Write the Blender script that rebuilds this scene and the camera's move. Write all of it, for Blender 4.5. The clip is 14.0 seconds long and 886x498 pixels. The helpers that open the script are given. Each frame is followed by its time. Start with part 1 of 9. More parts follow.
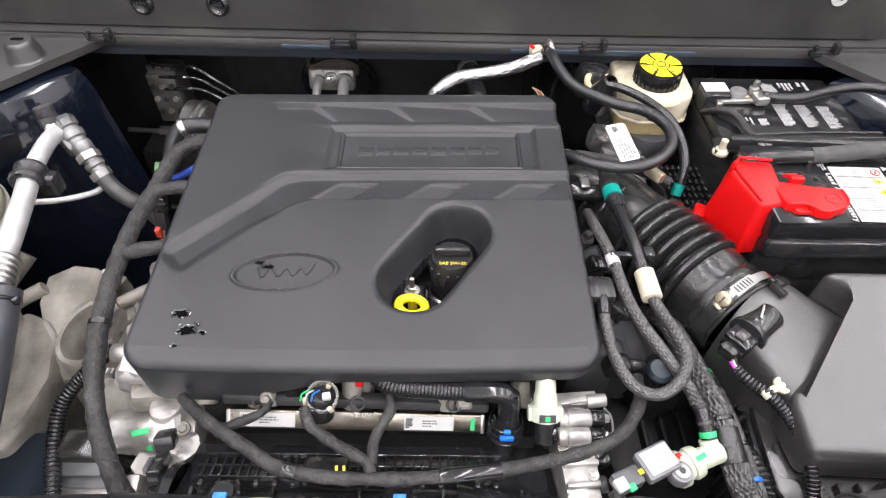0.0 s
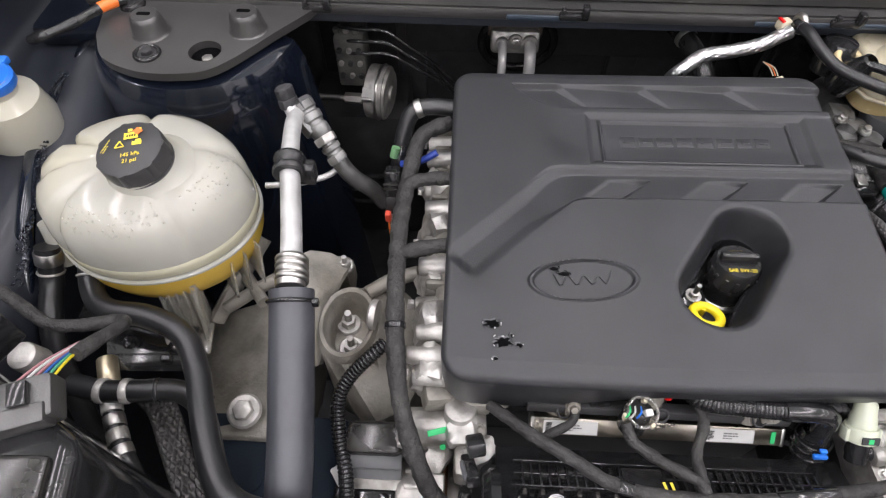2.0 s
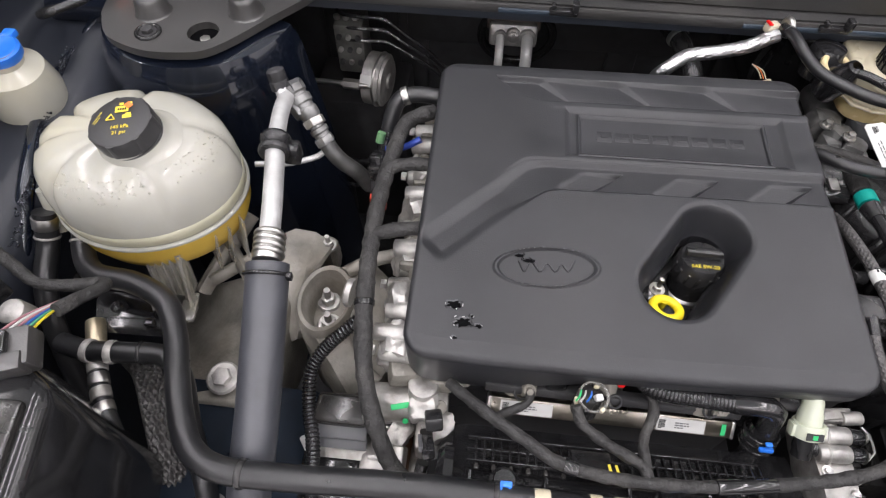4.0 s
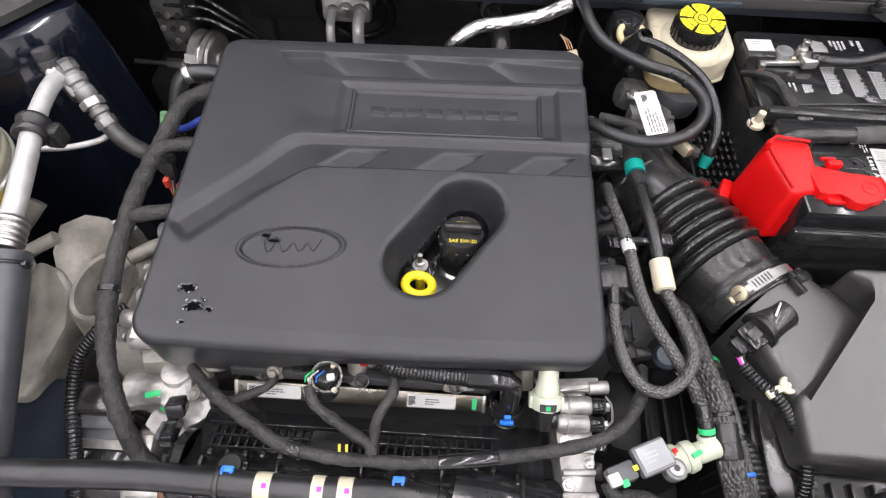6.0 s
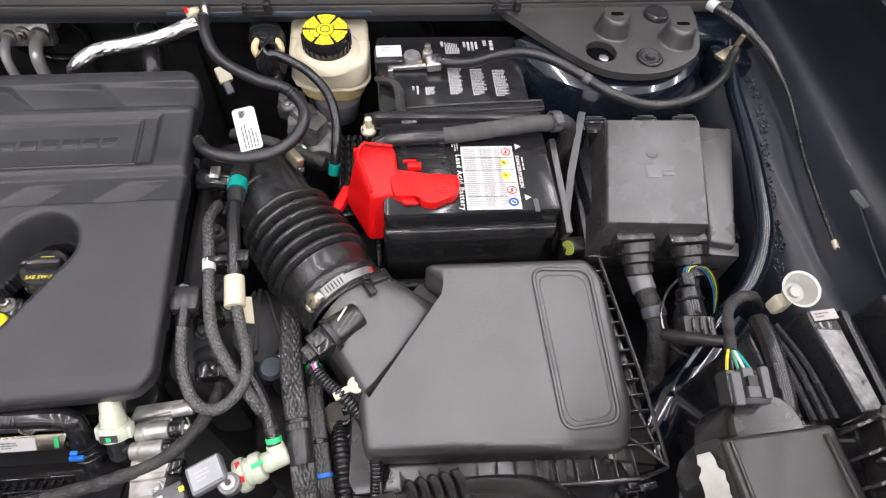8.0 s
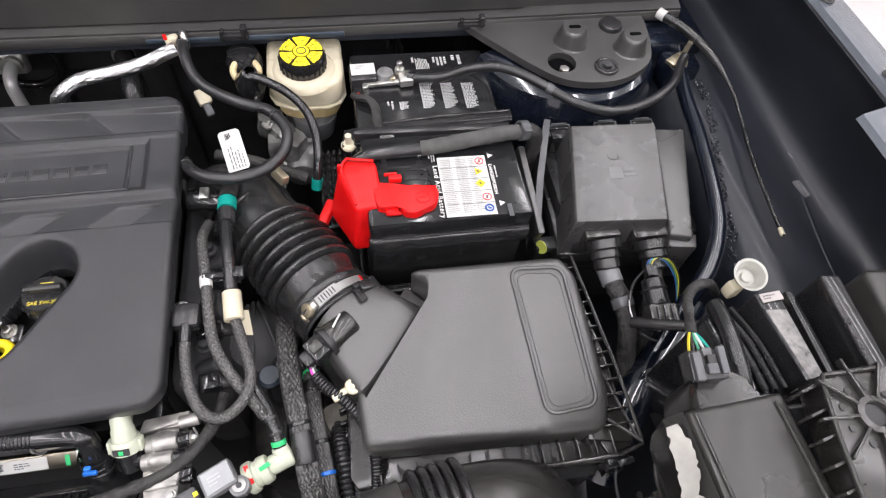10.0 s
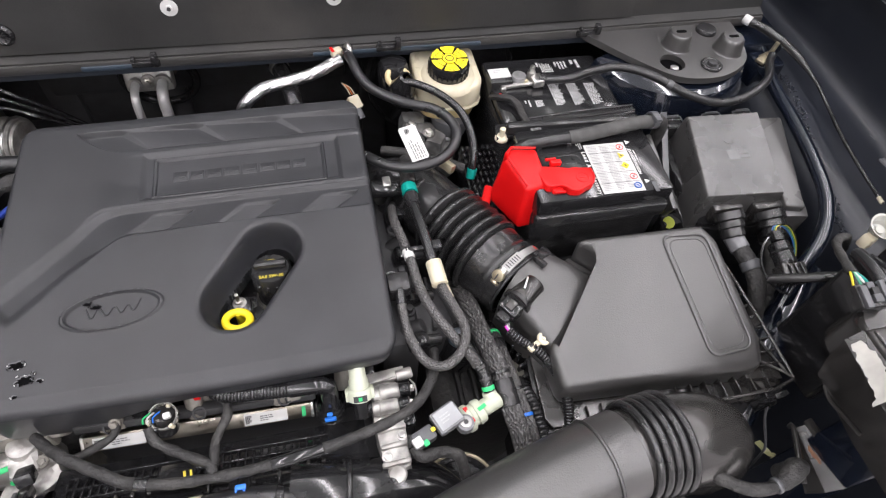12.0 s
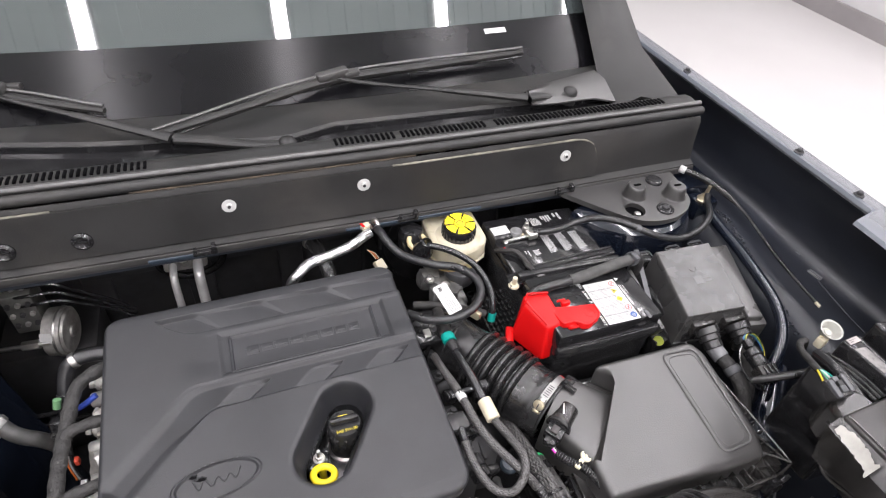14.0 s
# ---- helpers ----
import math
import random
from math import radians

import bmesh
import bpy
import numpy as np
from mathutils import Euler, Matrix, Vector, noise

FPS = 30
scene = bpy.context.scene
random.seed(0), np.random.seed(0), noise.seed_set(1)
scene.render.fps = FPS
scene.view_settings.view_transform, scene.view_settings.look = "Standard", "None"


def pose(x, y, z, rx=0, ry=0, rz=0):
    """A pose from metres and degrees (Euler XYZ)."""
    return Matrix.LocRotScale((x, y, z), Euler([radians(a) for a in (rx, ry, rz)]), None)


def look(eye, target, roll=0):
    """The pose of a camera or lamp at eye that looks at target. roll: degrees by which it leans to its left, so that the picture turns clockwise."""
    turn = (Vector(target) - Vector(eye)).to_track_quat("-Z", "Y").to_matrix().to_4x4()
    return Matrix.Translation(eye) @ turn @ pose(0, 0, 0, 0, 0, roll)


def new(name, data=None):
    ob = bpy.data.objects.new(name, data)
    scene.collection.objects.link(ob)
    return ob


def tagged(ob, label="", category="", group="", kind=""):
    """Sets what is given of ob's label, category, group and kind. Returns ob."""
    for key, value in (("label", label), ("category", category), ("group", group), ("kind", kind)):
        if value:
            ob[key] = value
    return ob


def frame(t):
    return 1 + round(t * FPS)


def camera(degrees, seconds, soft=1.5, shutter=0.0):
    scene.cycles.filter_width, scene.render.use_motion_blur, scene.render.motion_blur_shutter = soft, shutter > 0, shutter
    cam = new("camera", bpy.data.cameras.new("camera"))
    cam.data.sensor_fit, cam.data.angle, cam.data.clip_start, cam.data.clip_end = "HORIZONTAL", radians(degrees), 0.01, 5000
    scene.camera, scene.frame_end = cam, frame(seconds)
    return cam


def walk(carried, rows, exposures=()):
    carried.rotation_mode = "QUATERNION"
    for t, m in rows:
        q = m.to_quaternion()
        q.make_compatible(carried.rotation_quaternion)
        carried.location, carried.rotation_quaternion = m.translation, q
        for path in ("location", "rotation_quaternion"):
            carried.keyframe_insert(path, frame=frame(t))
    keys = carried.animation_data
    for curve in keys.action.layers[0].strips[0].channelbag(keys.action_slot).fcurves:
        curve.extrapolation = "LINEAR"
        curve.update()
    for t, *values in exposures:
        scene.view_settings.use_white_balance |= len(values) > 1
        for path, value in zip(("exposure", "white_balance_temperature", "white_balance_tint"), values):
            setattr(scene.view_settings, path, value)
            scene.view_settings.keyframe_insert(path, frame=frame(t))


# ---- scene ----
cam = camera(74.0, 14.0, soft=1.2)
PATH = [
    (0, (0.0035, 0.0160, 1.3744), (0.0253, 1.3580, -0.1078), 1.58),
    (0.5, (-0.0511, 0.0310, 1.3915), (-0.0397, 1.3210, -0.1371), 1.20),
    (1, (-0.1180, 0.0620, 1.3891), (-0.1095, 1.3100, -0.1745), 0.90),
    (1.5, (-0.1909, 0.0800, 1.3846), (-0.1936, 1.2600, -0.2305), 0.59),
    (2, (-0.2476, 0.0760, 1.4036), (-0.2996, 1.2260, -0.2322), 0.06),
    (2.2, (-0.2549, 0.0710, 1.4114), (-0.3298, 1.2160, -0.2262), -0.04),
    (4.3, (-0.1820, 0.0600, 1.4159), (-0.2894, 1.1820, -0.2358), 0.51),
    (4.5, (-0.1660, 0.0660, 1.4145), (-0.2723, 1.1870, -0.2392), 0.52),
    (5, (-0.1177, 0.0780, 1.4092), (-0.2089, 1.1890, -0.2510), 0.86),
    (5.5, (-0.0645, 0.0870, 1.4020), (-0.1362, 1.1850, -0.2685), 1.21),
    (6, (0.0095, 0.0800, 1.4056), (-0.0199, 1.1630, -0.2754), 1.98),
    (6.5, (0.1220, 0.0780, 1.4195), (0.1549, 1.1540, -0.2663), 3.22),
    (7, (0.2189, 0.0850, 1.4249), (0.3148, 1.1590, -0.2598), 4.61),
    (7.5, (0.2839, 0.0910, 1.4272), (0.4307, 1.1610, -0.2557), 5.39),
    (8, (0.3376, 0.0870, 1.4361), (0.5353, 1.1520, -0.2441), 6.36),
    (8.2, (0.3414, 0.0890, 1.4412), (0.5632, 1.1510, -0.2391), 6.75),
    (10.3, (0.3112, 0.0680, 1.4742), (0.6128, 1.1210, -0.1983), 7.66),
    (10.5, (0.3042, 0.0650, 1.4749), (0.6077, 1.1210, -0.1965), 7.45),
    (11, (0.2646, 0.0400, 1.4926), (0.5848, 1.1050, -0.1693), 7.59),
    (11.5, (0.1590, 0.0190, 1.5059), (0.4946, 1.1090, -0.1374), 7.50),
    (12, (0.0961, 0.0140, 1.5027), (0.4431, 1.1220, -0.1252), 7.03),
    (12.5, (0.0364, 0.0020, 1.5236), (0.4025, 1.1400, -0.0786), 6.73),
    (13, (-0.0177, -0.0030, 1.5537), (0.4111, 1.2040, 0.0178), 6.18),
    (13.5, (-0.0443, -0.0030, 1.5698), (0.4762, 1.2850, 0.1311), 6.11),
    (14, (-0.0519, -0.0040, 1.6166), (0.5543, 1.3490, 0.2729), 6.19),
]
EXPOSURES = [(0, -0.29), (0.9, -0.43), (2, -0.81), (4.5, -0.81), (6.0, -0.65), (6.5, -0.49), (8, -0.69), (10.5, -0.69), (11, -0.69), (12.5, -0.65), (14, -0.51)]
walk(cam, [(t, look(eye, target, roll)) for t, eye, target, roll in PATH], EXPOSURES)

# ---- world and light: a bright hall with ceiling strip lamps ----
world = bpy.data.worlds.new("world")
scene.world = world
world.use_nodes = True
world.node_tree.nodes["Background"].inputs[0].default_value = (0.9, 0.95, 1.0, 1)
world.node_tree.nodes["Background"].inputs[1].default_value = 0.25
LAMP_X = (-3.2, -2.02, -0.83, 0.36, 1.54, 2.72, 3.9)
for lx in LAMP_X:
    lamp = bpy.data.lights.new("strip_light", "AREA")
    lamp.shape, lamp.size, lamp.size_y = "RECTANGLE", 0.09, 9.0
    lamp.energy, lamp.color = 129.0, (1.0, 0.94, 1.0)
    ob = new("strip_light", lamp)
    ob.matrix_world = pose(lx, -2.2 if lx < 3 else 0.2, 3.88, 0, 0, 0)


# ---- materials ----
def mat(name, color, rough=0.5, metal=0.0, var=0.12, scale=40.0, bump=0.15, bscale=300.0, coat=0.0,
        spec=0.5, trans=0.0, sss=0.0, dirt=None, dirt_scale=9.0, emit=0.0, deep=0.0006):
    """Base colour with two scales of variation, roughness wear and fine relief."""
    m = bpy.data.materials.new(name)
    m.use_nodes = True
    nt = m.node_tree
    b = nt.nodes["Principled BSDF"]
    b.inputs["Metallic"].default_value = metal
    b.inputs["Coat Weight"].default_value = coat
    b.inputs["Coat Roughness"].default_value = 0.04
    b.inputs["Specular IOR Level"].default_value = spec
    b.inputs["Transmission Weight"].default_value = trans
    if sss:
        b.inputs["Subsurface Weight"].default_value = sss
        b.inputs["Subsurface Radius"].default_value = (0.02, 0.018, 0.012)
    tc = nt.nodes.new("ShaderNodeTexCoord")
    n1 = nt.nodes.new("ShaderNodeTexNoise")
    n1.inputs["Scale"].default_value, n1.inputs["Detail"].default_value = scale, 5
    nt.links.new(tc.outputs["Object"], n1.inputs["Vector"])
    n2 = nt.nodes.new("ShaderNodeTexNoise")
    n2.inputs["Scale"].default_value, n2.inputs["Detail"].default_value = bscale, 3
    nt.links.new(tc.outputs["Object"], n2.inputs["Vector"])
    ramp = nt.nodes.new("ShaderNodeValToRGB")
    lo = [max(0.0, c * (1 - var)) for c in color]
    hi = [min(1.0, c * (1 + var)) for c in color]
    ramp.color_ramp.elements[0].position, ramp.color_ramp.elements[0].color = 0.3, (*lo, 1)
    ramp.color_ramp.elements[1].position, ramp.color_ramp.elements[1].color = 0.7, (*hi, 1)
    nt.links.new(n1.outputs["Fac"], ramp.inputs["Fac"])
    out = ramp.outputs["Color"]
    if dirt:
        n3 = nt.nodes.new("ShaderNodeTexNoise")
        n3.inputs["Scale"].default_value, n3.inputs["Detail"].default_value = dirt_scale, 8
        nt.links.new(tc.outputs["Object"], n3.inputs["Vector"])
        r3 = nt.nodes.new("ShaderNodeValToRGB")
        r3.color_ramp.elements[0].position, r3.color_ramp.elements[0].color = 0.5, (0, 0, 0, 1)
        r3.color_ramp.elements[1].position, r3.color_ramp.elements[1].color = 0.78, (0.8, 0.8, 0.8, 1)
        nt.links.new(n3.outputs["Fac"], r3.inputs["Fac"])
        mx = nt.nodes.new("ShaderNodeMixRGB")
        mx.inputs[2].default_value = (*dirt, 1)
        nt.links.new(r3.outputs["Color"], mx.inputs[0])
        nt.links.new(out, mx.inputs[1])
        out = mx.outputs[0]
    nt.links.new(out, b.inputs["Base Color"])
    mr = nt.nodes.new("ShaderNodeMapRange")
    mr.inputs["To Min"].default_value, mr.inputs["To Max"].default_value = rough * 0.72, min(1, rough * 1.32)
    nt.links.new(n1.outputs["Fac"], mr.inputs["Value"])
    nt.links.new(mr.outputs["Result"], b.inputs["Roughness"])
    if bump:
        bp = nt.nodes.new("ShaderNodeBump")
        bp.inputs["Strength"].default_value, bp.inputs["Distance"].default_value = bump, deep
        nt.links.new(n2.outputs["Fac"], bp.inputs["Height"])
        nt.links.new(bp.outputs["Normal"], b.inputs["Normal"])
    if emit:
        b.inputs["Emission Color"].default_value = (*color, 1)
        b.inputs["Emission Strength"].default_value = emit
    return m


COVER = mat("cover_plastic", (0.0226, 0.0233, 0.0258), 0.34, var=0.16, scale=18, bump=0.22, bscale=700, spec=0.45, dirt=(0.0245, 0.0245, 0.0262), dirt_scale=7)
PLASTIC = mat("black_plastic", (0.019, 0.019, 0.020), 0.22, var=0.3, bump=0.3, bscale=260, dirt=(0.03, 0.029, 0.027), dirt_scale=30)
# Satin plastic lightened for the ceiling reflection on the fuse box lid.
SHEENSATIN = mat("sheen_lightened_satin", (0.050, 0.049, 0.048), 0.27, var=0.2, scale=14, bump=0.3, bscale=600, spec=0.85, dirt=(0.057, 0.056, 0.055), dirt_scale=9)
SATIN = mat("satin_plastic", (0.038, 0.037, 0.036), 0.33, var=0.12, scale=14, bump=0.35, bscale=600, spec=1.0, dirt=(0.055, 0.053, 0.051), dirt_scale=6)
GLOSSY = mat("glossy_black", (0.014, 0.014, 0.015), 0.12, var=0.3, scale=60, bump=0.05, bscale=120, spec=0.6, dirt=(0.02, 0.02, 0.02), dirt_scale=40)
RUBBER = mat("rubber", (0.017, 0.017, 0.0175), 0.22, var=0.3, bump=0.15, bscale=260, spec=0.6, dirt=(0.03, 0.03, 0.03), dirt_scale=16)
HOSE = mat("hose_rubber", (0.013, 0.0133, 0.0145), 0.3, var=0.25, bump=0.3, bscale=220, spec=0.55, dirt=(0.03, 0.03, 0.03), dirt_scale=22)
GREYHOSE = mat("grey_insulation", (0.042, 0.044, 0.052), 0.42, var=0.2, scale=25, bump=0.3, bscale=200, spec=0.7)
CLOTH = mat("cloth_tape", (0.027, 0.0265, 0.026), 0.6, var=0.45, scale=120, bump=1.0, bscale=330, deep=0.0016, spec=0.35, dirt=(0.06, 0.058, 0.054), dirt_scale=35)
COWL = mat("cowl_plastic", (0.023, 0.023, 0.0226), 0.45, var=0.25, scale=12, bump=0.5, bscale=420, spec=0.4, dirt=(0.05, 0.047, 0.043), dirt_scale=8)
WINGP = mat("dull_navy_wing_paint", (0.013, 0.0155, 0.022), 0.42, var=0.4, scale=6, bump=0.15, bscale=60, coat=0.12, dirt=(0.022, 0.025, 0.031))
NAVY = mat("navy_paint", (0.006, 0.0085, 0.0155), 0.16, metal=0.1, var=0.35, scale=6, bump=0.08, bscale=60, coat=1.0)
STEEL = mat("steel", (0.55, 0.54, 0.52), 0.32, 1.0, var=0.15, bump=0.1, dirt=(0.3, 0.28, 0.25))
CAST = mat("cast_aluminium", (0.42, 0.41, 0.39), 0.36, 0.55, var=0.4, scale=50, bump=0.6, bscale=260, deep=0.0009, dirt=(0.12, 0.10, 0.08), dirt_scale=24)
DIRTYCAST = mat("dusty_cast_aluminium", (0.235, 0.222, 0.195), 0.46, 0.2, var=0.35, scale=30, bump=0.7, bscale=230, deep=0.0014, dirt=(0.10, 0.08, 0.055), dirt_scale=13)
ALU = mat("bare_aluminium_tube", (0.56, 0.56, 0.555), 0.46, 0.6, var=0.14, scale=70, bump=0.3, bscale=160, dirt=(0.4, 0.4, 0.39), dirt_scale=30)
FOIL = mat("crumpled_foil", (0.66, 0.66, 0.67), 0.3, 1.0, var=0.12, scale=90, bump=1.0, bscale=240, deep=0.0012, dirt=(0.35, 0.35, 0.35), dirt_scale=50)
CAPGREY = mat("grey_black_cap", (0.035, 0.035, 0.036), 0.42, var=0.15, bump=0.2, bscale=300, spec=0.5)
TANK = mat("milky_tank_plastic", (0.385, 0.38, 0.335), 0.13, var=0.14, scale=7, bump=0.5, bscale=40, sss=0.25, dirt=(0.43, 0.40, 0.29), dirt_scale=7)
COOLANT = mat("yellow_coolant_plastic", (0.62, 0.42, 0.07), 0.22, var=0.12, scale=14, bump=0.1, bscale=80, sss=0.2)
CLEARP = mat("hazy_clear_plastic", (0.9, 0.88, 0.8), 0.2, var=0.08, bump=0.3, bscale=120, trans=0.85)
CREAM = mat("cream_plastic", (0.56, 0.51, 0.38), 0.28, var=0.1, scale=14, bump=0.2, bscale=80, sss=0.2)
WHITEP = mat("greenish_white_plastic", (0.50, 0.53, 0.42), 0.3, var=0.08, bump=0.15, bscale=120, sss=0.1)
LABEL = mat("white_label", (0.52, 0.52, 0.505), 0.4, var=0.05, bump=0.05)
INK = mat("label_ink", (0.02, 0.02, 0.02), 0.5, var=0.1, bump=0)
DULLYELLOW = mat("printed_yellow", (0.55, 0.45, 0.02), 0.5, var=0.1, bump=0)
DEEPBLUE = mat("printed_blue", (0.02, 0.09, 0.32), 0.5, var=0.1, bump=0)
SOFTINK = mat("soft_grey_print", (0.27, 0.27, 0.27), 0.5, var=0.1, bump=0)
GREYINK = mat("grey_print", (0.10, 0.10, 0.10), 0.5, var=0.1, bump=0)
PALEINK = mat("pale_print", (0.42, 0.42, 0.42), 0.5, var=0.1, bump=0)
YELLOW = mat("yellow_plastic", (0.86, 0.68, 0.02), 0.4, var=0.06, bump=0.1)
YINK = mat("yellow_print", (0.78, 0.62, 0.05), 0.5, var=0.1, bump=0)
RED = mat("red_plastic", (0.60, 0.005, 0.006), 0.36, var=0.1, scale=16, bump=0.2, bscale=120, spec=0.3)
BLUE = mat("blue_plastic", (0.02, 0.16, 0.65), 0.35, var=0.1, bump=0.05)
TEAL = mat("teal_tape", (0.0, 0.24, 0.2), 0.4, var=0.1, bump=0.05)
GREEN = mat("green_paint_mark", (0.03, 0.5, 0.16), 0.5, var=0.1, bump=0.05)
ORANGE = mat("orange_plastic", (0.8, 0.18, 0.03), 0.4, var=0.1, bump=0.05)
WIREPINK = mat("pink_brown_wire", (0.34, 0.16, 0.18), 0.45, var=0.1, bump=0)
WIREGREEN = mat("green_wire", (0.06, 0.26, 0.16), 0.45, var=0.1, bump=0)
MAGENTA = mat("magenta_paint_mark", (0.7, 0.05, 0.5), 0.5, var=0.1, bump=0)
BRASS = mat("yellow_zinc", (0.52, 0.46, 0.33), 0.35, 0.9, var=0.25, bump=0.2)
RUST = mat("rusty_metal", (0.16, 0.08, 0.045), 0.7, 0.3, var=0.4, scale=40, bump=0.5)
DARK = mat("dark_steel", (0.045, 0.045, 0.047), 0.6, 0.3, var=0.3, bump=0.3, dirt=(0.04, 0.038, 0.035))
LAMPTOP = mat("dusty_lamp_plastic", (0.027, 0.0255, 0.024), 0.30, var=0.35, scale=9, bump=0.2, bscale=120, spec=0.55, dirt=(0.042, 0.040, 0.037), dirt_scale=11)
# Pale dust specks, with the lamp reflection on the flat top painted in.
DUSTSHEEN = mat("speckled_dust_and_sheen", (0.13, 0.125, 0.12), 0.30, var=0.6, scale=150, bump=0.3, bscale=300, spec=0.8, dirt=(0.32, 0.31, 0.30), dirt_scale=60)
SMOKE = mat("smoky_black_plastic", (0.023, 0.022, 0.021), 0.2, var=0.3, scale=14, bump=0.12, bscale=90, spec=0.7, dirt=(0.04, 0.037, 0.034), dirt_scale=12)
PALEGREY = mat("pale_grey_plastic", (0.15, 0.152, 0.158), 0.36, var=0.2, scale=50, bump=0.3, bscale=160)
PALESTEEL = mat("dull_pale_steel", (0.34, 0.34, 0.33), 0.45, 0.8, var=0.2, bump=0.1)
GREYP = mat("grey_plastic", (0.075, 0.077, 0.082), 0.34, var=0.15, bump=0.2, bscale=200)
BRAID = mat("braided_sleeve", (0.042, 0.040, 0.039), 0.40, var=0.5, scale=260, bump=0.4, bscale=900, spec=0.8)
FLOORM = mat("white_epoxy_floor", (0.66, 0.64, 0.63), 0.16, var=0.03, scale=1.2, bump=0.05, bscale=20)
WALLM = mat("white_wall_paint", (0.70, 0.69, 0.69), 0.7, var=0.03, scale=2, bump=0.1)
CEILM = mat("pale_ceiling_panel", (0.76, 0.82, 0.80), 0.5, var=0.04, scale=1.5, bump=0.05)
# Dark colour standing for the bonnet's reflection in the lower glass.
DARKREFL = mat("dark_reflection_band", (0.006, 0.006, 0.007), 0.2, var=0.5, scale=5, bump=0, spec=0.2)
LAMPGLOW = mat("lamp_diffuser", (1.0, 0.99, 0.97), 0.5, var=0.0, bump=0, emit=9.0)
GLASS = mat("windscreen_glass", (0.05, 0.06, 0.06), 0.03, var=0.05, bump=0, spec=1.0)
GLASS.node_tree.nodes["Principled BSDF"].inputs["IOR"].default_value = 1.75
# Paints the shade in holes, slots and gaps; also the black torn cores.
PIT = mat("deep_shadow_black", (0.002, 0.002, 0.0025), 0.9, var=0.2, bump=0, spec=0.05)


# ---- mesh helpers ----
def finish(bm, sharp=38):
    bmesh.ops.recalc_face_normals(bm, faces=bm.faces)
    lim = radians(sharp)
    for f in bm.faces:
        f.smooth = True
    for e in bm.edges:
        if len(e.link_faces) == 2 and e.calc_face_angle(0) > lim:
            e.smooth = False


def part(name, bm, material, parent=None, label="", sharp=38):
    """One bmesh as one mesh object, under a thing or part if one is given."""
    finish(bm, sharp)
    me = bpy.data.meshes.new(name)
    bm.to_mesh(me)
    bm.free()
    me.materials.append(material)
    ob = new(name, me)
    if parent:
        ob.parent = parent
        ob.matrix_parent_inverse = parent.matrix_basis.inverted()
    if label:
        ob["label"] = label
    return ob


def thing(name, label, category, at=(0, 0, 0), group="", kind=""):
    ob = new(name)
    ob.empty_display_size = 0.02
    ob.location = at
    return tagged(ob, label, category, group, kind)


def bag():
    return bmesh.new()


def bevel_new(bm, verts, r, seg=2):
    if r > 0:
        vs = set(verts)
        es = [e for e in bm.edges if e.verts[0] in vs and e.verts[1] in vs]
        bmesh.ops.bevel(bm, geom=es, offset=r, segments=seg, affect="EDGES", profile=0.5, clamp_overlap=True)


def box(c, size, r=0.0, rot=(0, 0, 0), bm=None, seg=2):
    bm = bm or bag()
    made = bmesh.ops.create_cube(bm, size=1)["verts"]
    m = pose(*c, *rot) @ Matrix.Diagonal((*size, 1))
    bmesh.ops.transform(bm, matrix=m, verts=made)
    bevel_new(bm, made, r, seg)
    return bm


def prism(pts, z0, z1, r=0.0, bm=None, seg=2, slope=None):
    """A flat outline raised from z0 to z1; slope(x, y) may bend its top."""
    bm = bm or bag()
    lo = [bm.verts.new((x, y, z0)) for x, y in pts]
    hi = [bm.verts.new((x, y, slope(x, y) if slope else z1)) for x, y in pts]
    n = len(pts)
    bm.faces.new(lo[::-1])
    bm.faces.new(hi)
    for i in range(n):
        bm.faces.new((lo[i], lo[(i + 1) % n], hi[(i + 1) % n], hi[i]))
    bevel_new(bm, lo + hi, r, seg)
    return bm


def frame_of(d):
    d = Vector(d).normalized()
    a = d.cross(Vector((0, 0, 1)))
    if a.length < 1e-3:
        a = Vector((1, 0, 0))
    a.normalize()
    return a, d.cross(a).normalized()


def cyl(p0, p1, r0, r1=None, seg=20, bm=None, bevel=0.0):
    bm = bm or bag()
    r1 = r0 if r1 is None else r1
    p0, p1 = Vector(p0), Vector(p1)
    a, b = frame_of(p1 - p0)
    rings = []
    for p, r in ((p0, r0), (p1, r1)):
        rings.append([bm.verts.new(p + (a * math.cos(k * math.tau / seg) + b * math.sin(k * math.tau / seg)) * r) for k in range(seg)])
    for k in range(seg):
        bm.faces.new((rings[0][k], rings[0][(k + 1) % seg], rings[1][(k + 1) % seg], rings[1][k]))
    caps = [bm.faces.new(rings[0][::-1]), bm.faces.new(rings[1])]
    if bevel:
        es = list({e for f in caps for e in f.edges})
        bmesh.ops.bevel(bm, geom=es, offset=bevel, segments=2, affect="EDGES", profile=0.5, clamp_overlap=True)
    return bm


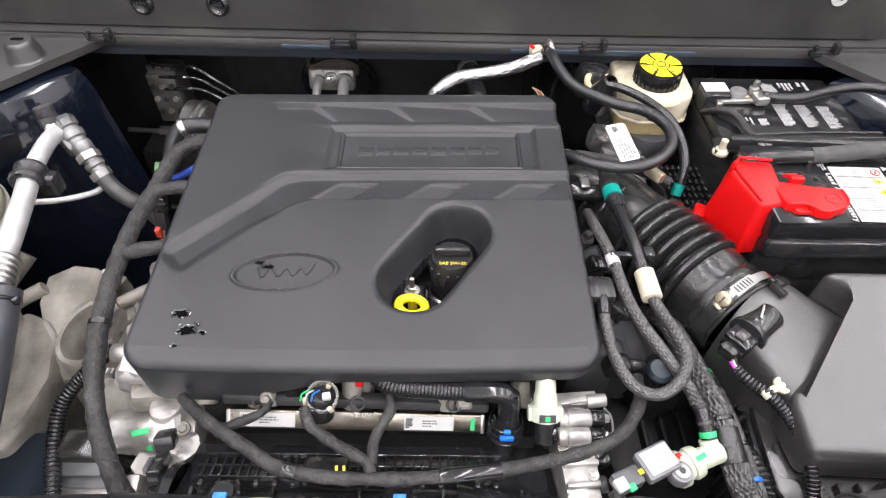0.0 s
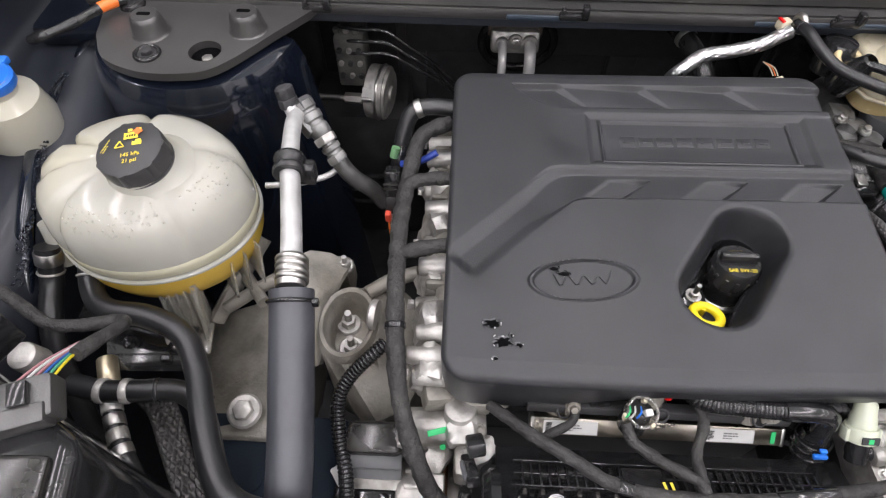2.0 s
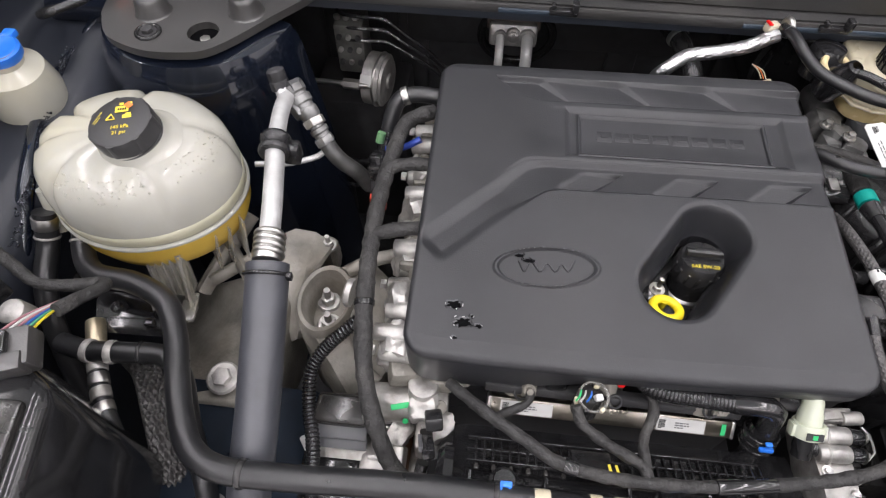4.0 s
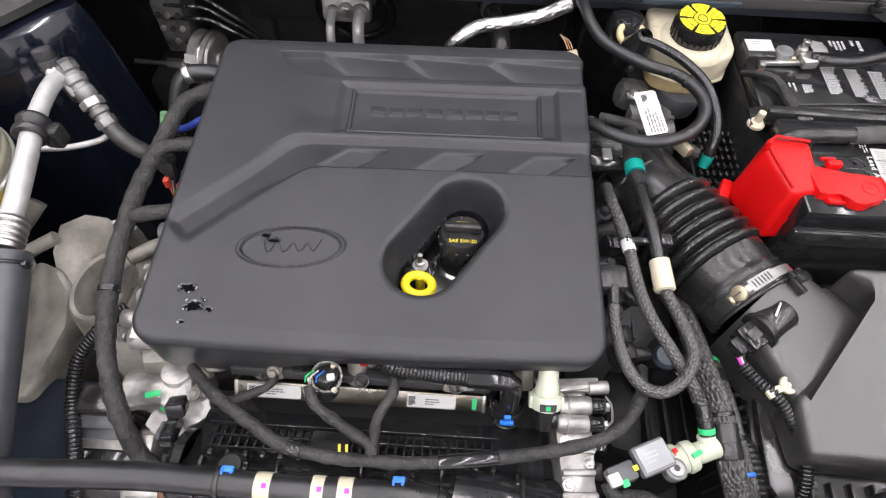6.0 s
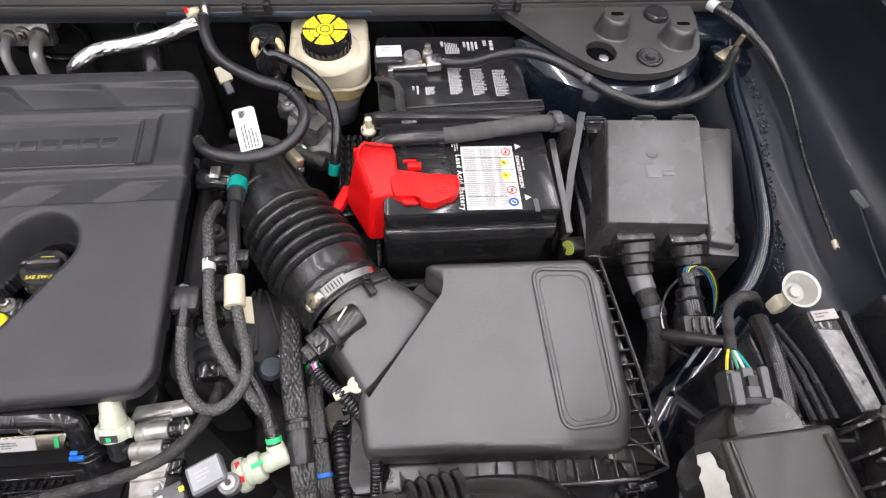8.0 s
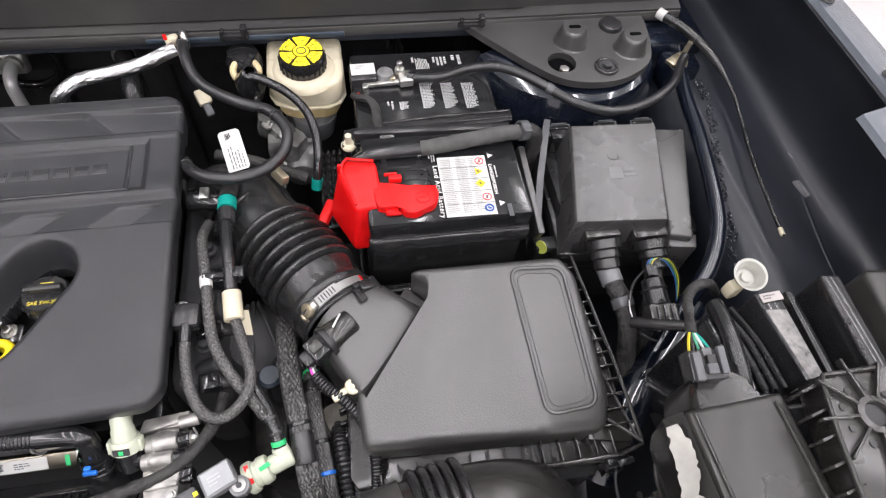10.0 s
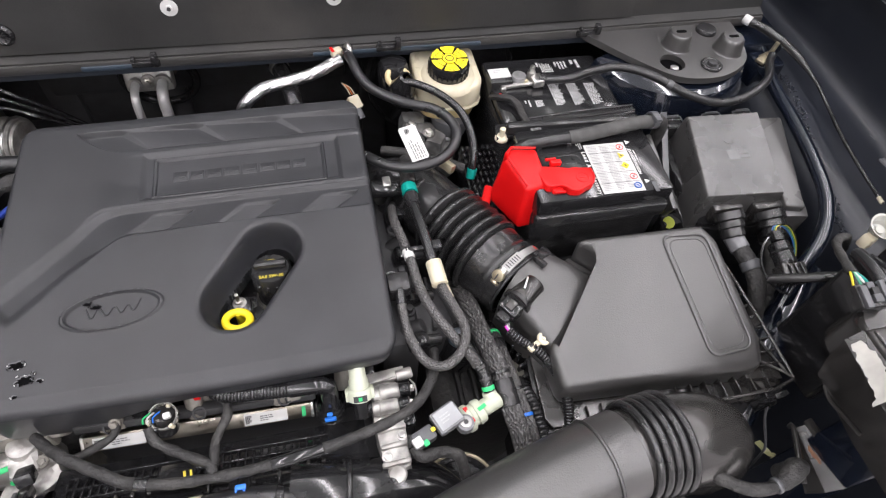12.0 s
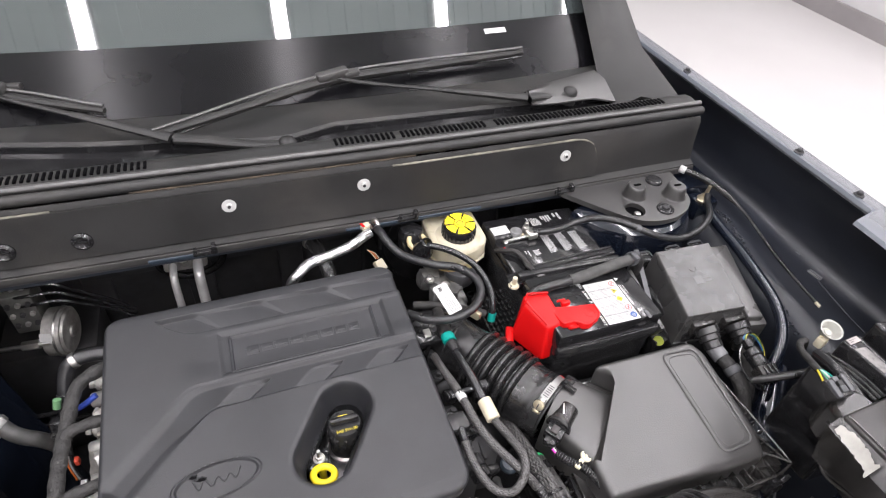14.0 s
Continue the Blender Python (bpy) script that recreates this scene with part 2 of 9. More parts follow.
def lathe(p, axis, prof, seg=28, bm=None, ex=1.0, ey=1.0):
    """Turned shape: prof holds (radius, height along the axis)."""
    bm = bm or bag()
    p, axis = Vector(p), Vector(axis).normalized()
    a, b = frame_of(axis)
    last = None
    for r, h in prof:
        c = p + axis * h
        if r < 1e-6:
            ring = [bm.verts.new(c)]
        else:
            ring = [bm.verts.new(c + a * (math.cos(k * math.tau / seg) * r * ex) + b * (math.sin(k * math.tau / seg) * r * ey)) for k in range(seg)]
        if last:
            for k in range(seg):
                q = [last[k % len(last)], last[(k + 1) % len(last)], ring[(k + 1) % len(ring)], ring[k % len(ring)]]
                u = list(dict.fromkeys(q))
                if len(u) > 2:
                    bm.faces.new(u)
        last = ring
    return bm


def spline(pts, n=10):
    P = [Vector(p) for p in pts]
    P = [2 * P[0] - P[1]] + P + [2 * P[-1] - P[-2]]
    out = []
    for i in range(1, len(P) - 2):
        a, b, c, d = P[i - 1:i + 3]
        for k in range(n):
            t = k / n
            out.append(0.5 * ((2 * b) + (c - a) * t + (2 * a - 5 * b + 4 * c - d) * t * t + (3 * b - a - 3 * c + d) * t ** 3))
    out.append(P[-2])
    return out


def even(pts, step):
    """The same line with points at even steps."""
    out, left = [pts[0]], step
    for a, b in zip(pts, pts[1:]):
        L = (b - a).length
        while L > 0 and left <= L:
            out.append(a.lerp(b, left / L))
            left += step
        left -= L
    if (out[-1] - pts[-1]).length > step * 0.3:
        out.append(pts[-1])
    return out


def tube(pts, r, seg=12, bm=None, step=0.008, ribs=None, flat=1.0, rough=0.0, straight=False, wrap=0.0, crumple=0.0, weave=0):
    """A hose along a smooth line. r: a radius, or a function of 0..1. ribs: (pitch, depth). wrap: spiral tape pitch."""
    bm = bm or bag()
    line = [Vector(p) for p in pts] if straight else spline(pts)
    if ribs:
        step = ribs[0] / 4
    line = even(line, step)
    n = len(line)
    up = Vector((0.13, 0.21, 0.97)).normalized()
    rings, s = [], 0.0
    for i, p in enumerate(line):
        d = (line[min(i + 1, n - 1)] - line[max(i - 1, 0)]).normalized()
        a = d.cross(up)
        if a.length < 0.05:
            a = d.cross(Vector((1, 0, 0)))
        a.normalize()
        b = d.cross(a)
        up = (-b) if b.dot(up) < 0 else b
        q = r(i / max(1, n - 1)) if callable(r) else r
        if ribs:
            q += ribs[1] * (0, 0.8, 1, 0.8)[i % 4]
        if rough:
            q *= 1 + rough * noise.noise(p * 90)
        b = up
        a = d.cross(b).normalized()
        loop = []
        for k in range(seg):
            t = k * math.tau / seg
            w = q
            if wrap:
                turn = (i * step / wrap + k / seg + 0.35 * noise.noise(p * 40)) % 1.0
                w *= 0.97 + 0.09 * turn ** 6 + 0.05 * noise.noise(p * 90 + Vector((0, 0, k * 0.6)))
            if weave:
                a0, run = t * weave / 2, i * step * math.tau / (0.95 * max(q, 0.0048))
                w *= 0.90 + 0.13 * max(math.cos(a0 + run), math.cos(a0 - run))
            if crumple:
                w *= 1 + crumple * (noise.noise(p * 150 + Vector((k * 1.7, 0, 0))) + 0.6 * noise.noise(p * 420 + Vector((0, k * 2.3, 0))))
            loop.append(bm.verts.new(p + a * (math.cos(t) * w) + b * (math.sin(t) * w * flat)))
        rings.append(loop)
    for u, v in zip(rings, rings[1:]):
        for k in range(seg):
            bm.faces.new((u[k], u[(k + 1) % seg], v[(k + 1) % seg], v[k]))
    bm.faces.new(rings[0][::-1])
    bm.faces.new(rings[-1])
    return bm


def ring(c, axis, R, r, bm=None, seg=32, sub=10):
    bm = bm or bag()
    a, b = frame_of(axis)
    c, ax = Vector(c), Vector(axis).normalized()
    rows = []
    for i in range(seg):
        t = i * math.tau / seg
        o = a * math.cos(t) + b * math.sin(t)
        rows.append([bm.verts.new(c + o * (R + r * math.cos(k * math.tau / sub)) + ax * (r * math.sin(k * math.tau / sub))) for k in range(sub)])
    for i in range(seg):
        u, v = rows[i], rows[(i + 1) % seg]
        for k in range(sub):
            bm.faces.new((u[k], u[(k + 1) % sub], v[(k + 1) % sub], v[k]))
    return bm


def hexbolt(name, p, axis, r, h, material, parent, washer=True, stud=0.0):
    """Flanged hexagon bolt or nut, with a stud end if asked."""
    ax = Vector(axis).normalized()
    p = Vector(p)
    bm = bag()
    if washer:
        cyl(p, p + ax * h * 0.25, r * 1.7, r * 1.5, 20, bm)
    cyl(p + ax * h * 0.2, p + ax * h, r, r * 0.96, 6, bm, bevel=r * 0.08)
    if stud:
        cyl(p + ax * h, p + ax * (h + stud), r * 0.5, r * 0.45, 12, bm)
    return part(name, bm, material, parent)


def text(name, body, p, size, rot, material, parent, depth=0.0002, gap=1.0, weight=0.0):
    cu = bpy.data.curves.new(name, "FONT")
    cu.body, cu.size, cu.extrude, cu.align_x, cu.align_y = body, size, depth, "CENTER", "CENTER"
    cu.space_character, cu.offset = gap, weight
    tmp = bpy.data.objects.new(name, cu)
    me = bpy.data.meshes.new_from_object(tmp)
    bpy.data.objects.remove(tmp)
    me.materials.clear()
    me.materials.append(material)
    me.transform(pose(*p, *rot))
    ob = new(name, me)
    if parent:
        ob.parent = parent
        ob.matrix_parent_inverse = parent.matrix_basis.inverted()
    return ob


def bars(name, m, w, h, rows, material, parent, seed=1, fill=0.9, thick=0.5, z=0.0003, cols=1):
    """Unreadable print: rows of short plain bars on a plate that lies in the plane of pose m."""
    rnd = random.Random(seed)
    bm = bag()
    dy = h / rows
    cw = w / cols
    for c in range(cols):
        for i in range(rows):
            x, y = -w / 2 + c * cw, h / 2 - (i + 0.5) * dy
            end = x + cw * 0.92 * (fill if i < rows - 1 else fill * 0.6) * rnd.uniform(0.75, 1)
            while x < end:
                L = min(end - x, rnd.uniform(0.06, 0.2) * cw)
                vs = [bm.verts.new(m @ Vector((x + a * L, y + b * dy * thick / 2, z))) for a, b in ((0, -1), (1, -1), (1, 1), (0, 1))]
                bm.faces.new(vs)
                x += L + cw * 0.035
    return part(name, bm, material, parent)


def blotch(name, c, r, normal_m, material, parent, seed, z=0.0004, n=22, jag=0.55, squash=1.0):
    """A thin torn patch with an uneven outline."""
    rnd = random.Random(seed)
    bm = bag()
    top, bot = [], []
    for k in range(n):
        a = k * math.tau / n
        q = r * (1 - jag * rnd.random())
        x, y = c[0] + q * math.cos(a), c[1] + squash * q * math.sin(a)
        top.append(bm.verts.new(normal_m @ Vector((x, y, z))))
        bot.append(bm.verts.new(normal_m @ Vector((x, y, z - 0.0006))))
    bm.faces.new(top)
    for k in range(n):
        bm.faces.new((bot[k], bot[(k + 1) % n], top[(k + 1) % n], top[k]))
    return part(name, bm, material, parent)


def blotch_patch(c, w, l, seed):
    """A ragged flake lying flat, w wide and l long."""
    rnd = random.Random(seed)
    bm = bag()
    ring_ = []
    for k in range(26):
        a = k * math.tau / 26
        q = rnd.uniform(0.7, 1.15)
        ring_.append(bm.verts.new((c[0] + 0.5 * w * q * math.cos(a) + 0.12 * l * math.sin(a) * -0.8, c[1] + 0.5 * l * q * math.sin(a), c[2] + rnd.uniform(-0.0004, 0.0008))))
    mid = bm.verts.new((c[0], c[1], c[2] + 0.001))
    for k in range(26):
        bm.faces.new((mid, ring_[k], ring_[(k + 1) % 26]))
    return bm


def clamp01(v):
    return 0.0 if v < 0 else 1.0 if v > 1 else v


def soft(a, b, v):
    t = clamp01((v - a) / (b - a))
    return t * t * (3 - 2 * t)


def lump(c, size, seed, amp=0.004, rot=(0, 0, 0), freq=60.0, cuts=7, bm=None):
    """An uneven cast block: a rounded box pushed in and out by noise."""
    out = bm or bag()
    b = bag()
    bmesh.ops.create_cube(b, size=1.0)
    bmesh.ops.subdivide_edges(b, edges=b.edges[:], cuts=cuts, use_grid_fill=True)
    m = pose(*c, *rot)
    vs = []
    for v in b.verts:
        p = Vector(v.co) * 2
        k = 1 - 0.16 * (abs(p.x * p.y) + abs(p.y * p.z) + abs(p.x * p.z)) / 3
        q = Vector((p.x * size[0], p.y * size[1], p.z * size[2])) * 0.5 * k
        q += Vector(v.normal if v.normal.length else p).normalized() * amp * (noise.noise(q * freq + Vector((seed * 7.1, 0, seed))) + 0.5 * noise.noise(q * freq * 2.7 + Vector((0, seed, 0))))
        vs.append(out.verts.new(m @ q))
    b.verts.index_update()
    for f in b.faces:
        out.faces.new([vs[v.index] for v in f.verts])
    b.free()
    return out


# ---- the hall ----
def slab(name, c, size, material, label, category):
    return tagged(part(name, box(c, size), material), label, category, kind="structure")


slab("floor", (0, 1, -0.05), (15, 16, 0.1), FLOORM, "glossy white epoxy floor of a bright hall", "floor")
slab("wall_north", (0, 9.05, 2), (15, 0.1, 4.2), WALLM, "plain white painted wall of the hall", "wall")
slab("wall_south", (0, -7.05, 2), (15, 0.1, 4.2), WALLM, "plain white painted wall of the hall", "wall")
slab("wall_east", (4.85, 1, 2), (0.1, 16, 4.2), WALLM, "plain white painted wall of the hall", "wall")
slab("wall_west", (-7.55, 1, 2), (0.1, 16, 4.2), WALLM, "plain white painted wall of the hall", "wall")
slab("baseboard", (4.785, 1, 0.07), (0.03, 15.9, 0.14), mat("grey_skirting_paint", (0.32, 0.30, 0.30), 0.4, var=0.1, scale=3), "grey painted skirting along the hall wall", "baseboard")
bm = box((0, 1, 4.1), (15, 16, 0.1))
for i in range(120):
    box((-7.4 + i * 0.125, 1, 4.045), (0.014, 16, 0.016), bm=bm)
tagged(part("ceiling", bm, CEILM), "pale green panelled ceiling with narrow seams", "ceiling", kind="structure")
for lx in LAMP_X:
    lt = thing("ceiling_strip_lamp", "long white fluorescent strip lamp on the ceiling", "ceiling lamp", (lx, 1, 4.03), "hall strip lamps")
    ly = -1.9 if lx < 3 else 0.2
    part("housing", box((lx, ly, 3.98), (0.11, 9.6, 0.13), 0.01), WALLM, lt)
    part("diffuser", box((lx, ly, 3.905), (0.09, 9.45, 0.02), 0.005), LAMPGLOW, lt, "glowing white diffuser")


# ---- body shell of the engine bay ----
def skin(rows, thick=0.004, bm=None):
    """A sheet through rows of points, with thickness."""
    bm = bm or bag()
    grid = [[bm.verts.new(p) for p in r] for r in rows]
    fs = []
    for a, b in zip(grid, grid[1:]):
        for k in range(len(a) - 1):
            fs.append(bm.faces.new((a[k], a[k + 1], b[k + 1], b[k])))
    bmesh.ops.recalc_face_normals(bm, faces=fs)
    bmesh.ops.solidify(bm, geom=fs, thickness=thick)
    return bm


def s(pts, n=6):
    return spline(pts, n)


bm = box((0.04, 0.45, 0.24), (1.7, 1.15, 0.02))
tagged(part("undertray", bm, DARK), "dark undertray below the engine", "undertray", kind="structure")
fw = tagged(part("firewall", box((0.04, 0.955, 0.62), (1.66, 0.03, 0.76)), DARK), "dark insulated firewall with pressed ribs", "firewall", kind="structure")
for i in range(9):
    part("rib", box((-0.7 + i * 0.18, 0.935, 0.62), (0.05, 0.02, 0.7), 0.006), DARK, fw)
part("pad", box((-0.1, 0.93, 0.86), (0.5, 0.02, 0.16), 0.008), DARK, fw)
bm = box((0.04, -0.06, 0.5), (1.6, 0.05, 0.5), 0.01)
tagged(part("radiator_support", bm, DARK), "black radiator support panel at the nose", "panel", kind="structure")


def inner_fender(sx, name):
    """Vertical inner panel with pressed steps, a bolted top flange and an outer skin that falls away."""
    cx = 0.04
    X = lambda v: cx + sx * v
    rows = []
    for y in [-0.05 + 0.04 * i for i in range(31)]:
        w = 0.012 * math.sin(y * 23)
        a = 0.018 * soft(0.45, 0.75, y)
        rows.append([Vector((X(0.70 + w), y, 0.26)), Vector((X(0.71 + w), y, 0.62)), Vector((X(0.728), y, 0.78)), Vector((X(0.722), y, 0.875)),
                     Vector((X(0.735), y, 0.915 + a)), Vector((X(0.765), y, 0.922 + a)), Vector((X(0.80), y, 0.925 + a * 0.8)),
                     Vector((X(0.835), y, 0.928 + a * 0.5)), Vector((X(0.855), y, 0.934 + a * 0.3)), Vector((X(0.866), y, 0.950)), Vector((X(0.871), y, 0.985)), Vector((X(0.866), y, 1.03)), Vector((X(0.848), y, 1.072)), Vector((X(0.835), y, 1.085))])
    ob = part(name, skin(rows), WINGP, sharp=80)
    tagged(ob, "dark navy painted inner wing panel with pressed steps", "body panel", kind="structure")
    # flange on top with bolts; its pale colour paints in the reflected white wall
    fl = thing("wing_flange", "navy wing flange coloured pale for its reflection, with small bolts", "body panel", (X(0.85), 0.5, 1.09))
    rows = []
    for y in [0.0, 0.2, 0.41, 0.42, 0.426, 0.432, 0.44, 0.7, 0.9, 1.05, 1.2]:
        b = 0.050 * soft(0.432, 0.420, y)
        rows.append([Vector((X(0.832 - b), y, 1.086)), Vector((X(0.836 - b), y, 1.092)), Vector((X(0.862), y, 1.092)), Vector((X(0.866), y, 1.0895)), Vector((X(0.872), y, 1.0895)), Vector((X(0.880), y, 1.085)),
                     Vector((X(0.885), y, 1.06)), Vector((X(0.895), y, 0.95)), Vector((X(0.90), y, 0.6))])
    part("wing_skin", skin(rows, 0.002), mat("reflection_pale_wing_paint", (0.11, 0.122, 0.142), 0.2, var=0.2, scale=8, bump=0.05, coat=1.0), fl, "navy wing skin with a pale reflection painted in")
    for y in (0.18, 0.47, 0.60, 0.92):
        hexbolt("bolt", (X(0.848), y, 1.093), (0, 0, 1), 0.005, 0.006, DARK, fl)
    # broken seam of glossy sealant beside the rail
    rnd = random.Random(4)
    bead = even(spline([Vector(p) for p in ((0.768, 0.632, 0.948), (0.765, 0.577, 0.942), (0.748, 0.503, 0.931), (0.735, 0.445, 0.925), (0.725, 0.40, 0.922), (0.712, 0.36, 0.918))]), 0.009)
    for i, p in enumerate(bead):
        if i % 6 == 4:
            continue
        bm = bag()
        for j in range(12):
            q = p + Vector((rnd.uniform(-0.006, 0.005), rnd.uniform(-0.006, 0.006), rnd.uniform(-0.001, 0.002)))
            m = pose(X(q.x), q.y, q.z, rnd.uniform(-30, 30), rnd.uniform(-30, 30), rnd.uniform(0, 180)) @ Matrix.Diagonal((rnd.uniform(0.8, 2.4), rnd.uniform(0.6, 1.2), 0.9, 1))
            bmesh.ops.create_icosphere(bm, subdivisions=1, radius=rnd.uniform(0.0007, 0.0015), matrix=m)
        part("sealant_bead", bm, NAVY, ob, "lumpy glossy painted sealant", sharp=80)
    # pressed folds along the panel, each with a short bright clip, a few plugs and a hole
    for pts, cl in ((((0.868, 0.545, 0.9305), (0.850, 0.500, 0.931), (0.838, 0.452, 0.930), (0.826, 0.392, 0.929), (0.818, 0.335, 0.928), (0.81, 0.25, 0.927)), (0.16, 0.34)),
                    (((0.885, 0.545, 0.972), (0.880, 0.510, 0.968), (0.8755, 0.455, 0.962), (0.873, 0.385, 0.956), (0.872, 0.33, 0.952)), (0.22, 0.45))):
        line = [(X(a), b, c) for a, b, c in pts]
        part("pressed_fold", tube(line, 0.0034, 10), WINGP, ob, "rounded pressed fold")
        dense = even(spline(line), 0.002)
        for t_, L in zip(cl, (0.012, 0.026)):
            p = dense[int(t_ * (len(dense) - 1))]
            cb = box((p.x, p.y, p.z + 0.003), (0.009, L, 0.004), 0.0012, (0, 8 * sx, 8 * sx))
            box((p.x + 0.002 * sx, p.y, p.z + 0.0055), (0.0022, L * 0.9, 0.002), 0.0006, (0, 8 * sx, 8 * sx), cb)
            part("panel_clip", cb, PALEGREY, ob, "pale clip on the fold")
    for x, y, z, r, mt in ((0.862, 0.740, 0.931, 0.008, PALEGREY), (0.846, 0.672, 0.931, 0.004, DARK), (0.835, 0.335, 0.929, 0.005, GREYP), (0.80, 0.545, 0.921, 0.003, BRASS), (0.79, 0.47, 0.916, 0.003, DARK)):
        part("panel_plug", lathe((X(x), y, z - 0.002), (0, 0, 1), [(r, 0), (r, 0.002), (r * 0.7, 0.004), (0, 0.004)], 16), mt, ob)
    # round-edged rail
    rail = [(-0.73, 0.72, 0.94), (-0.735, 0.66, 0.93), (-0.737, 0.61, 0.93), (-0.727, 0.524, 0.925), (-0.70, 0.436, 0.92), (-0.69, 0.36, 0.88), (-0.69, 0.28, 0.82)] if sx < 0 else [(0.80, 0.70, 0.955), (0.779, 0.617, 0.95), (0.767, 0.539, 0.95), (0.752, 0.46, 0.948), (0.736, 0.398, 0.943), (0.710, 0.352, 0.93),
                            (0.675, 0.318, 0.90), (0.64, 0.28, 0.86), (0.59, 0.23, 0.81)]
    part("wing_rail", tube(rail, 0.0095, 20), NAVY, ob, "glossy navy rolled rail")
    return ob


inner_fender(1, "inner_wing_east")
na = thing("wheel_arch_panel", "glossy dark navy rolled wheel arch edge beside the filter box", "body panel", (0.65, 0.27, 0.8))
part("rolled_edge", tube([(0.715, 0.335, 0.868), (0.662, 0.288, 0.862), (0.618, 0.250, 0.855), (0.585, 0.215, 0.84), (0.56, 0.18, 0.80)], 0.022, 20, flat=0.8), NAVY, na)
hexbolt("bolt", (0.632, 0.258, 0.872), (0.2, -0.2, 1), 0.006, 0.007, DARK, na)
inner_fender(-1, "inner_wing_west")


def strut_tower(side, outline, knobs, hole, bolt, stub):
    """Navy domed tower with a black plastic cap plate, two slotted knobs, a hole with a bolt, and a plug."""
    cx = sum(p[0] for p in outline) / len(outline)
    t = thing("strut_tower", "glossy navy strut tower with a black cap plate", "strut tower", (cx, 0.66, 0.6), "strut towers")
    rows = []
    for k in range(25):
        a = math.pi * (1.04 + 0.92 * k / 24)
        c, q = math.cos(a), math.sin(a)
        rows.append([Vector((cx + c * r, 0.70 + q * r * 0.92, z)) for r, z in ((0.19, 0.26), (0.165, 0.62), (0.15, 0.80), (0.138, 0.90), (0.132, 0.945), (0.122, 0.966), (0.10, 0.975), (0.02, 0.977))])
    part("dome", skin(rows), NAVY, t)
    part("wing_shelf", box((cx + (0.06 if side > 0 else -0.06), 0.80, 0.955), (0.30, 0.22, 0.03), 0.01), NAVY, t)
    pts = [(p.x, p.y) for p in spline([(x, y, 0) for x, y in outline], 5)]
    hx, hy = hole
    bm = bag()
    loops = []
    for line in (pts, [(hx + 0.0185 * math.cos(k * math.tau / 32), hy + 0.0185 * math.sin(k * math.tau / 32)) for k in range(32)]):
        vs = [bm.verts.new((x, y, 0.988)) for x, y in dict.fromkeys(line)]
        loops += [bm.edges.new((vs[k], vs[(k + 1) % len(vs)])) for k in range(len(vs))]
    faces = [g for g in bmesh.ops.triangle_fill(bm, use_beauty=True, edges=loops)["geom"] if isinstance(g, bmesh.types.BMFace)]
    bmesh.ops.recalc_face_normals(bm, faces=faces)
    down = bmesh.ops.extrude_face_region(bm, geom=faces)["geom"]
    bmesh.ops.translate(bm, vec=(0, 0, -0.010), verts=[g for g in down if isinstance(g, bmesh.types.BMVert)])
    part("cap_plate", bm, SATIN, t, "black grained plastic cap plate")
    for x, y in knobs:
        bm = lathe((x, y, 0.987), (0, 0, 1), [(0.024, 0), (0.0215, 0.0015), (0.0205, 0.004), (0.0175, 0.019), (0.0165, 0.0225), (0.0145, 0.0245), (0.0, 0.0248)], 32)
        k = part("knob", bm, SATIN, t)
        part("slot", prism([(x + (0.005 if math.cos(q) > 0 else -0.005) + 0.003 * math.cos(q), y + 0.003 * math.sin(q)) for q in [math.tau * (j + 0.5) / 16 for j in range(16)]], 1.0105, 1.0121), PIT, k, "slot drawn as a black patch for its shade")
    part("hole_floor", cyl((hx, hy, 0.9782), (hx, hy, 0.9790), 0.0195, seg=28), PIT, t, "hole floor painted black for the shade in it")
    hexbolt("strut_nut", (hx + 0.003, hy - 0.006, 0.9790), (0, 0, 1), 0.0068, 0.005, STEEL, t, washer=False)
    bx, by = bolt
    bm = ring((bx, by, 0.989), (0, 0, 1), 0.013, 0.003, seg=28)
    part("collar", bm, PLASTIC, t)
    hexbolt("cap_bolt", (bx, by, 0.9885), (0, 0, 1), 0.007, 0.006, DARK, t)
    part("plug", cyl((*stub, 0.985), (*stub, 0.994), 0.0165, 0.015, 28, bevel=0.003), PLASTIC, t)
    return t


strut_tower(-1, [(-0.678, 0.654), (-0.655, 0.613), (-0.609, 0.591), (-0.563, 0.589), (-0.523, 0.602), (-0.473, 0.665), (-0.430, 0.735), (-0.50, 0.765), (-0.66, 0.765), (-0.69, 0.72)],
            [(-0.615, 0.662), (-0.503, 0.673)], (-0.543, 0.630), (-0.606, 0.621), (-0.656, 0.715))
strut_tower(1, [(0.488, 0.735), (0.503, 0.708), (0.572, 0.628), (0.613, 0.602), (0.668, 0.601), (0.714, 0.625), (0.733, 0.661), (0.742, 0.728), (0.72, 0.765), (0.54, 0.765)],
            [(0.625, 0.676), (0.701, 0.657)], (0.603, 0.638), (0.659, 0.625), (0.690, 0.705))


# ---- cowl, seal, grille, wipers, windscreen ----
def bow(x):
    """Slight bow of the cowl in plan."""
    return 0.012 - 0.010 * (1 - ((x - 0.04) / 0.8) ** 2)


XS = [-0.72 + i * 1.52 / 40 for i in range(41)]


def sweep(profile, thick=0.004, x0=-9, x1=9):
    return skin([[Vector((x, y + bow(x), z)) for y, z in profile] for x in XS if x0 <= x <= x1], thick)


cowl = thing("cowl_panel", "matt black plastic cowl panel with folded lip", "cowl", (0.04, 0.74, 0.985), kind="structure")
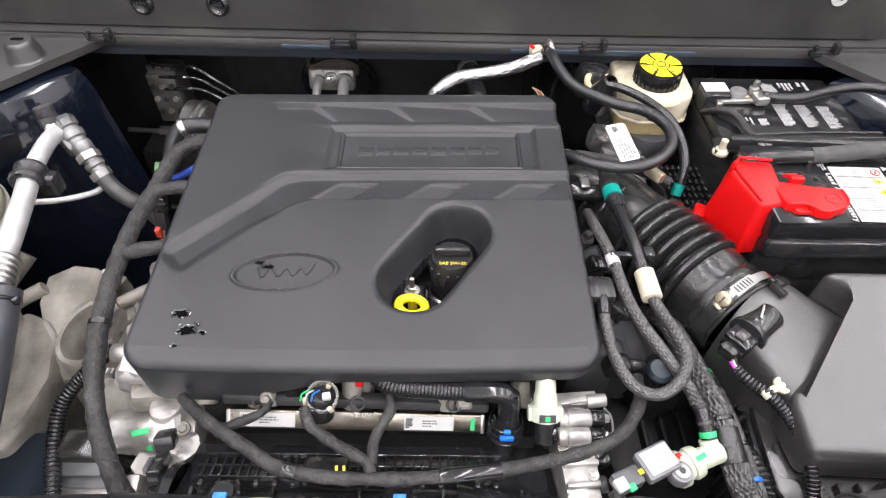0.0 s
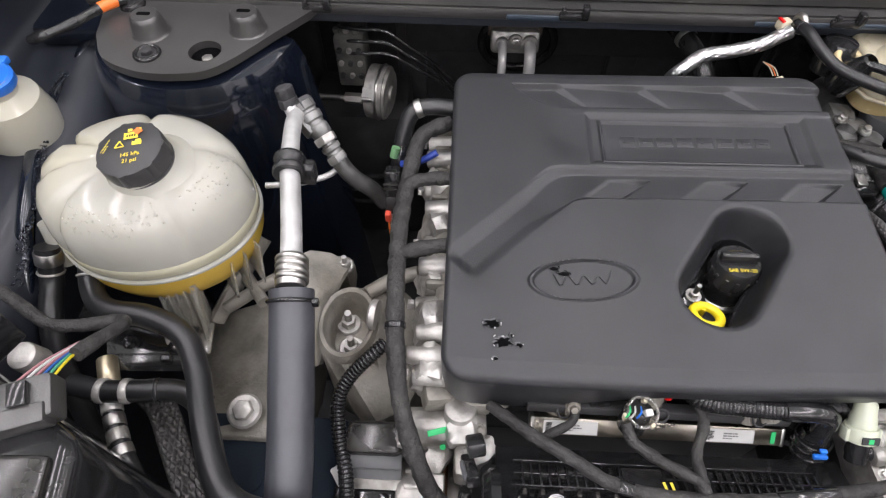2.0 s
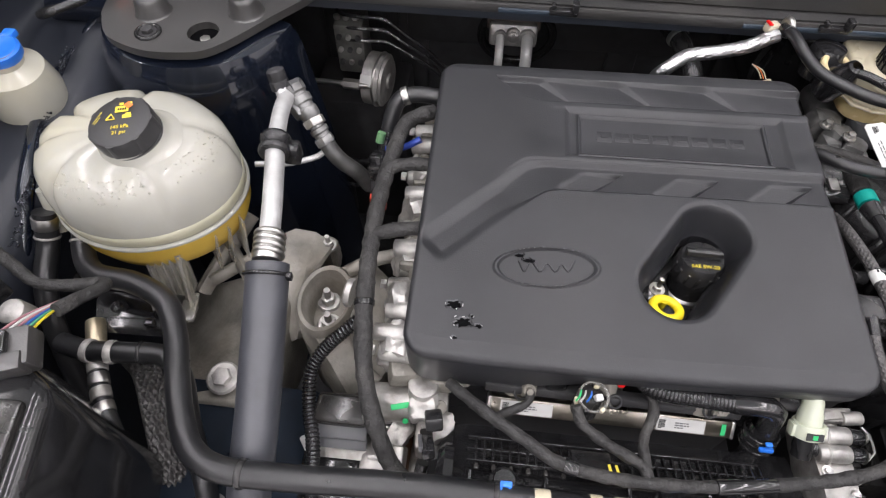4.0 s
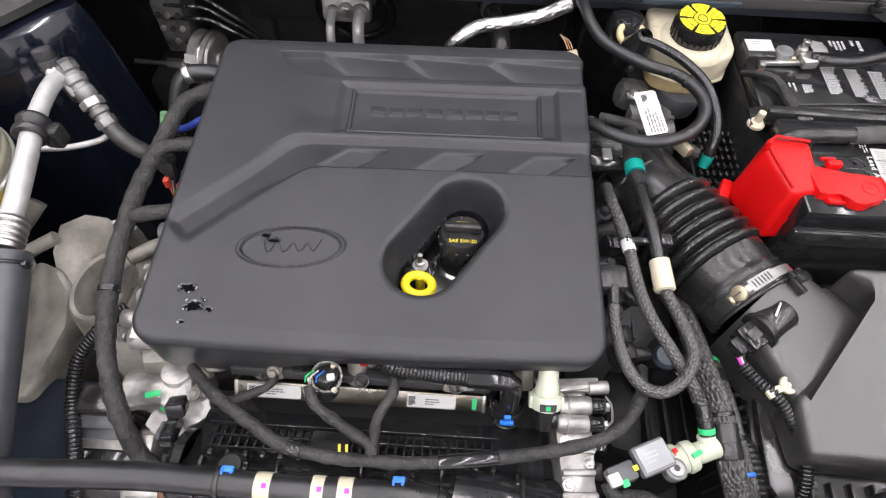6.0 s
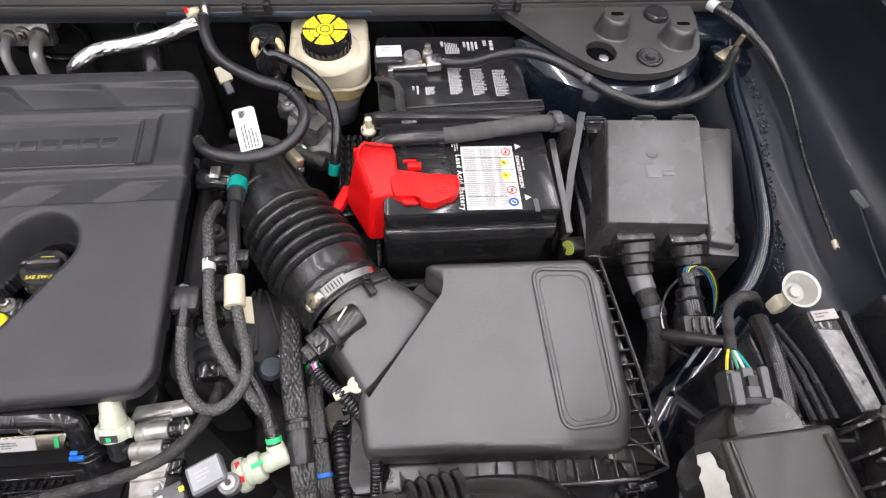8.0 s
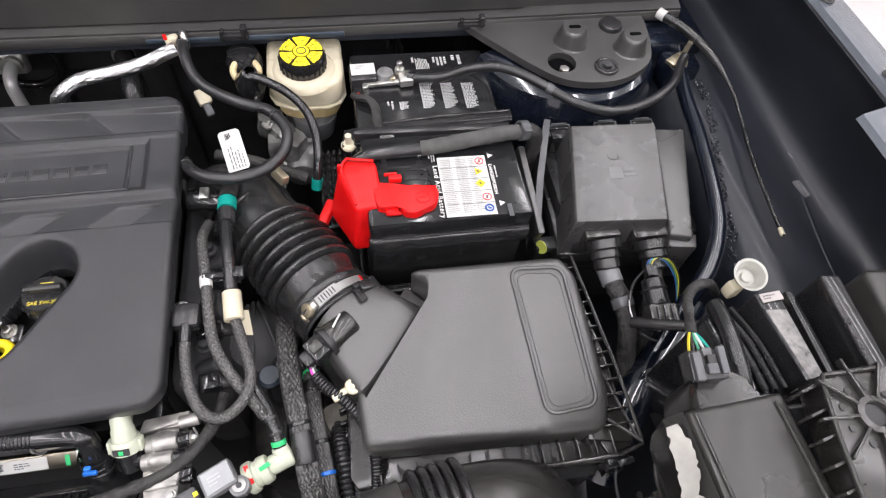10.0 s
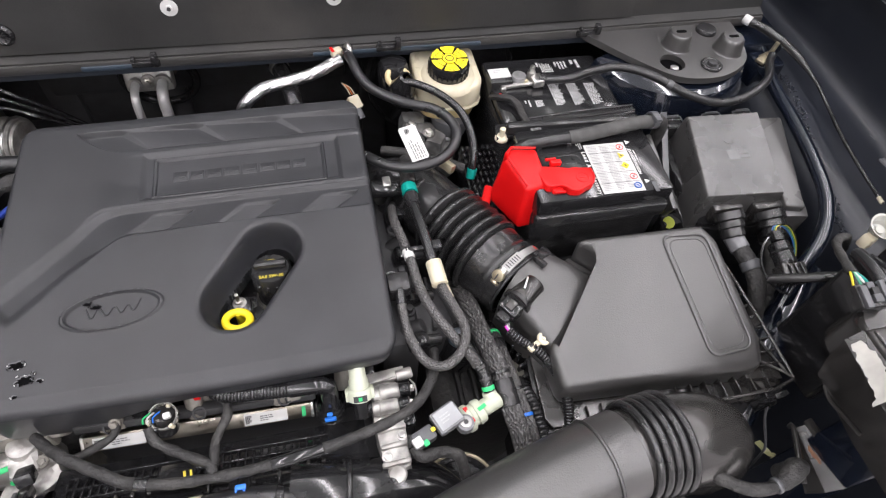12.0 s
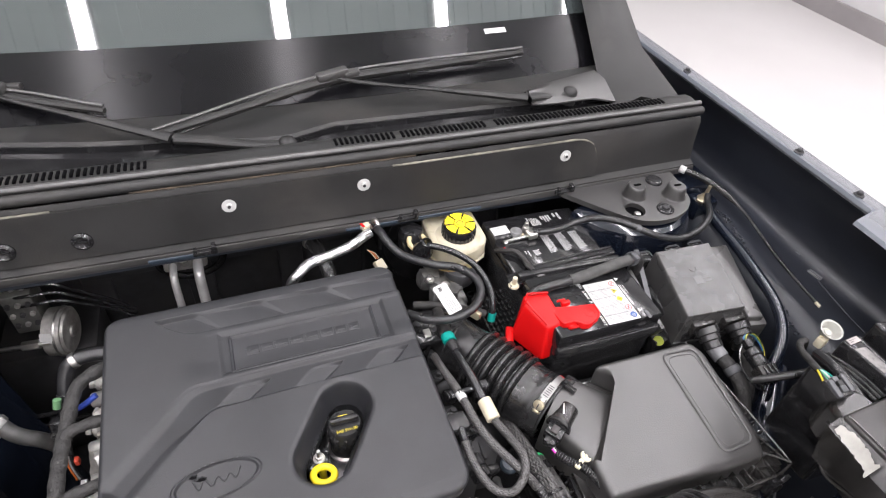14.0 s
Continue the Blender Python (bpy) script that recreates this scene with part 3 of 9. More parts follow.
part("front_panel", sweep([(0.722, 0.978), (0.722, 0.992), (0.735, 0.996), (0.742, 1.03), (0.747, 1.075), (0.752, 1.083)]), COWL, cowl)
part("lip", sweep([(0.716, 0.979), (0.714, 0.985), (0.716, 0.992), (0.734, 0.995)], 0.003), SATIN, cowl, "satin black folded lip")
part("seal", tube([(x, 0.752 + bow(x), 1.096) for x in XS], 0.008, 12), COWL, cowl, "black rubber seal strip")
part("seal_rib", tube([(x, 0.762 + bow(x), 1.106) for x in XS], 0.005, 10), SATIN, cowl)
part("grille_strip", sweep([(0.755, 1.090), (0.770, 1.103), (0.790, 1.104), (0.806, 1.101), (0.810, 1.097), (0.811, 1.070)]), COWL, cowl)


def well_back(x):
    """Rear edge of the wiper well, which narrows past the pivot."""
    return 0.893 - 0.032 * soft(-0.16, 0.0, x) + 0.024 * soft(0.055, 0.10, x) + 0.05 * soft(-0.15, -0.5, x)


# Black instead of cowl plastic: the well's shade is put into its colour.
part("wiper_well", skin([[Vector((x, 0.8105 + bow(x), 1.072)), Vector((x, 0.83 + bow(x), 1.066)), Vector((x, well_back(x) - 0.004, 1.064)), Vector((x, well_back(x), 1.076))] for x in XS], 0.004), GLOSSY, cowl, "wiper well coloured glossy black for the shade in it")
part("rear_panel", skin([[Vector((x, well_back(x) + 0.001, 1.076)), Vector((x, well_back(x) + 0.006, 1.081)), Vector((x, 0.935, 1.076)), Vector((x, 1.04, 1.082))] for x in XS], 0.004), COWL, cowl)
# sound-deadening strip with pale edge and washers
def pad_top(x):
    """Upper edge of the felt pad: level, then rounded off at its end."""
    u = clamp01((x - 0.515) / 0.058)
    return 1.032 + 0.046 * math.sqrt(max(0.0, 1 - u * u))


bm = skin([[Vector((x, 0.733 + bow(x), 1.0)), Vector((x, 0.738 + bow(x), 1.03)), Vector((x, 0.7425 + bow(x), pad_top(x)))] for x in [-0.69 + 1.263 * i / 90 for i in range(91)]], 0.005)
part("felt_pad", bm, COWL, cowl, "black felt pad on the cowl face")
PADEDGE = mat("pale_pad_edge", (0.2, 0.19, 0.15), 0.8, var=0.6, scale=30)
for x0, x1 in ((-0.69, -0.30), (0.18, 0.572)):
    part("pad_edge", tube([(x, 0.7415 + bow(x), pad_top(x)) for x in [x0 + (x1 - x0) * i / 30 for i in range(31)]], 0.0020, 8, rough=0.5, step=0.004), PADEDGE, cowl, "frayed pale pad edge")
part("dust_streak", tube([(x, 0.7475 + bow(x), 1.0885) for x in [-0.2 + 0.42 * i / 20 for i in range(21)]], 0.0016, 6, rough=0.6, step=0.005), mat("brown_dust", (0.11, 0.085, 0.06), 0.9, var=0.6, scale=40), cowl, "brown dust along the seal")
for x, z in ((-0.074, 1.052), (0.131, 1.055), (0.500, 1.052)):
    y = 0.7345 + bow(x)
    bm = lathe((x, y, z), (0, -1, 0.12), [(0.0, 0.004), (0.004, 0.004), (0.0045, 0.001), (0.0105, 0.001), (0.0105, 0.0), (0, 0)], 22)
    w = part("washer", bm, LABEL, cowl, "white push-on washer")
    part("pin", cyl((x, y - 0.003, z + 0.0005), (x, y - 0.0055, z + 0.0008), 0.0025, seg=10), DARK, w)
for x in (-0.37, -0.275):
    y = 0.733 + bow(x)
    c = part("push_clip", lathe((x, y, 1.028), (0, -1, 0.1), [(0.014, 0), (0.014, 0.003), (0.010, 0.006), (0.006, 0.003), (0.0, 0.003)], 22), GLOSSY, cowl)
    part("clip_cross", box((x, y - 0.004, 1.0285), (0.012, 0.002, 0.003), 0.0005), PLASTIC, c)
for x in (-0.43, -0.12, 0.20, 0.50):
    y = 0.714 + bow(x)
    bm = box((x, y, 0.988), (0.035, 0.010, 0.008), 0.002)
    box((x - 0.013, y - 0.004, 0.997), (0.005, 0.008, 0.006), 0.001, bm=bm)
    box((x + 0.013, y - 0.004, 0.997), (0.008, 0.012, 0.014), 0.002, bm=bm)
    part("latch", bm, PLASTIC, cowl)
for x0, x1 in ((-0.20, -0.115), (0.095, 0.335)):
    part("hinge_strip", box(((x0 + x1) / 2, 0.721, 0.984), (x1 - x0, 0.012, 0.007), 0.002), mat("blue_grey_film", (0.032, 0.045, 0.062), 0.35), cowl, "blue-grey filmed strip")
# cowl grille slots, drawn as black bars for their shade
for x0, n in ((-0.45, 9), (-0.355, 22), (0.10, 12), (0.21, 18), (0.38, 42)):
    for i in range(n):
        x = x0 + i * 0.0085
        part("grille_slot", box((x, 0.790 + bow(x), 1.1035), (0.0045, 0.020, 0.004), 0.001, (-6, 0, 0)), PIT, cowl)
# end piece beside the windscreen pillar
bm = skin([[Vector((0.66, 0.84, 1.072)), Vector((0.72, 0.845, 1.09)), Vector((0.79, 0.80, 1.09)), Vector((0.802, 0.775, 1.07))],
           [Vector((0.67, 0.92, 1.085)), Vector((0.735, 0.93, 1.115)), Vector((0.80, 0.87, 1.10)), Vector((0.82, 0.84, 1.06))],
           [Vector((0.70, 1.02, 1.12)), Vector((0.735, 1.03, 1.145)), Vector((0.81, 0.99, 1.12)), Vector((0.83, 0.98, 1.06))],
           [Vector((0.74, 1.25, 1.26)), Vector((0.765, 1.26, 1.285)), Vector((0.84, 1.2, 1.22)), Vector((0.86, 1.2, 1.1))]], 0.006)
tagged(part("cowl_corner", bm, COWL), "black moulded cowl corner at the pillar", "trim", kind="structure")
# crossmember under the cowl
bm = box((0.04, 0.752, 0.967), (1.5, 0.03, 0.024), 0.006)
tagged(part("cowl_crossmember", bm, mat("grey_navy_primer", (0.035, 0.042, 0.055), 0.5, var=0.1, dirt=(0.05, 0.05, 0.055))), "dull blue-grey crossmember below the cowl", "crossmember", kind="structure")


def windscreen():
    ws = thing("window_1", "sloping windscreen with a dark reflection painted along its foot", "windscreen", (0.04, 1.1, 1.1), kind="structure")

    def sheet(h0, h1, off, thick):
        rows = []
        for x in XS:
            rows.append([Vector((x, 1.02 - 0.05 * (1 - ((x - 0.04) / 0.8) ** 2) + h * 0.86, 1.075 + off + h * 0.52)) for h in (h0, (h0 + h1) / 2, h1)])
        return skin(rows, thick)
    part("pane", sheet(0.0, 0.9, 0.0, 0.005), GLASS, ws)
    # Painted reflection: a dark sheet over the foot of the pane.
    part("border", sheet(0.0, 0.135, 0.004, 0.001), DARKREFL, ws, "dark reflection painted on the glass")
    part("sticker", box((0.50, 1.085, 1.138), (0.05, 0.012, 0.001), 0.0, (31, 0, 4)), LABEL, ws, "small pale sticker")
    return ws


windscreen()


def wiper(pivot, hinge, joint, blade0, blade1, cover_len):
    """Pressed arm with a hinge near its pivot, a clip at the joint, and a spined blade with its rubber."""
    w = thing("windscreen_wiper", "grey-black windscreen wiper at rest", "wiper", pivot, "windscreen wipers")
    P, H, J = Vector(pivot), Vector(hinge), Vector(joint)
    part("pivot_cap", lathe(P, (0, 0, 1), [(0.015, -0.02), (0.015, 0.004), (0.012, 0.009), (0.006, 0.0115), (0.0, 0.012)], 22), COWL, w)
    d = (H - P).normalized()
    part("arm_head", tube([P + d * 0.004, P.lerp(H, 0.35) - Vector((0, 0, 0.004)), P.lerp(H, 0.75), H], lambda u: 0.0095 + 0.003 * u, 10, flat=0.65), COWL, w)
    # Black bar paints the shaded gap at the hinge.
    part("hinge_gap", box(H, (0.0025, 0.026, 0.012), 0.0005, (0, 0, math.degrees(math.atan2(d.y, d.x)))), PIT, w)
    e = (J - H).normalized()
    part("arm_cover", tube([H + e * 0.002, H.lerp(J, cover_len * 0.5), H.lerp(J, cover_len)], lambda u: 0.0135 - 0.006 * u, 10, flat=0.6), COWL, w)
    part("arm_rod", tube([H.lerp(J, cover_len * 0.95), H.lerp(J, 0.85), J + Vector((0, 0, 0.006))], 0.0052, 8, flat=0.7), COWL, w)
    B0, B1 = Vector(blade0), Vector(blade1)
    part("blade", tube([B0, B0.lerp(J, 0.5), J, J.lerp(B1, 0.5), B1], lambda u: 0.0095 - 0.0035 * abs(2 * u - 1), 8, flat=0.9), COWL, w)
    part("spine", tube([B0 + Vector((0, 0.003, 0.008)), J + Vector((0, 0.003, 0.010)), B1 + Vector((0, 0.003, 0.008))], 0.0028, 6), SATIN, w)
    b = (B1 - B0).normalized()
    tilt = math.degrees(math.atan2(b.y, b.x))
    clip = box((J.x, J.y, J.z + 0.010), (0.060, 0.020, 0.016), 0.005, (0, -5, tilt))
    box((J.x + 0.035, J.y + 0.002, J.z + 0.008), (0.030, 0.014, 0.012), 0.003, (0, -5, tilt), clip)
    part("joint", clip, SATIN, w)
    low = Vector((0, 0, 0.010))
    part("rubber", tube([B0 - low, J - low, B1 - low], 0.0025, 6), RUBBER, w)


wiper((0.030, 0.832, 1.085), (-0.137, 0.868, 1.096), (-0.40, 1.022, 1.118), (-0.68, 1.075, 1.13), (-0.235, 0.958, 1.106), 0.55)
wiper((0.575, 0.880, 1.094), (0.480, 0.872, 1.098), (0.136, 0.982, 1.113), (-0.166, 0.880, 1.098), (0.531, 1.012, 1.122), 0.45)
cwc = thing("wiper_spindle_cover", "grey moulded cover over the wiper spindle", "cover", (0.60, 0.9, 1.08))
part("cover", skin([[Vector((0.485, 0.860, 1.090)), Vector((0.53, 0.853, 1.092)), Vector((0.62, 0.862, 1.088)), Vector((0.67, 0.855, 1.08))],
                    [Vector((0.488, 0.885, 1.104)), Vector((0.54, 0.89, 1.108)), Vector((0.62, 0.90, 1.10)), Vector((0.672, 0.91, 1.10))],
                    [Vector((0.50, 0.915, 1.090)), Vector((0.55, 0.925, 1.096)), Vector((0.62, 0.94, 1.098)), Vector((0.672, 0.95, 1.10))]], 0.004), SATIN, cwc)


# ---- engine ----
CX0, CX1, CY0, CY1 = -0.259, 0.143, 0.268, 0.629
OVAL, HOLE_A, HOLE_B = (-0.135, 0.3605), Vector((-0.0165, 0.3545)), Vector((0.022, 0.411))


def seg_dist(x, y, a, b):
    p, d = Vector((x, y)) - a, b - a
    t = clamp01(p.dot(d) / d.dot(d))
    return (p - d * t).length


def bevel_box(x, y, x0, x1, y0, y1):
    """Signed distance to a rectangle, negative inside."""
    return max(x0 - x, x - x1, y0 - y, y - y1)


def cover_z(x, y):
    z = 0.957 + 0.06 * (y - 0.30) + 0.018 * (x + 0.06)
    # groove across the cover: level on one side, bent into a diagonal with a rounded end on the other
    bend = lambda x0: 0.5 * ((x0 - x) + math.hypot(x0 - x, 0.008)) - 0.001 * soft(-0.10, 0.0, x)
    lo, hi = 0.4515 - 1.02 * bend(-0.136), 0.489 - 0.96 * bend(-0.158)
    v = (y - lo) / (hi - lo)
    end = soft(-0.020, -0.002, (x + 0.2325) + (y - 0.3735))
    flat = soft(-0.19, -0.14, x)
    z -= end * soft(0.0, 0.07 + 0.25 * (1 - flat), v) * (0.0018 + 0.0036 * clamp01(v)) * soft(1.0, 0.85 - 0.2 * (1 - flat), v)
    z += 0.0016 * flat * soft(1.0, 1.08, v) * soft(1.9, 1.15, v)
    # three sunk leaning panels in the groove: low along their far side, with a wall there and a lip in front
    for x0 in (-0.133, -0.0375, 0.054):
        q = (y - 0.4530) / 0.0255
        w = x - x0 - 0.029 * clamp01(q)
        wall = 0.0016 + 0.0055 * (1 - clamp01(q))
        z -= 0.0052 * clamp01(0.06 + w / 0.046) * soft(0.0, 0.010, w) * clamp01((0.0455 - w) / wall) * clamp01(q / 0.07) * soft(1.05, 0.90, q)
    # rear band sunk behind a curved edge, open at one end, with three slots in front of a raised rim
    k = clamp01((-0.14 - x) / 0.065)
    ye = 0.5725 + 0.046 * k ** 1.8
    sunk = soft(ye, ye + 0.004, y) * soft(0.6095, 0.6045, y)
    z -= 0.0068 * sunk
    z += 0.0010 * soft(ye - 0.011, ye - 0.006, y) * soft(ye + 0.002, ye - 0.002, y) * soft(-0.14, -0.11, x)
    for x0 in (-0.149, -0.059, 0.035):
        v = (y - 0.5735) / 0.033
        w = x - (x0 + 0.041 * (1 - v))
        wall = 0.0012 + 0.0090 * clamp01(v)
        z += 0.42 * wall * sunk * clamp01(w / wall) * clamp01((0.084 - w) / 0.074)
    z -= 0.10 * max(0.0, y - 0.617)
    # framed panel in a wider shallow field
    d = bevel_box(x, y, -0.118, 0.113, 0.4945, 0.5655)
    z -= 0.0036 * soft(0.001, -0.007, d)
    d = bevel_box(x, y, -0.1035, 0.093, 0.4985, 0.5570)
    z += 0.0021 * soft(0.0026, 0.0010, abs(d + 0.001)) - 0.0008 * soft(0.0, -0.003, d)
    # oval badge ring
    q = math.hypot((x - OVAL[0]) / 0.047, (y - OVAL[1] - 0.06 * (x - OVAL[0])) / 0.0205)
    z += 0.0022 * soft(0.07, 0.02, abs(q - 1)) - 0.0012 * soft(0.96, 0.91, q)
    # opening with sloping walls
    h = seg_dist(x, y, HOLE_A, HOLE_B)
    z -= 0.036 * soft(0.0365, 0.0225, h) ** 1.15 + 0.0012 * soft(0.040, 0.035, h)
    return z


def engine_cover():
    cov = thing("engine_cover", "dark grey moulded plastic engine cover with torn scuffs", "engine cover", (-0.06, 0.45, 0.9))
    nx, ny = 400, 370
    cxm, cym, hx, hy, R, roll = (CX0 + CX1) / 2, (CY0 + CY1) / 2, (CX1 - CX0) / 2, (CY1 - CY0) / 2, 0.022, 0.0065
    gap = 0.0232

    def ease(t):
        return math.copysign(1 - (1 - abs(t)) ** 1.15, t)
    bm = bag()
    grid, inner = [], []
    for j in range(ny + 1):
        row = []
        for i in range(nx + 1):
            u, v = ease(2 * i / nx - 1) * hx, ease(2 * j / ny - 1) * hy
            e = min(hx - abs(u), hy - abs(v))
            a, b = abs(u) - (hx - R), abs(v) - (hy - R)
            x, y = u, v
            if a > 0 and b > 0:
                k = max(a, b) / math.hypot(a, b)
                x, y = math.copysign(hx - R + a * k, u), math.copysign(hy - R + b * k, v)
            y -= 0.004 * (1 - (x / hx) ** 2) * (1 if v < 0 else 0) * soft(0.05, 0.15, -v)
            x, y = x + cxm, y + cym
            h = seg_dist(x, y, HOLE_A, HOLE_B) if abs(x) < 0.07 and abs(y - 0.38) < 0.07 else 1.0
            if abs(h - gap) < 0.0009:
                p, dd = Vector((x, y)), HOLE_B - HOLE_A
                foot = HOLE_A + dd * clamp01((p - HOLE_A).dot(dd) / dd.dot(dd))
                p = foot + (p - foot) * (gap / h)
                x, y = p.x, p.y
            z = cover_z(x, y)
            if e < roll:
                z -= roll - math.sqrt(max(0, roll * roll - (roll - e) ** 2))
            if v < 0:
                z -= 0.30 * max(0.0, 0.0165 - (hy + v)) * soft(0.0, 0.03, hx - abs(u))
            row.append(bm.verts.new((x, y, z)))
        grid.append(row)
    for j in range(ny):
        for i in range(nx):
            q = (grid[j][i], grid[j][i + 1], grid[j + 1][i + 1], grid[j + 1][i])
            c = (q[0].co + q[2].co) / 2
            if abs(c.x) > 0.06 or abs(c.y - 0.38) > 0.07 or seg_dist(c.x, c.y, HOLE_A, HOLE_B) > gap:
                bm.faces.new(q)
    # inner wall of the opening
    lip = [e for e in bm.edges if len(e.link_faces) == 1 and seg_dist(*((e.verts[0].co + e.verts[1].co) / 2).xy, HOLE_A, HOLE_B) < 0.03]
    ext = bmesh.ops.extrude_edge_only(bm, edges=lip)["geom"]
    for v in ext:
        if isinstance(v, bmesh.types.BMVert):
            v.co.z -= 0.016
    # skirt round the rim: deep at the front corner, shallow elsewhere
    rim = grid[0][:] + [r[-1] for r in grid[1:]] + grid[-1][-2::-1] + [r[0] for r in grid[-2:0:-1]]

    def depth(p):
        if p.y < CY0 + 0.06:
            return 0.013 + 0.036 * soft(-0.06, -0.2, p.x) * soft(CY0 + 0.06, CY0 + 0.02, p.y)
        return 0.018 + 0.014 * soft(0.5, 0.3, p.y) * (p.x < -0.1)
    mid = [bm.verts.new((v.co.x, v.co.y, v.co.z - 0.0015)) for v in rim]
    low = [bm.verts.new((v.co.x + (v.co.x - cxm) * -0.006, v.co.y + (v.co.y - cym) * -0.006, v.co.z - depth(v.co))) for v in rim]
    low2 = [bm.verts.new((v.co.x * 0.985 + cxm * 0.015, v.co.y * 0.985 + cym * 0.015, v.co.z - 0.002)) for v in low]
    n = len(rim)
    for k in range(n):
        a, b = k, (k + 1) % n
        bm.faces.new((rim[a], mid[a], mid[b], rim[b]))
        bm.faces.new((mid[a], low[a], low[b], mid[b]))
        bm.faces.new((low[a], low2[a], low2[b], low[b]))
    for v in [v for v in bm.verts if not v.link_faces]:
        bm.verts.remove(v)
    part("shell", bm, COVER, cov, sharp=13)
    # raised plain blocks in the framed panel, in place of lettering
    widths = [0.019, 0.018, 0.020, 0.020, 0.020, 0.020, 0.018, 0.018]
    x = -0.085
    for i, w in enumerate(widths):
        xc = x + w / 2
        zz = cover_z(xc, 0.5295 + 0.01 * xc)
        bmm = box((xc, 0.5295 + 0.01 * xc, zz - 0.0003), (w - 0.003, 0.0125 if i not in (0, 4) else 0.0145, 0.0014), 0.0006, (3.4, -1.0, 0.6))
        bm2 = box((xc + 0.001, 0.5295 + 0.01 * xc, zz + 0.0006), (w - 0.009, 0.0025, 0.0008), 0.0002, (3.4, -1.0, 0.6))
        blk = part("raised_block", bmm, COVER, cov)
        part("block_rib", bm2, COVER, blk)
        x += w + 0.0005
    # wavy raised stroke inside the oval
    pts = [(OVAL[0] + dx, OVAL[1] + 0.09 * dx + dy, cover_z(OVAL[0] + dx, OVAL[1] + dy) + 0.0001)
           for dx, dy in ((-0.026, 0.008), (-0.02, -0.004), (-0.014, 0.007), (-0.006, -0.004), (0.001, 0.005), (0.008, -0.004), (0.014, 0.004), (0.02, -0.004), (0.026, 0.008))]
    part("badge_stroke", tube(pts, 0.0010, 6, step=0.003), COVER, cov)
    # torn scuffs: a ragged pale rim round a glossy black core, and loose flakes
    for k, (x, y, r, sq) in enumerate(((-0.2165, 0.3155, 0.0085, 0.62), (-0.2075, 0.2985, 0.009, 0.66), (-0.1935, 0.2965, 0.0036, 0.7), (-0.214, 0.284, 0.0026, 0.7), (-0.20, 0.305, 0.002, 1.0),
                                       (-0.161, 0.372, 0.005, 0.5), (-0.152, 0.367, 0.006, 0.45))):
        z = cover_z(x, y)
        blotch("torn_rim", (0, 0), r * 1.08, pose(x - 0.0004, y + 0.0005, z + 0.0006), GREYP if k < 5 else COVER, cov, 20 + 7 * k, squash=sq, jag=0.5)
        blotch("torn_core", (0, 0), r, pose(x + 0.0006, y - 0.0006, z + 0.0009), PIT, cov, 20 + 7 * k, squash=sq * 0.92, jag=0.5)
        rnd = random.Random(k + 50)
        for i in range(5 if r > 0.005 else 2):
            an = rnd.uniform(0, 6.28)
            px, py = x + math.cos(an) * r * rnd.uniform(0.8, 1.2), y + math.sin(an) * r * sq * rnd.uniform(0.8, 1.2)
            part("torn_flake", box((px, py, z + 0.0012), (rnd.uniform(0.001, 0.0028), 0.0006, 0.0012), 0.0002, (rnd.uniform(-25, 25), rnd.uniform(-25, 25), math.degrees(an) + 90), seg=1), LABEL if i % 2 == 0 and k < 5 else GLOSSY, cov)
    return cov


engine_cover()

eng = thing("engine_block", "cast aluminium engine block below the cover", "engine", (-0.05, 0.45, 0.3))
# Block and head are coloured dark for the deep shade below the rail.
part("block", box((-0.055, 0.45, 0.57), (0.36, 0.30, 0.62), 0.02), DARK, eng)
part("head", box((-0.055, 0.44, 0.865), (0.35, 0.28, 0.05), 0.012), PLASTIC, eng)
part("head_front", box((-0.06, 0.290, 0.84), (0.36, 0.03, 0.08), 0.008), PLASTIC, eng)
for i in range(7):
    part("head_boss", cyl((-0.205 + i * 0.048, 0.272, 0.875), (-0.205 + i * 0.048, 0.292, 0.888), 0.010, 0.009, 16, bevel=0.002), DIRTYCAST, eng)
# timing cover along one end, with bosses
part("timing_cover", lump((-0.255, 0.44, 0.78), (0.034, 0.33, 0.27), 3, 0.007, freq=45, cuts=16), DIRTYCAST, eng, "pale cast timing cover with bosses")
for i, y in enumerate((0.30, 0.345, 0.40, 0.46, 0.52)):
    part("cast_lobe", lump((-0.270, y, 0.885 + 0.006 * (i % 2)), (0.032, 0.034, 0.05), 20 + i, 0.006, (0, 15, 8 * i), 70), CAST, eng)
rnd = random.Random(12)
for i in range(9):
    y = 0.292 + i * 0.037
    z = 0.892 + 0.014 * (i % 2)
    part("boss", cyl((-0.288 + rnd.uniform(0, 0.006), y, z), (-0.245, y, z + 0.004), rnd.uniform(0.007, 0.0105), 0.011, 16, bevel=0.002), CAST, eng)
    part("web", box((-0.268, y + 0.018, 0.86), (0.022, 0.007, 0.10), 0.003), DIRTYCAST, eng)
    if i % 2 == 0:
        hexbolt("cover_bolt", (-0.288, y, z + 0.001), (-1, 0, 0.1), 0.0055, 0.008, STEEL, eng, washer=False)
part("timing_cover", prism([(-0.279, 0.300), (-0.276, 0.292), (-0.250, 0.290), (-0.250, 0.580), (-0.272, 0.580), (-0.280, 0.56), (-0.276, 0.50), (-0.282, 0.44), (-0.276, 0.37)], 0.79, 0.886, 0.006, seg=3), DIRTYCAST, eng, "pale cast timing cover")
part("timing_flange", box((-0.252, 0.43, 0.902), (0.012, 0.30, 0.016), 0.003), CAST, eng)
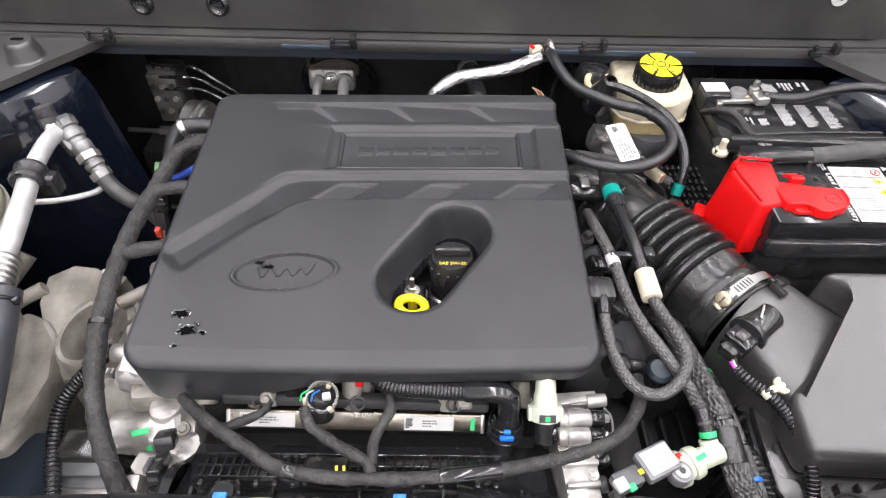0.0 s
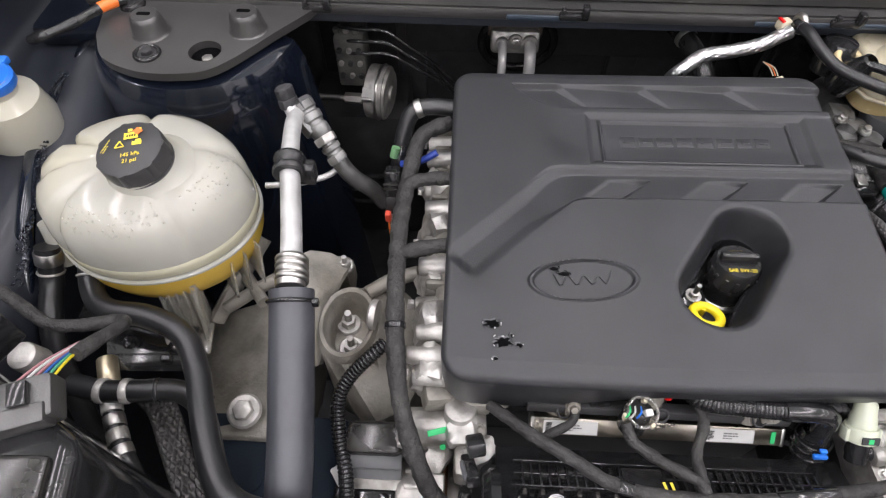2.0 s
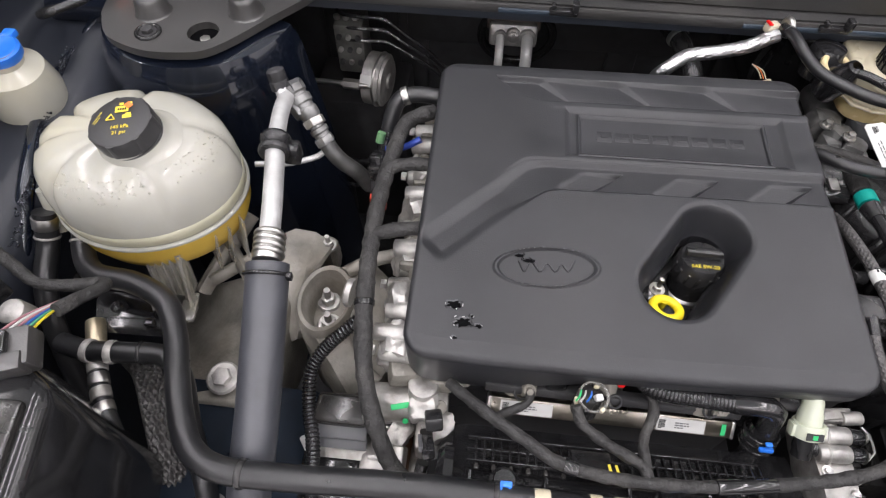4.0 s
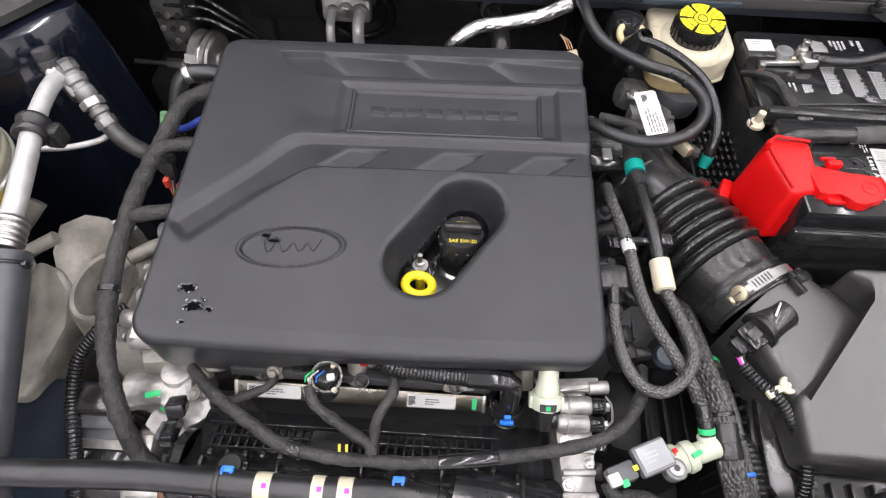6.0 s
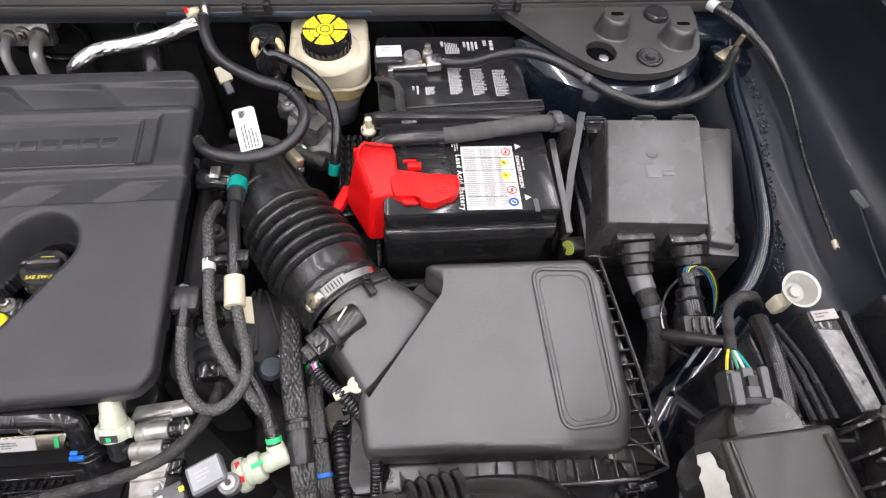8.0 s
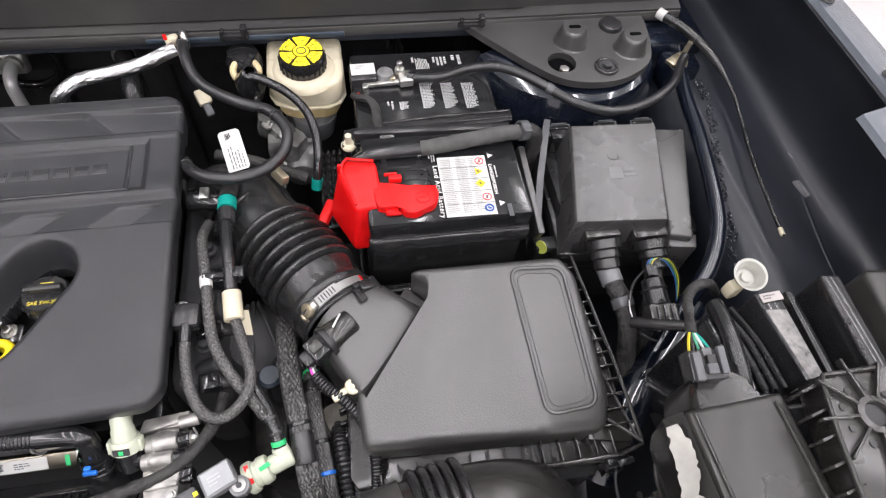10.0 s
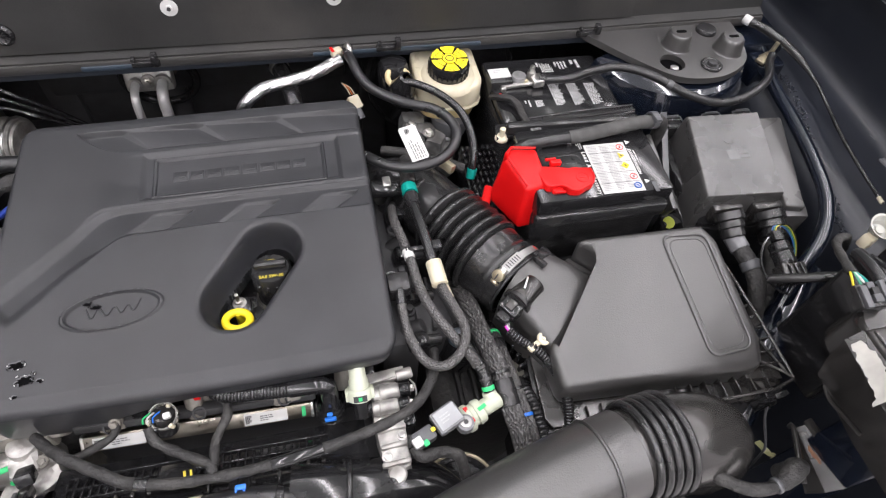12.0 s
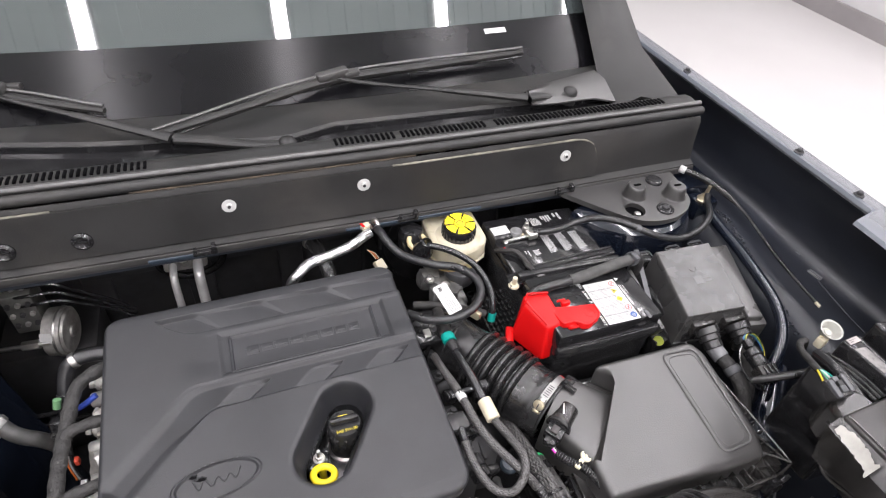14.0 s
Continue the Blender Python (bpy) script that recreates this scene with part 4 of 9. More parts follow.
part("corner_lug", box((-0.262, 0.285, 0.872), (0.03, 0.03, 0.03), 0.006, (0, 10, 12)), DIRTYCAST, eng)
part("corner_lug", box((-0.225, 0.278, 0.868), (0.026, 0.02, 0.028), 0.006, (0, -6, 0)), DIRTYCAST, eng)
part("long_boss", cyl((-0.292, 0.306, 0.905), (-0.252, 0.306, 0.905), 0.0085, 0.0095, 18, bevel=0.002), CAST, eng)
gb = part("gearbox_end", box((0.152, 0.43, 0.80), (0.05, 0.26, 0.2), 0.015), DARK, eng, "dark cast housing at the gearbox end")
for i in range(4):
    part("end_boss", cyl((0.15, 0.32 + i * 0.06, 0.885), (0.180, 0.32 + i * 0.06, 0.905), 0.012, 0.009, 16, bevel=0.002), DARK, gb)
for y, z, w in ((0.30, 0.905, 0.022), (0.352, 0.915, 0.026), (0.415, 0.91, 0.02), (0.475, 0.915, 0.024)):
    part("cam_sensor", box((0.170, y, z), (w, 0.018, 0.02), 0.004, (0, 15, 8)), GLOSSY, gb)
    part("sensor_collar", cyl((0.176, y, z), (0.196, y + 0.003, z - 0.006), 0.0075, 0.0068, 14, bevel=0.001), PLASTIC, gb)
part("cast_dome", lathe((0.196, 0.375, 0.80), (0.3, -0.1, 1), [(0.05, 0), (0.048, 0.03), (0.04, 0.05), (0.022, 0.058), (0, 0.06)], 28), DARK, gb)
for k in range(3):
    part("dome_rib", box((0.198 + 0.018 * (k - 1), 0.375, 0.845), (0.005, 0.075, 0.03), 0.002, (0, 12, 20 * (k - 1))), DARK, gb)
for y, z in ((0.335, 0.93), (0.39, 0.925), (0.45, 0.93)):
    hexbolt("end_bolt", (0.165, y, z - 0.015), (0.1, 0, 1), 0.0048, 0.010, DARK, eng)

oc = thing("oil_filler_cap", "black screw-on oil filler cap with yellow print", "cap", (0.02, 0.399, 0.9))
bm = lathe((0.019, 0.395, 0.885), (0, 0.10, 1), [(0.020, -0.01), (0.020, 0.03), (0.0225, 0.03), (0.0225, 0.052), (0.020, 0.056), (0, 0.056)], 32)
cap = part("cap", bm, PLASTIC, oc)
for k in range(14):
    a_ = k * math.tau / 14
    part("grip_rib", box((0.019 + 0.0224 * math.cos(a_), 0.399 + 0.0224 * math.sin(a_), 0.926 - 0.0022 * math.sin(a_)), (0.002, 0.003, 0.016), 0.0006, (-6, 0, math.degrees(a_))), PLASTIC, oc)
bm = box((0.019, 0.4025, 0.9440), (0.036, 0.009, 0.011), 0.003, (-6, 0, 0))
part("grip", bm, PLASTIC, oc)
part("neck", lathe((0.019, 0.393, 0.86), (0, 0.10, 1), [(0.024, 0), (0.024, 0.032), (0.021, 0.034)], 28), STEEL, oc, "bright steel filler neck")
text("print", "SAE 5W-20", (0.0195, 0.3885, 0.9424), 0.0056, (-6, 0, 0), YINK, oc)
part("print_mark", box((0.019, 0.4110, 0.9402), (0.012, 0.003, 0.0004), 0, (-6, 0, 0)), YINK, oc)

dp = thing("dipstick", "yellow ring handle of the oil dipstick", "dipstick", (-0.017, 0.35, 0.9))
part("ring", ring((-0.019, 0.3455, 0.930), (0.12, 0.26, 1), 0.0126, 0.0044, seg=36), YELLOW, dp)
part("shaft", cyl((-0.018, 0.357, 0.84), (-0.019, 0.357, 0.928), 0.0045), YELLOW, dp)
st = thing("ignition_stud", "small steel stud with nut and black plug", "stud", (-0.022, 0.378, 0.88))
part("plug", box((-0.022, 0.374, 0.9), (0.03, 0.022, 0.03), 0.005), GLOSSY, st)
hexbolt("stud_nut", (-0.02, 0.376, 0.914), (0, 0, 1), 0.005, 0.007, STEEL, st, stud=0.012)

# fuel rail with injectors
fr = thing("fuel_rail", "bare steel fuel rail with two white labels", "fuel rail", (-0.065, 0.257, 0.86))
RAILM = pose(-0.065, 0.2555, 0.881, -44, 2.8, 0.6)


def on_rail(c, size, r=0.0):
    bm = box(c, size, r)
    bmesh.ops.transform(bm, matrix=RAILM, verts=bm.verts)
    return bm


part("rail", on_rail((0, 0, 0), (0.226, 0.010, 0.017), 0.002), mat("stained_steel", (0.30, 0.275, 0.235), 0.3, 1.0, var=0.3, scale=25, bump=0.15, dirt=(0.16, 0.13, 0.09), dirt_scale=15), fr)
for x in (-0.155, -0.07, 0.015):
    part("injector", cyl((x, 0.264, 0.885), (x, 0.290, 0.915), 0.008, 0.010, 16, bevel=0.002), DIRTYCAST, fr)
    part("retainer_loop", ring((x + 0.006, 0.262, 0.898), (0.1, -0.6, 0.8), 0.006, 0.0012, seg=22, sub=6), DARK, fr)
part("back_plate", box((-0.065, 0.268, 0.893), (0.235, 0.012, 0.010), 0.002, (-20, 2.8, 0)), DARK, fr, "brown-black rail backing")
for x in (-0.142, 0.03):
    lugp = part("rail_bracket", box((x, 0.266, 0.902), (0.014, 0.005, 0.020), 0.002, (-30, 0, 4)), DIRTYCAST, fr)
    hexbolt("bracket_bolt", (x, 0.262, 0.906), (0, -0.7, 0.7), 0.0036, 0.005, DIRTYCAST, lugp)
for x in (-0.118, -0.02, 0.045):
    part("coil_plug", box((x, 0.274, 0.905), (0.020, 0.014, 0.016), 0.003, (-20, 0, 6)), GLOSSY, fr)
part("red_lock", box((-0.062, 0.272, 0.916), (0.006, 0.005, 0.006), 0.001), RED, fr)
for dx, w in ((-0.078, 0.048), (0.064, 0.044)):
    lab = part("rail_label", on_rail((dx, -0.0054, 0), (w, 0.0006, 0.0125)), LABEL, fr, "white printed label")
    bars("label_print", RAILM @ pose(dx + 0.004, -0.0059, 0, 90, 0, 0), w * 0.45, 0.007, 3, GREYINK, lab, 7 + int(100 * (dx + 1)))
    bars("code_square", RAILM @ pose(dx - w * 0.38, -0.0059, 0, 90, 0, 0), 0.008, 0.009, 6, INK, lab, 9 + int(100 * (dx + 1)), thick=0.8)
part("green_mark", on_rail((0.103, -0.0054, 0), (0.004, 0.0006, 0.011)), GREEN, fr)
for x in (-0.10, 0.075):
    part("rail_end", on_rail((0.112 if x > 0 else -0.112, 0, 0), (0.004, 0.011, 0.018), 0.0015), STEEL, fr)

# intake manifold
mf = thing("intake_manifold", "ribbed black plastic intake manifold", "manifold", (-0.065, 0.2, 0.8))
bm = bag()
prof = [(0.146, 0.80), (0.143, 0.84), (0.146, 0.868), (0.156, 0.886), (0.172, 0.892), (0.186, 0.888), (0.192, 0.880), (0.20, 0.876), (0.24, 0.860), (0.244, 0.80)]
rows = [[Vector((x, y, z)) for y, z in prof] for x in (-0.207, -0.203, -0.14, -0.06, 0.02, 0.07, 0.10)]
skin(rows, 0.004, bm)
part("plenum", bm, GLOSSY, mf)
for k, (y, z) in enumerate(((0.199, 0.8905), (0.210, 0.886), (0.2215, 0.882))):
    part("lattice_bar", box((-0.066, y, z), (0.255, 0.0018, 0.005), 0.0005, (-25, 0, 0), seg=1), GLOSSY, mf)
for i in range(34):
    x = -0.186 + i * 0.0075
    if abs(x + 0.085) < 0.018:
        continue
    part("lattice_tooth", box((x, 0.2095, 0.8862), (0.0022, 0.024, 0.0055), 0.0006, (-25, 0, 0), seg=1), GLOSSY, mf)
    if i % 2 == 0:
        part("lattice_foot", box((x + 0.001, 0.1945, 0.8905), (0.0042, 0.006, 0.0045), 0.001, (-25, 0, 0), seg=1), SMOKE, mf)
part("lattice_plate", box((-0.085, 0.207, 0.8885), (0.034, 0.026, 0.004), 0.001, (-25, 0, 0)), PLASTIC, mf)
for x in (-0.19, -0.125, -0.055, 0.012, 0.075):
    part("runner_rib", box((x, 0.168, 0.888), (0.003, 0.046, 0.012), 0.001), GLOSSY, mf)
for x in (-0.160, -0.022):
    bm = box((x, 0.178, 0.909), (0.010, 0.005, 0.004), 0.001)
    box((x + 0.003, 0.174, 0.908), (0.0025, 0.008, 0.004), 0.0008, bm=bm)
    box((x - 0.004, 0.176, 0.909), (0.002, 0.006, 0.006), 0.0008, bm=bm)
    part("blue_clip", bm, BLUE, mf, "bright blue quick-release clip")
    part("clip_foot", lathe((x - 0.001, 0.181, 0.893), (0, 0.1, 1), [(0.013, 0), (0.013, 0.006), (0.010, 0.008), (0.009, 0.012), (0, 0.012)], 20), GLOSSY, mf)
for x in (-0.073, -0.067):
    part("yellow_mark", box((x, 0.196, 0.9075), (0.0022, 0.016, 0.0006), 0, (-14, 0, 10)), YINK, mf)
part("end_cap", lathe((-0.205, 0.185, 0.865), (-1, 0, 0), [(0.034, 0), (0.034, 0.008), (0.028, 0.014), (0, 0.015)], 24), GLOSSY, mf)

# throttle-side pipe
tp = thing("charge_pipe", "glossy black plastic charge pipe with ribs", "pipe", (0.08, 0.18, 0.8))
part("pipe", tube([(0.02, 0.172, 0.872), (0.07, 0.165, 0.868), (0.12, 0.162, 0.855), (0.17, 0.15, 0.83), (0.20, 0.12, 0.79)], 0.032, 24), GLOSSY, tp)
part("collar", ring((0.075, 0.165, 0.867), (1, -0.1, -0.1), 0.032, 0.003), PLASTIC, tp)

# aluminium valve body beside the white cap
vb = thing("valve_body", "bare cast aluminium valve body with bolts", "valve body", (0.13, 0.225, 0.82))
part("body", lump((0.126, 0.222, 0.868), (0.032, 0.112, 0.044), 5, 0.0016, (0, 0, 2), 70, 10), CAST, vb)
for k, (y, w) in enumerate(((0.268, 0.040), (0.214, 0.030), (0.196, 0.028), (0.178, 0.030))):
    part("body_rib", box((0.127, y, 0.890), (w, 0.005, 0.008), 0.0015, (0, 0, 3)), CAST, vb)
for k, (y, x0, x1, r) in enumerate(((0.252, 0.112, 0.141, 0.0088), (0.236, 0.110, 0.138, 0.0080))):
    brl = part("barrel", cyl((x0, y, 0.893), (x1, y + 0.001, 0.894), r, r * 0.95, 24, bevel=0.002), CAST, vb)
    part("barrel_ring", ring((x0 + 0.008, y, 0.893), (1, 0, 0), r, 0.0011, seg=24, sub=6), CAST, brl)
    part("solenoid", cyl((x1, y + 0.001, 0.894), (x1 + 0.011, y + 0.001, 0.894), r * 0.82, r * 0.8, 20, bevel=0.001), GLOSSY, vb)
    hexbolt("terminal", (x1 + 0.011, y + 0.001, 0.894), (1, 0, 0), 0.0042, 0.005, STEEL, vb)
part("solenoid", cyl((0.093, 0.240, 0.892), (0.110, 0.240, 0.892), 0.0072, 0.0075, 20, bevel=0.001), GLOSSY, vb)
part("solenoid", cyl((0.140, 0.270, 0.892), (0.158, 0.272, 0.892), 0.0065, 0.006, 18, bevel=0.001), CAST, vb)
part("top_flange", prism([(0.104, 0.262), (0.148, 0.270), (0.150, 0.280), (0.108, 0.276)], 0.884, 0.896, 0.002), CAST, vb)
part("clip_wire", tube([(0.154, 0.262, 0.896), (0.158, 0.256, 0.897), (0.158, 0.240, 0.897), (0.152, 0.234, 0.896)], 0.0011, 6), STEEL, vb)
part("screw", lathe((0.126, 0.170, 0.882), (0, -0.35, 1), [(0.010, 0), (0.010, 0.006), (0.008, 0.008), (0.004, 0.007), (0, 0.007)], 24), CAST, vb)
for x, y in ((0.118, 0.222), (0.136, 0.205), (0.118, 0.186)):
    hexbolt("bolt", (x, y, 0.889), (0, 0, 1), 0.0034, 0.004, STEEL, vb)
part("dark_plug", box((0.146, 0.222, 0.882), (0.016, 0.014, 0.014), 0.003), GLOSSY, vb)
part("dark_plug", box((0.144, 0.200, 0.878), (0.012, 0.016, 0.012), 0.003), PLASTIC, vb)

wc = thing("filler_nozzle", "pale green-white plastic breather nozzle", "nozzle", (0.099, 0.26, 0.88))
axn = Vector((-0.01, 0.66, 0.75)).normalized()
on_ = Vector((0.099, 0.2475, 0.902))
bm = lathe(on_, axn, [(0.0118, 0), (0.0134, 0.001), (0.0134, 0.011), (0.0122, 0.013), (0.0104, 0.0135), (0.0100, 0.022), (0.0090, 0.024), (0.0086, 0.033), (0.0074, 0.036), (0.0066, 0.0445), (0.0045, 0.0475), (0, 0.048)], 24)
part("cap", bm, WHITEP, wc)
part("collar_ring", ring(on_ + axn * 0.0125, axn, 0.0118, 0.0012, seg=24, sub=6), WHITEP, wc)
for k in range(2):
    part("wing", box(on_ + axn * 0.006 + Vector((-0.0130 + 0.026 * k, 0, 0)), (0.004, 0.010, 0.012), 0.0012, (-40, 0, 0)), WHITEP, wc)
fr_ = Vector((0, -0.76, 0.65))
part("window", box(on_ + axn * 0.006 + fr_ * 0.0133, (0.014, 0.0012, 0.0065), 0, (-40, 0, 0)), DARK, wc)
part("paint_dash", box(on_ + axn * 0.006 + fr_ * 0.0140, (0.004, 0.0008, 0.004), 0, (-40, 0, 0)), GREEN, wc)
part("stem", cyl(on_ - axn * 0.020, on_ + axn * 0.002, 0.0085, 0.0085, 18), PLASTIC, wc)

# breather pipe: corrugated, with elbow and blue clip
bp_ = thing("breather_hose", "corrugated black breather hose with elbow", "hose", (0.0, 0.265, 0.9))
part("corrugated", tube([(-0.055, 0.285, 0.925), (-0.035, 0.268, 0.922), (0.0, 0.264, 0.922), (0.035, 0.262, 0.923)], 0.0082, 14, ribs=(0.0032, 0.0008)), GLOSSY, bp_)
part("elbow", tube([(0.03, 0.262, 0.923), (0.055, 0.261, 0.924), (0.067, 0.259, 0.921), (0.068, 0.254, 0.905), (0.067, 0.245, 0.885), (0.066, 0.238, 0.85)], 0.0095, 18), GLOSSY, bp_)
part("coupling", lathe((0.067, 0.244, 0.872), (0, 0.35, 1), [(0.0125, 0), (0.0145, 0.004), (0.0145, 0.018), (0.0115, 0.022), (0.0115, 0.03)], 22), GLOSSY, bp_)
part("clip", box((0.066, 0.2335, 0.894), (0.012, 0.004, 0.004), 0.001, (-20, 0, 0)), BLUE, bp_, "bright blue clip")
part("clip_loop", box((0.066, 0.236, 0.901), (0.006, 0.004, 0.003), 0.001, (-20, 0, 0)), BLUE, bp_)
for k in range(3):
    part("coupling_ring", ring((0.067, 0.246 + 0.0025 * k, 0.878 + 0.007 * k), (0, 0.35, 1), 0.0145, 0.0012, seg=24, sub=6), GLOSSY, bp_)

# injector plug, loose with foil
ip = thing("coil_connector", "black connector wrapped with torn foil", "connector", (-0.1, 0.252, 0.92))
part("shell", cyl((-0.094, 0.250, 0.900), (-0.091, 0.258, 0.926), 0.012, 0.0115, 18, bevel=0.002), PLASTIC, ip)
part("cup", lathe((-0.091, 0.256, 0.916), (0.1, -0.25, 1), [(0.0125, 0), (0.0135, 0.006), (0.0135, 0.014), (0.0118, 0.014), (0.011, 0.005), (0, 0.005)], 24), CLEARP, ip, "hazy clear cup")
part("white_lock", box((-0.086, 0.252, 0.929), (0.007, 0.006, 0.008), 0.0015, (10, 5, 15)), LABEL, ip)
for k in range(6):
    a_ = k * math.tau / 6 + 0.2
    part("claw", box((-0.091 + 0.0135 * math.cos(a_), 0.252 + 0.012 * math.sin(a_), 0.924), (0.003, 0.004, 0.008), 0.0008, (12, 0, math.degrees(a_))), CREAM if k % 2 else GLOSSY, ip)
for k, (dx, mt) in enumerate(((-0.006, GREEN), (-0.002, LABEL), (0.003, BLUE))):
    part("wire", tube([(-0.095 + dx, 0.256, 0.932), (-0.098 + dx, 0.248, 0.940), (-0.100 + dx, 0.246, 0.932)], 0.0008, 6, step=0.004), mt, ip)


def harness(name, label, pts, r, material=CLOTH, rough=0.18, flat=1.0, category="wiring harness", parts=(), ribs=None, seg=12):
    """A taped or sleeved bundle as one thing; parts may add bands (point index, material)."""
    h = thing(name, label, category, pts[0])
    cloth, woven = material is CLOTH, material is BRAID and not ribs
    body = part("sleeve", tube(pts, r, 16 if cloth else 64 if woven else seg, rough=rough, flat=flat, ribs=ribs, step=0.0025 if cloth else 0.001 if woven else 0.005, wrap=0.016 if cloth else 0.0, weave=0 if not woven else 28 if callable(r) or r > 0.007 else 14), material, h, sharp=60)
    for t, w, mt, nm in parts:
        line = even(spline(pts), 0.002)
        i = int(t * (len(line) - 1))
        a, b = line[max(0, i - 2)], line[min(len(line) - 1, i + 2)]
        d = (b - a).normalized()
        rr = (r(t) if callable(r) else r) * 1.14 + (ribs[1] if ribs else 0)
        part(nm, cyl(line[i] - d * w / 2, line[i] + d * w / 2, rr, rr, 16, bevel=rr * 0.1), mt, h)
    return h


harness("wiring_harness", "black cloth-taped harness across the engine front",
        [(-0.215, 0.262, 0.905), (-0.185, 0.236, 0.918), (-0.147, 0.212, 0.922), (-0.117, 0.197, 0.917), (-0.072, 0.190, 0.916), (-0.010, 0.190, 0.917), (0.062, 0.199, 0.915),
         (0.12, 0.21, 0.92), (0.155, 0.225, 0.922), (0.178, 0.255, 0.918), (0.185, 0.285, 0.91)], 0.0054, parts=((0.28, 0.012, GLOSSY, "tape_band"), (0.58, 0.05, GLOSSY, "shiny_tape")))
harness("coil_wiring", "black cloth-taped wire branch to a coil", [(-0.104, 0.245, 0.925), (-0.098, 0.232, 0.917), (-0.075, 0.218, 0.912), (-0.05, 0.203, 0.915), (-0.045, 0.193, 0.915)], 0.005, rough=0.25)
harness("coil_wiring", "black cloth-taped wire branch to a coil", [(-0.035, 0.265, 0.912), (-0.034, 0.25, 0.91), (-0.045, 0.225, 0.91), (-0.045, 0.2, 0.915)], 0.0045, rough=0.25)
harness("coil_wiring", "black cloth-taped wire branch to a coil", [(-0.142, 0.27, 0.905), (-0.143, 0.252, 0.903), (-0.165, 0.238, 0.905), (-0.175, 0.228, 0.915)], 0.004, rough=0.25)


# ---- west side: coolant tank, air-conditioning lines, mount, hoses ----
def coolant_tank():
    t = thing("coolant_tank", "milky white coolant tank with yellow coolant inside", "coolant tank", (-0.557, 0.449, 0.86))
    cx, cy = -0.557, 0.446
    n = 120

    def loop(bm, f, z, dents=1.0):
        out = []
        for k in range(n):
            a = k * math.tau / n
            rx, ry = 0.102 * f, 0.0865 * f
            g = sum(q * math.exp(-((a - m) / w) ** 2) for m, w, q in ((1.62, 0.085, 1.0), (2.72, 0.10, 1.0), (3.35, 0.08, 0.45), (4.05, 0.09, 0.6), (5.35, 0.07, 0.35), (0.35, 0.11, 0.45)))
            d = 1 - 0.085 * dents * g
            out.append(bm.verts.new((cx + rx * d * math.cos(a), cy + ry * d * math.sin(a), z - 0.0045 * dents * g * soft(0.3, 0.7, f))))
        return out

    def shell(levels):
        bm = bag()
        loops = [loop(bm, f, z, d) for f, z, d in levels]
        for a, b in zip(loops, loops[1:]):
            for k in range(n):
                bm.faces.new((a[k], a[(k + 1) % n], b[(k + 1) % n], b[k]))
        bm.faces.new(loops[0][::-1])
        bm.faces.new(loops[-1])
        return bm
    part("upper_half", shell([(0.985, 0.926, 0), (0.998, 0.940, 0.4), (0.985, 0.960, 1), (0.95, 0.978, 1.3), (0.87, 0.992, 1.5), (0.72, 1.003, 1.4), (0.5, 1.008, 0.8), (0.2, 1.010, 0)]), TANK, t, sharp=70)
    part("seam", shell([(1.0, 0.921, 0), (1.018, 0.922, 0), (1.018, 0.9245, 0), (1.0, 0.926, 0)]), TANK, t)
    part("lower_half", shell([(0.55, 0.858, 0), (0.75, 0.866, 0), (0.9, 0.882, 0), (0.97, 0.900, 0), (0.985, 0.920, 0)]), COOLANT, t, "lower half tinted by yellow coolant", sharp=70)
    part("waterline", shell([(0.986, 0.9275, 0), (0.9995, 0.9295, 0.1), (1.0015, 0.936, 0.3), (0.9995, 0.9425, 0.45), (0.985, 0.9435, 0.5)]), mat("yellow_tinted_wall", (0.43, 0.415, 0.31), 0.14, var=0.15, scale=12, sss=0.2), t, "faint yellow coolant tint behind the wall", sharp=70)
    part("neck", lathe((-0.536, 0.434, 1.001), (-0.08, -0.14, 1), [(0.044, 0), (0.038, 0.005), (0.0335, 0.009), (0.032, 0.014), (0.029, 0.018)], 40), TANK, t)
    cap = lathe((-0.5355, 0.432, 1.0135), (-0.08, -0.14, 1), [(0.0295, 0), (0.0305, 0.001), (0.0305, 0.003), (0.0292, 0.0035), (0.0292, 0.005), (0.0302, 0.006), (0.0302, 0.019), (0.0290, 0.0222), (0.027, 0.023), (0, 0.0235)], 48)
    c = part("cap", cap, CAPGREY, t, "black ribbed screw cap with yellow print")
    bm = bag()
    ax = Vector((-0.08, -0.14, 1)).normalized()
    a, b = frame_of(ax)
    for k in range(7):
        an = k * math.tau / 7 + 0.3
        o = Vector((-0.5355, 0.432, 1.0135)) + ax * 0.013 + (a * math.cos(an) + b * math.sin(an)) * 0.0252
        cyl(o - ax * 0.0065, o + ax * 0.0090, 0.0062, 0.0054, 16, bm)
    part("grip_rib", bm, CAPGREY, c)
    base = Matrix.Translation(Vector((-0.5355, 0.432, 1.0135)) + ax * 0.0238) @ pose(0, 0, 0, 8, -4.6, 12)
    for x, y, w, h in ((0.002, 0.0125, 0.0125, 0.007), (0.001, 0.0185, 0.004, 0.003), (0.0085, 0.0185, 0.005, 0.003), (0.0075, 0.0035, 0.0085, 0.004), (0.0085, 0.0065, 0.005, 0.002)):
        bm = bag()
        vs = [bm.verts.new(base @ Vector((x + i * w / 2, y + j * h / 2, 0.0004))) for i, j in ((-1, -1), (1, -1), (1, 1), (-1, 1))]
        bm.faces.new(vs)
        part("warning_mark", bm, YINK, c)
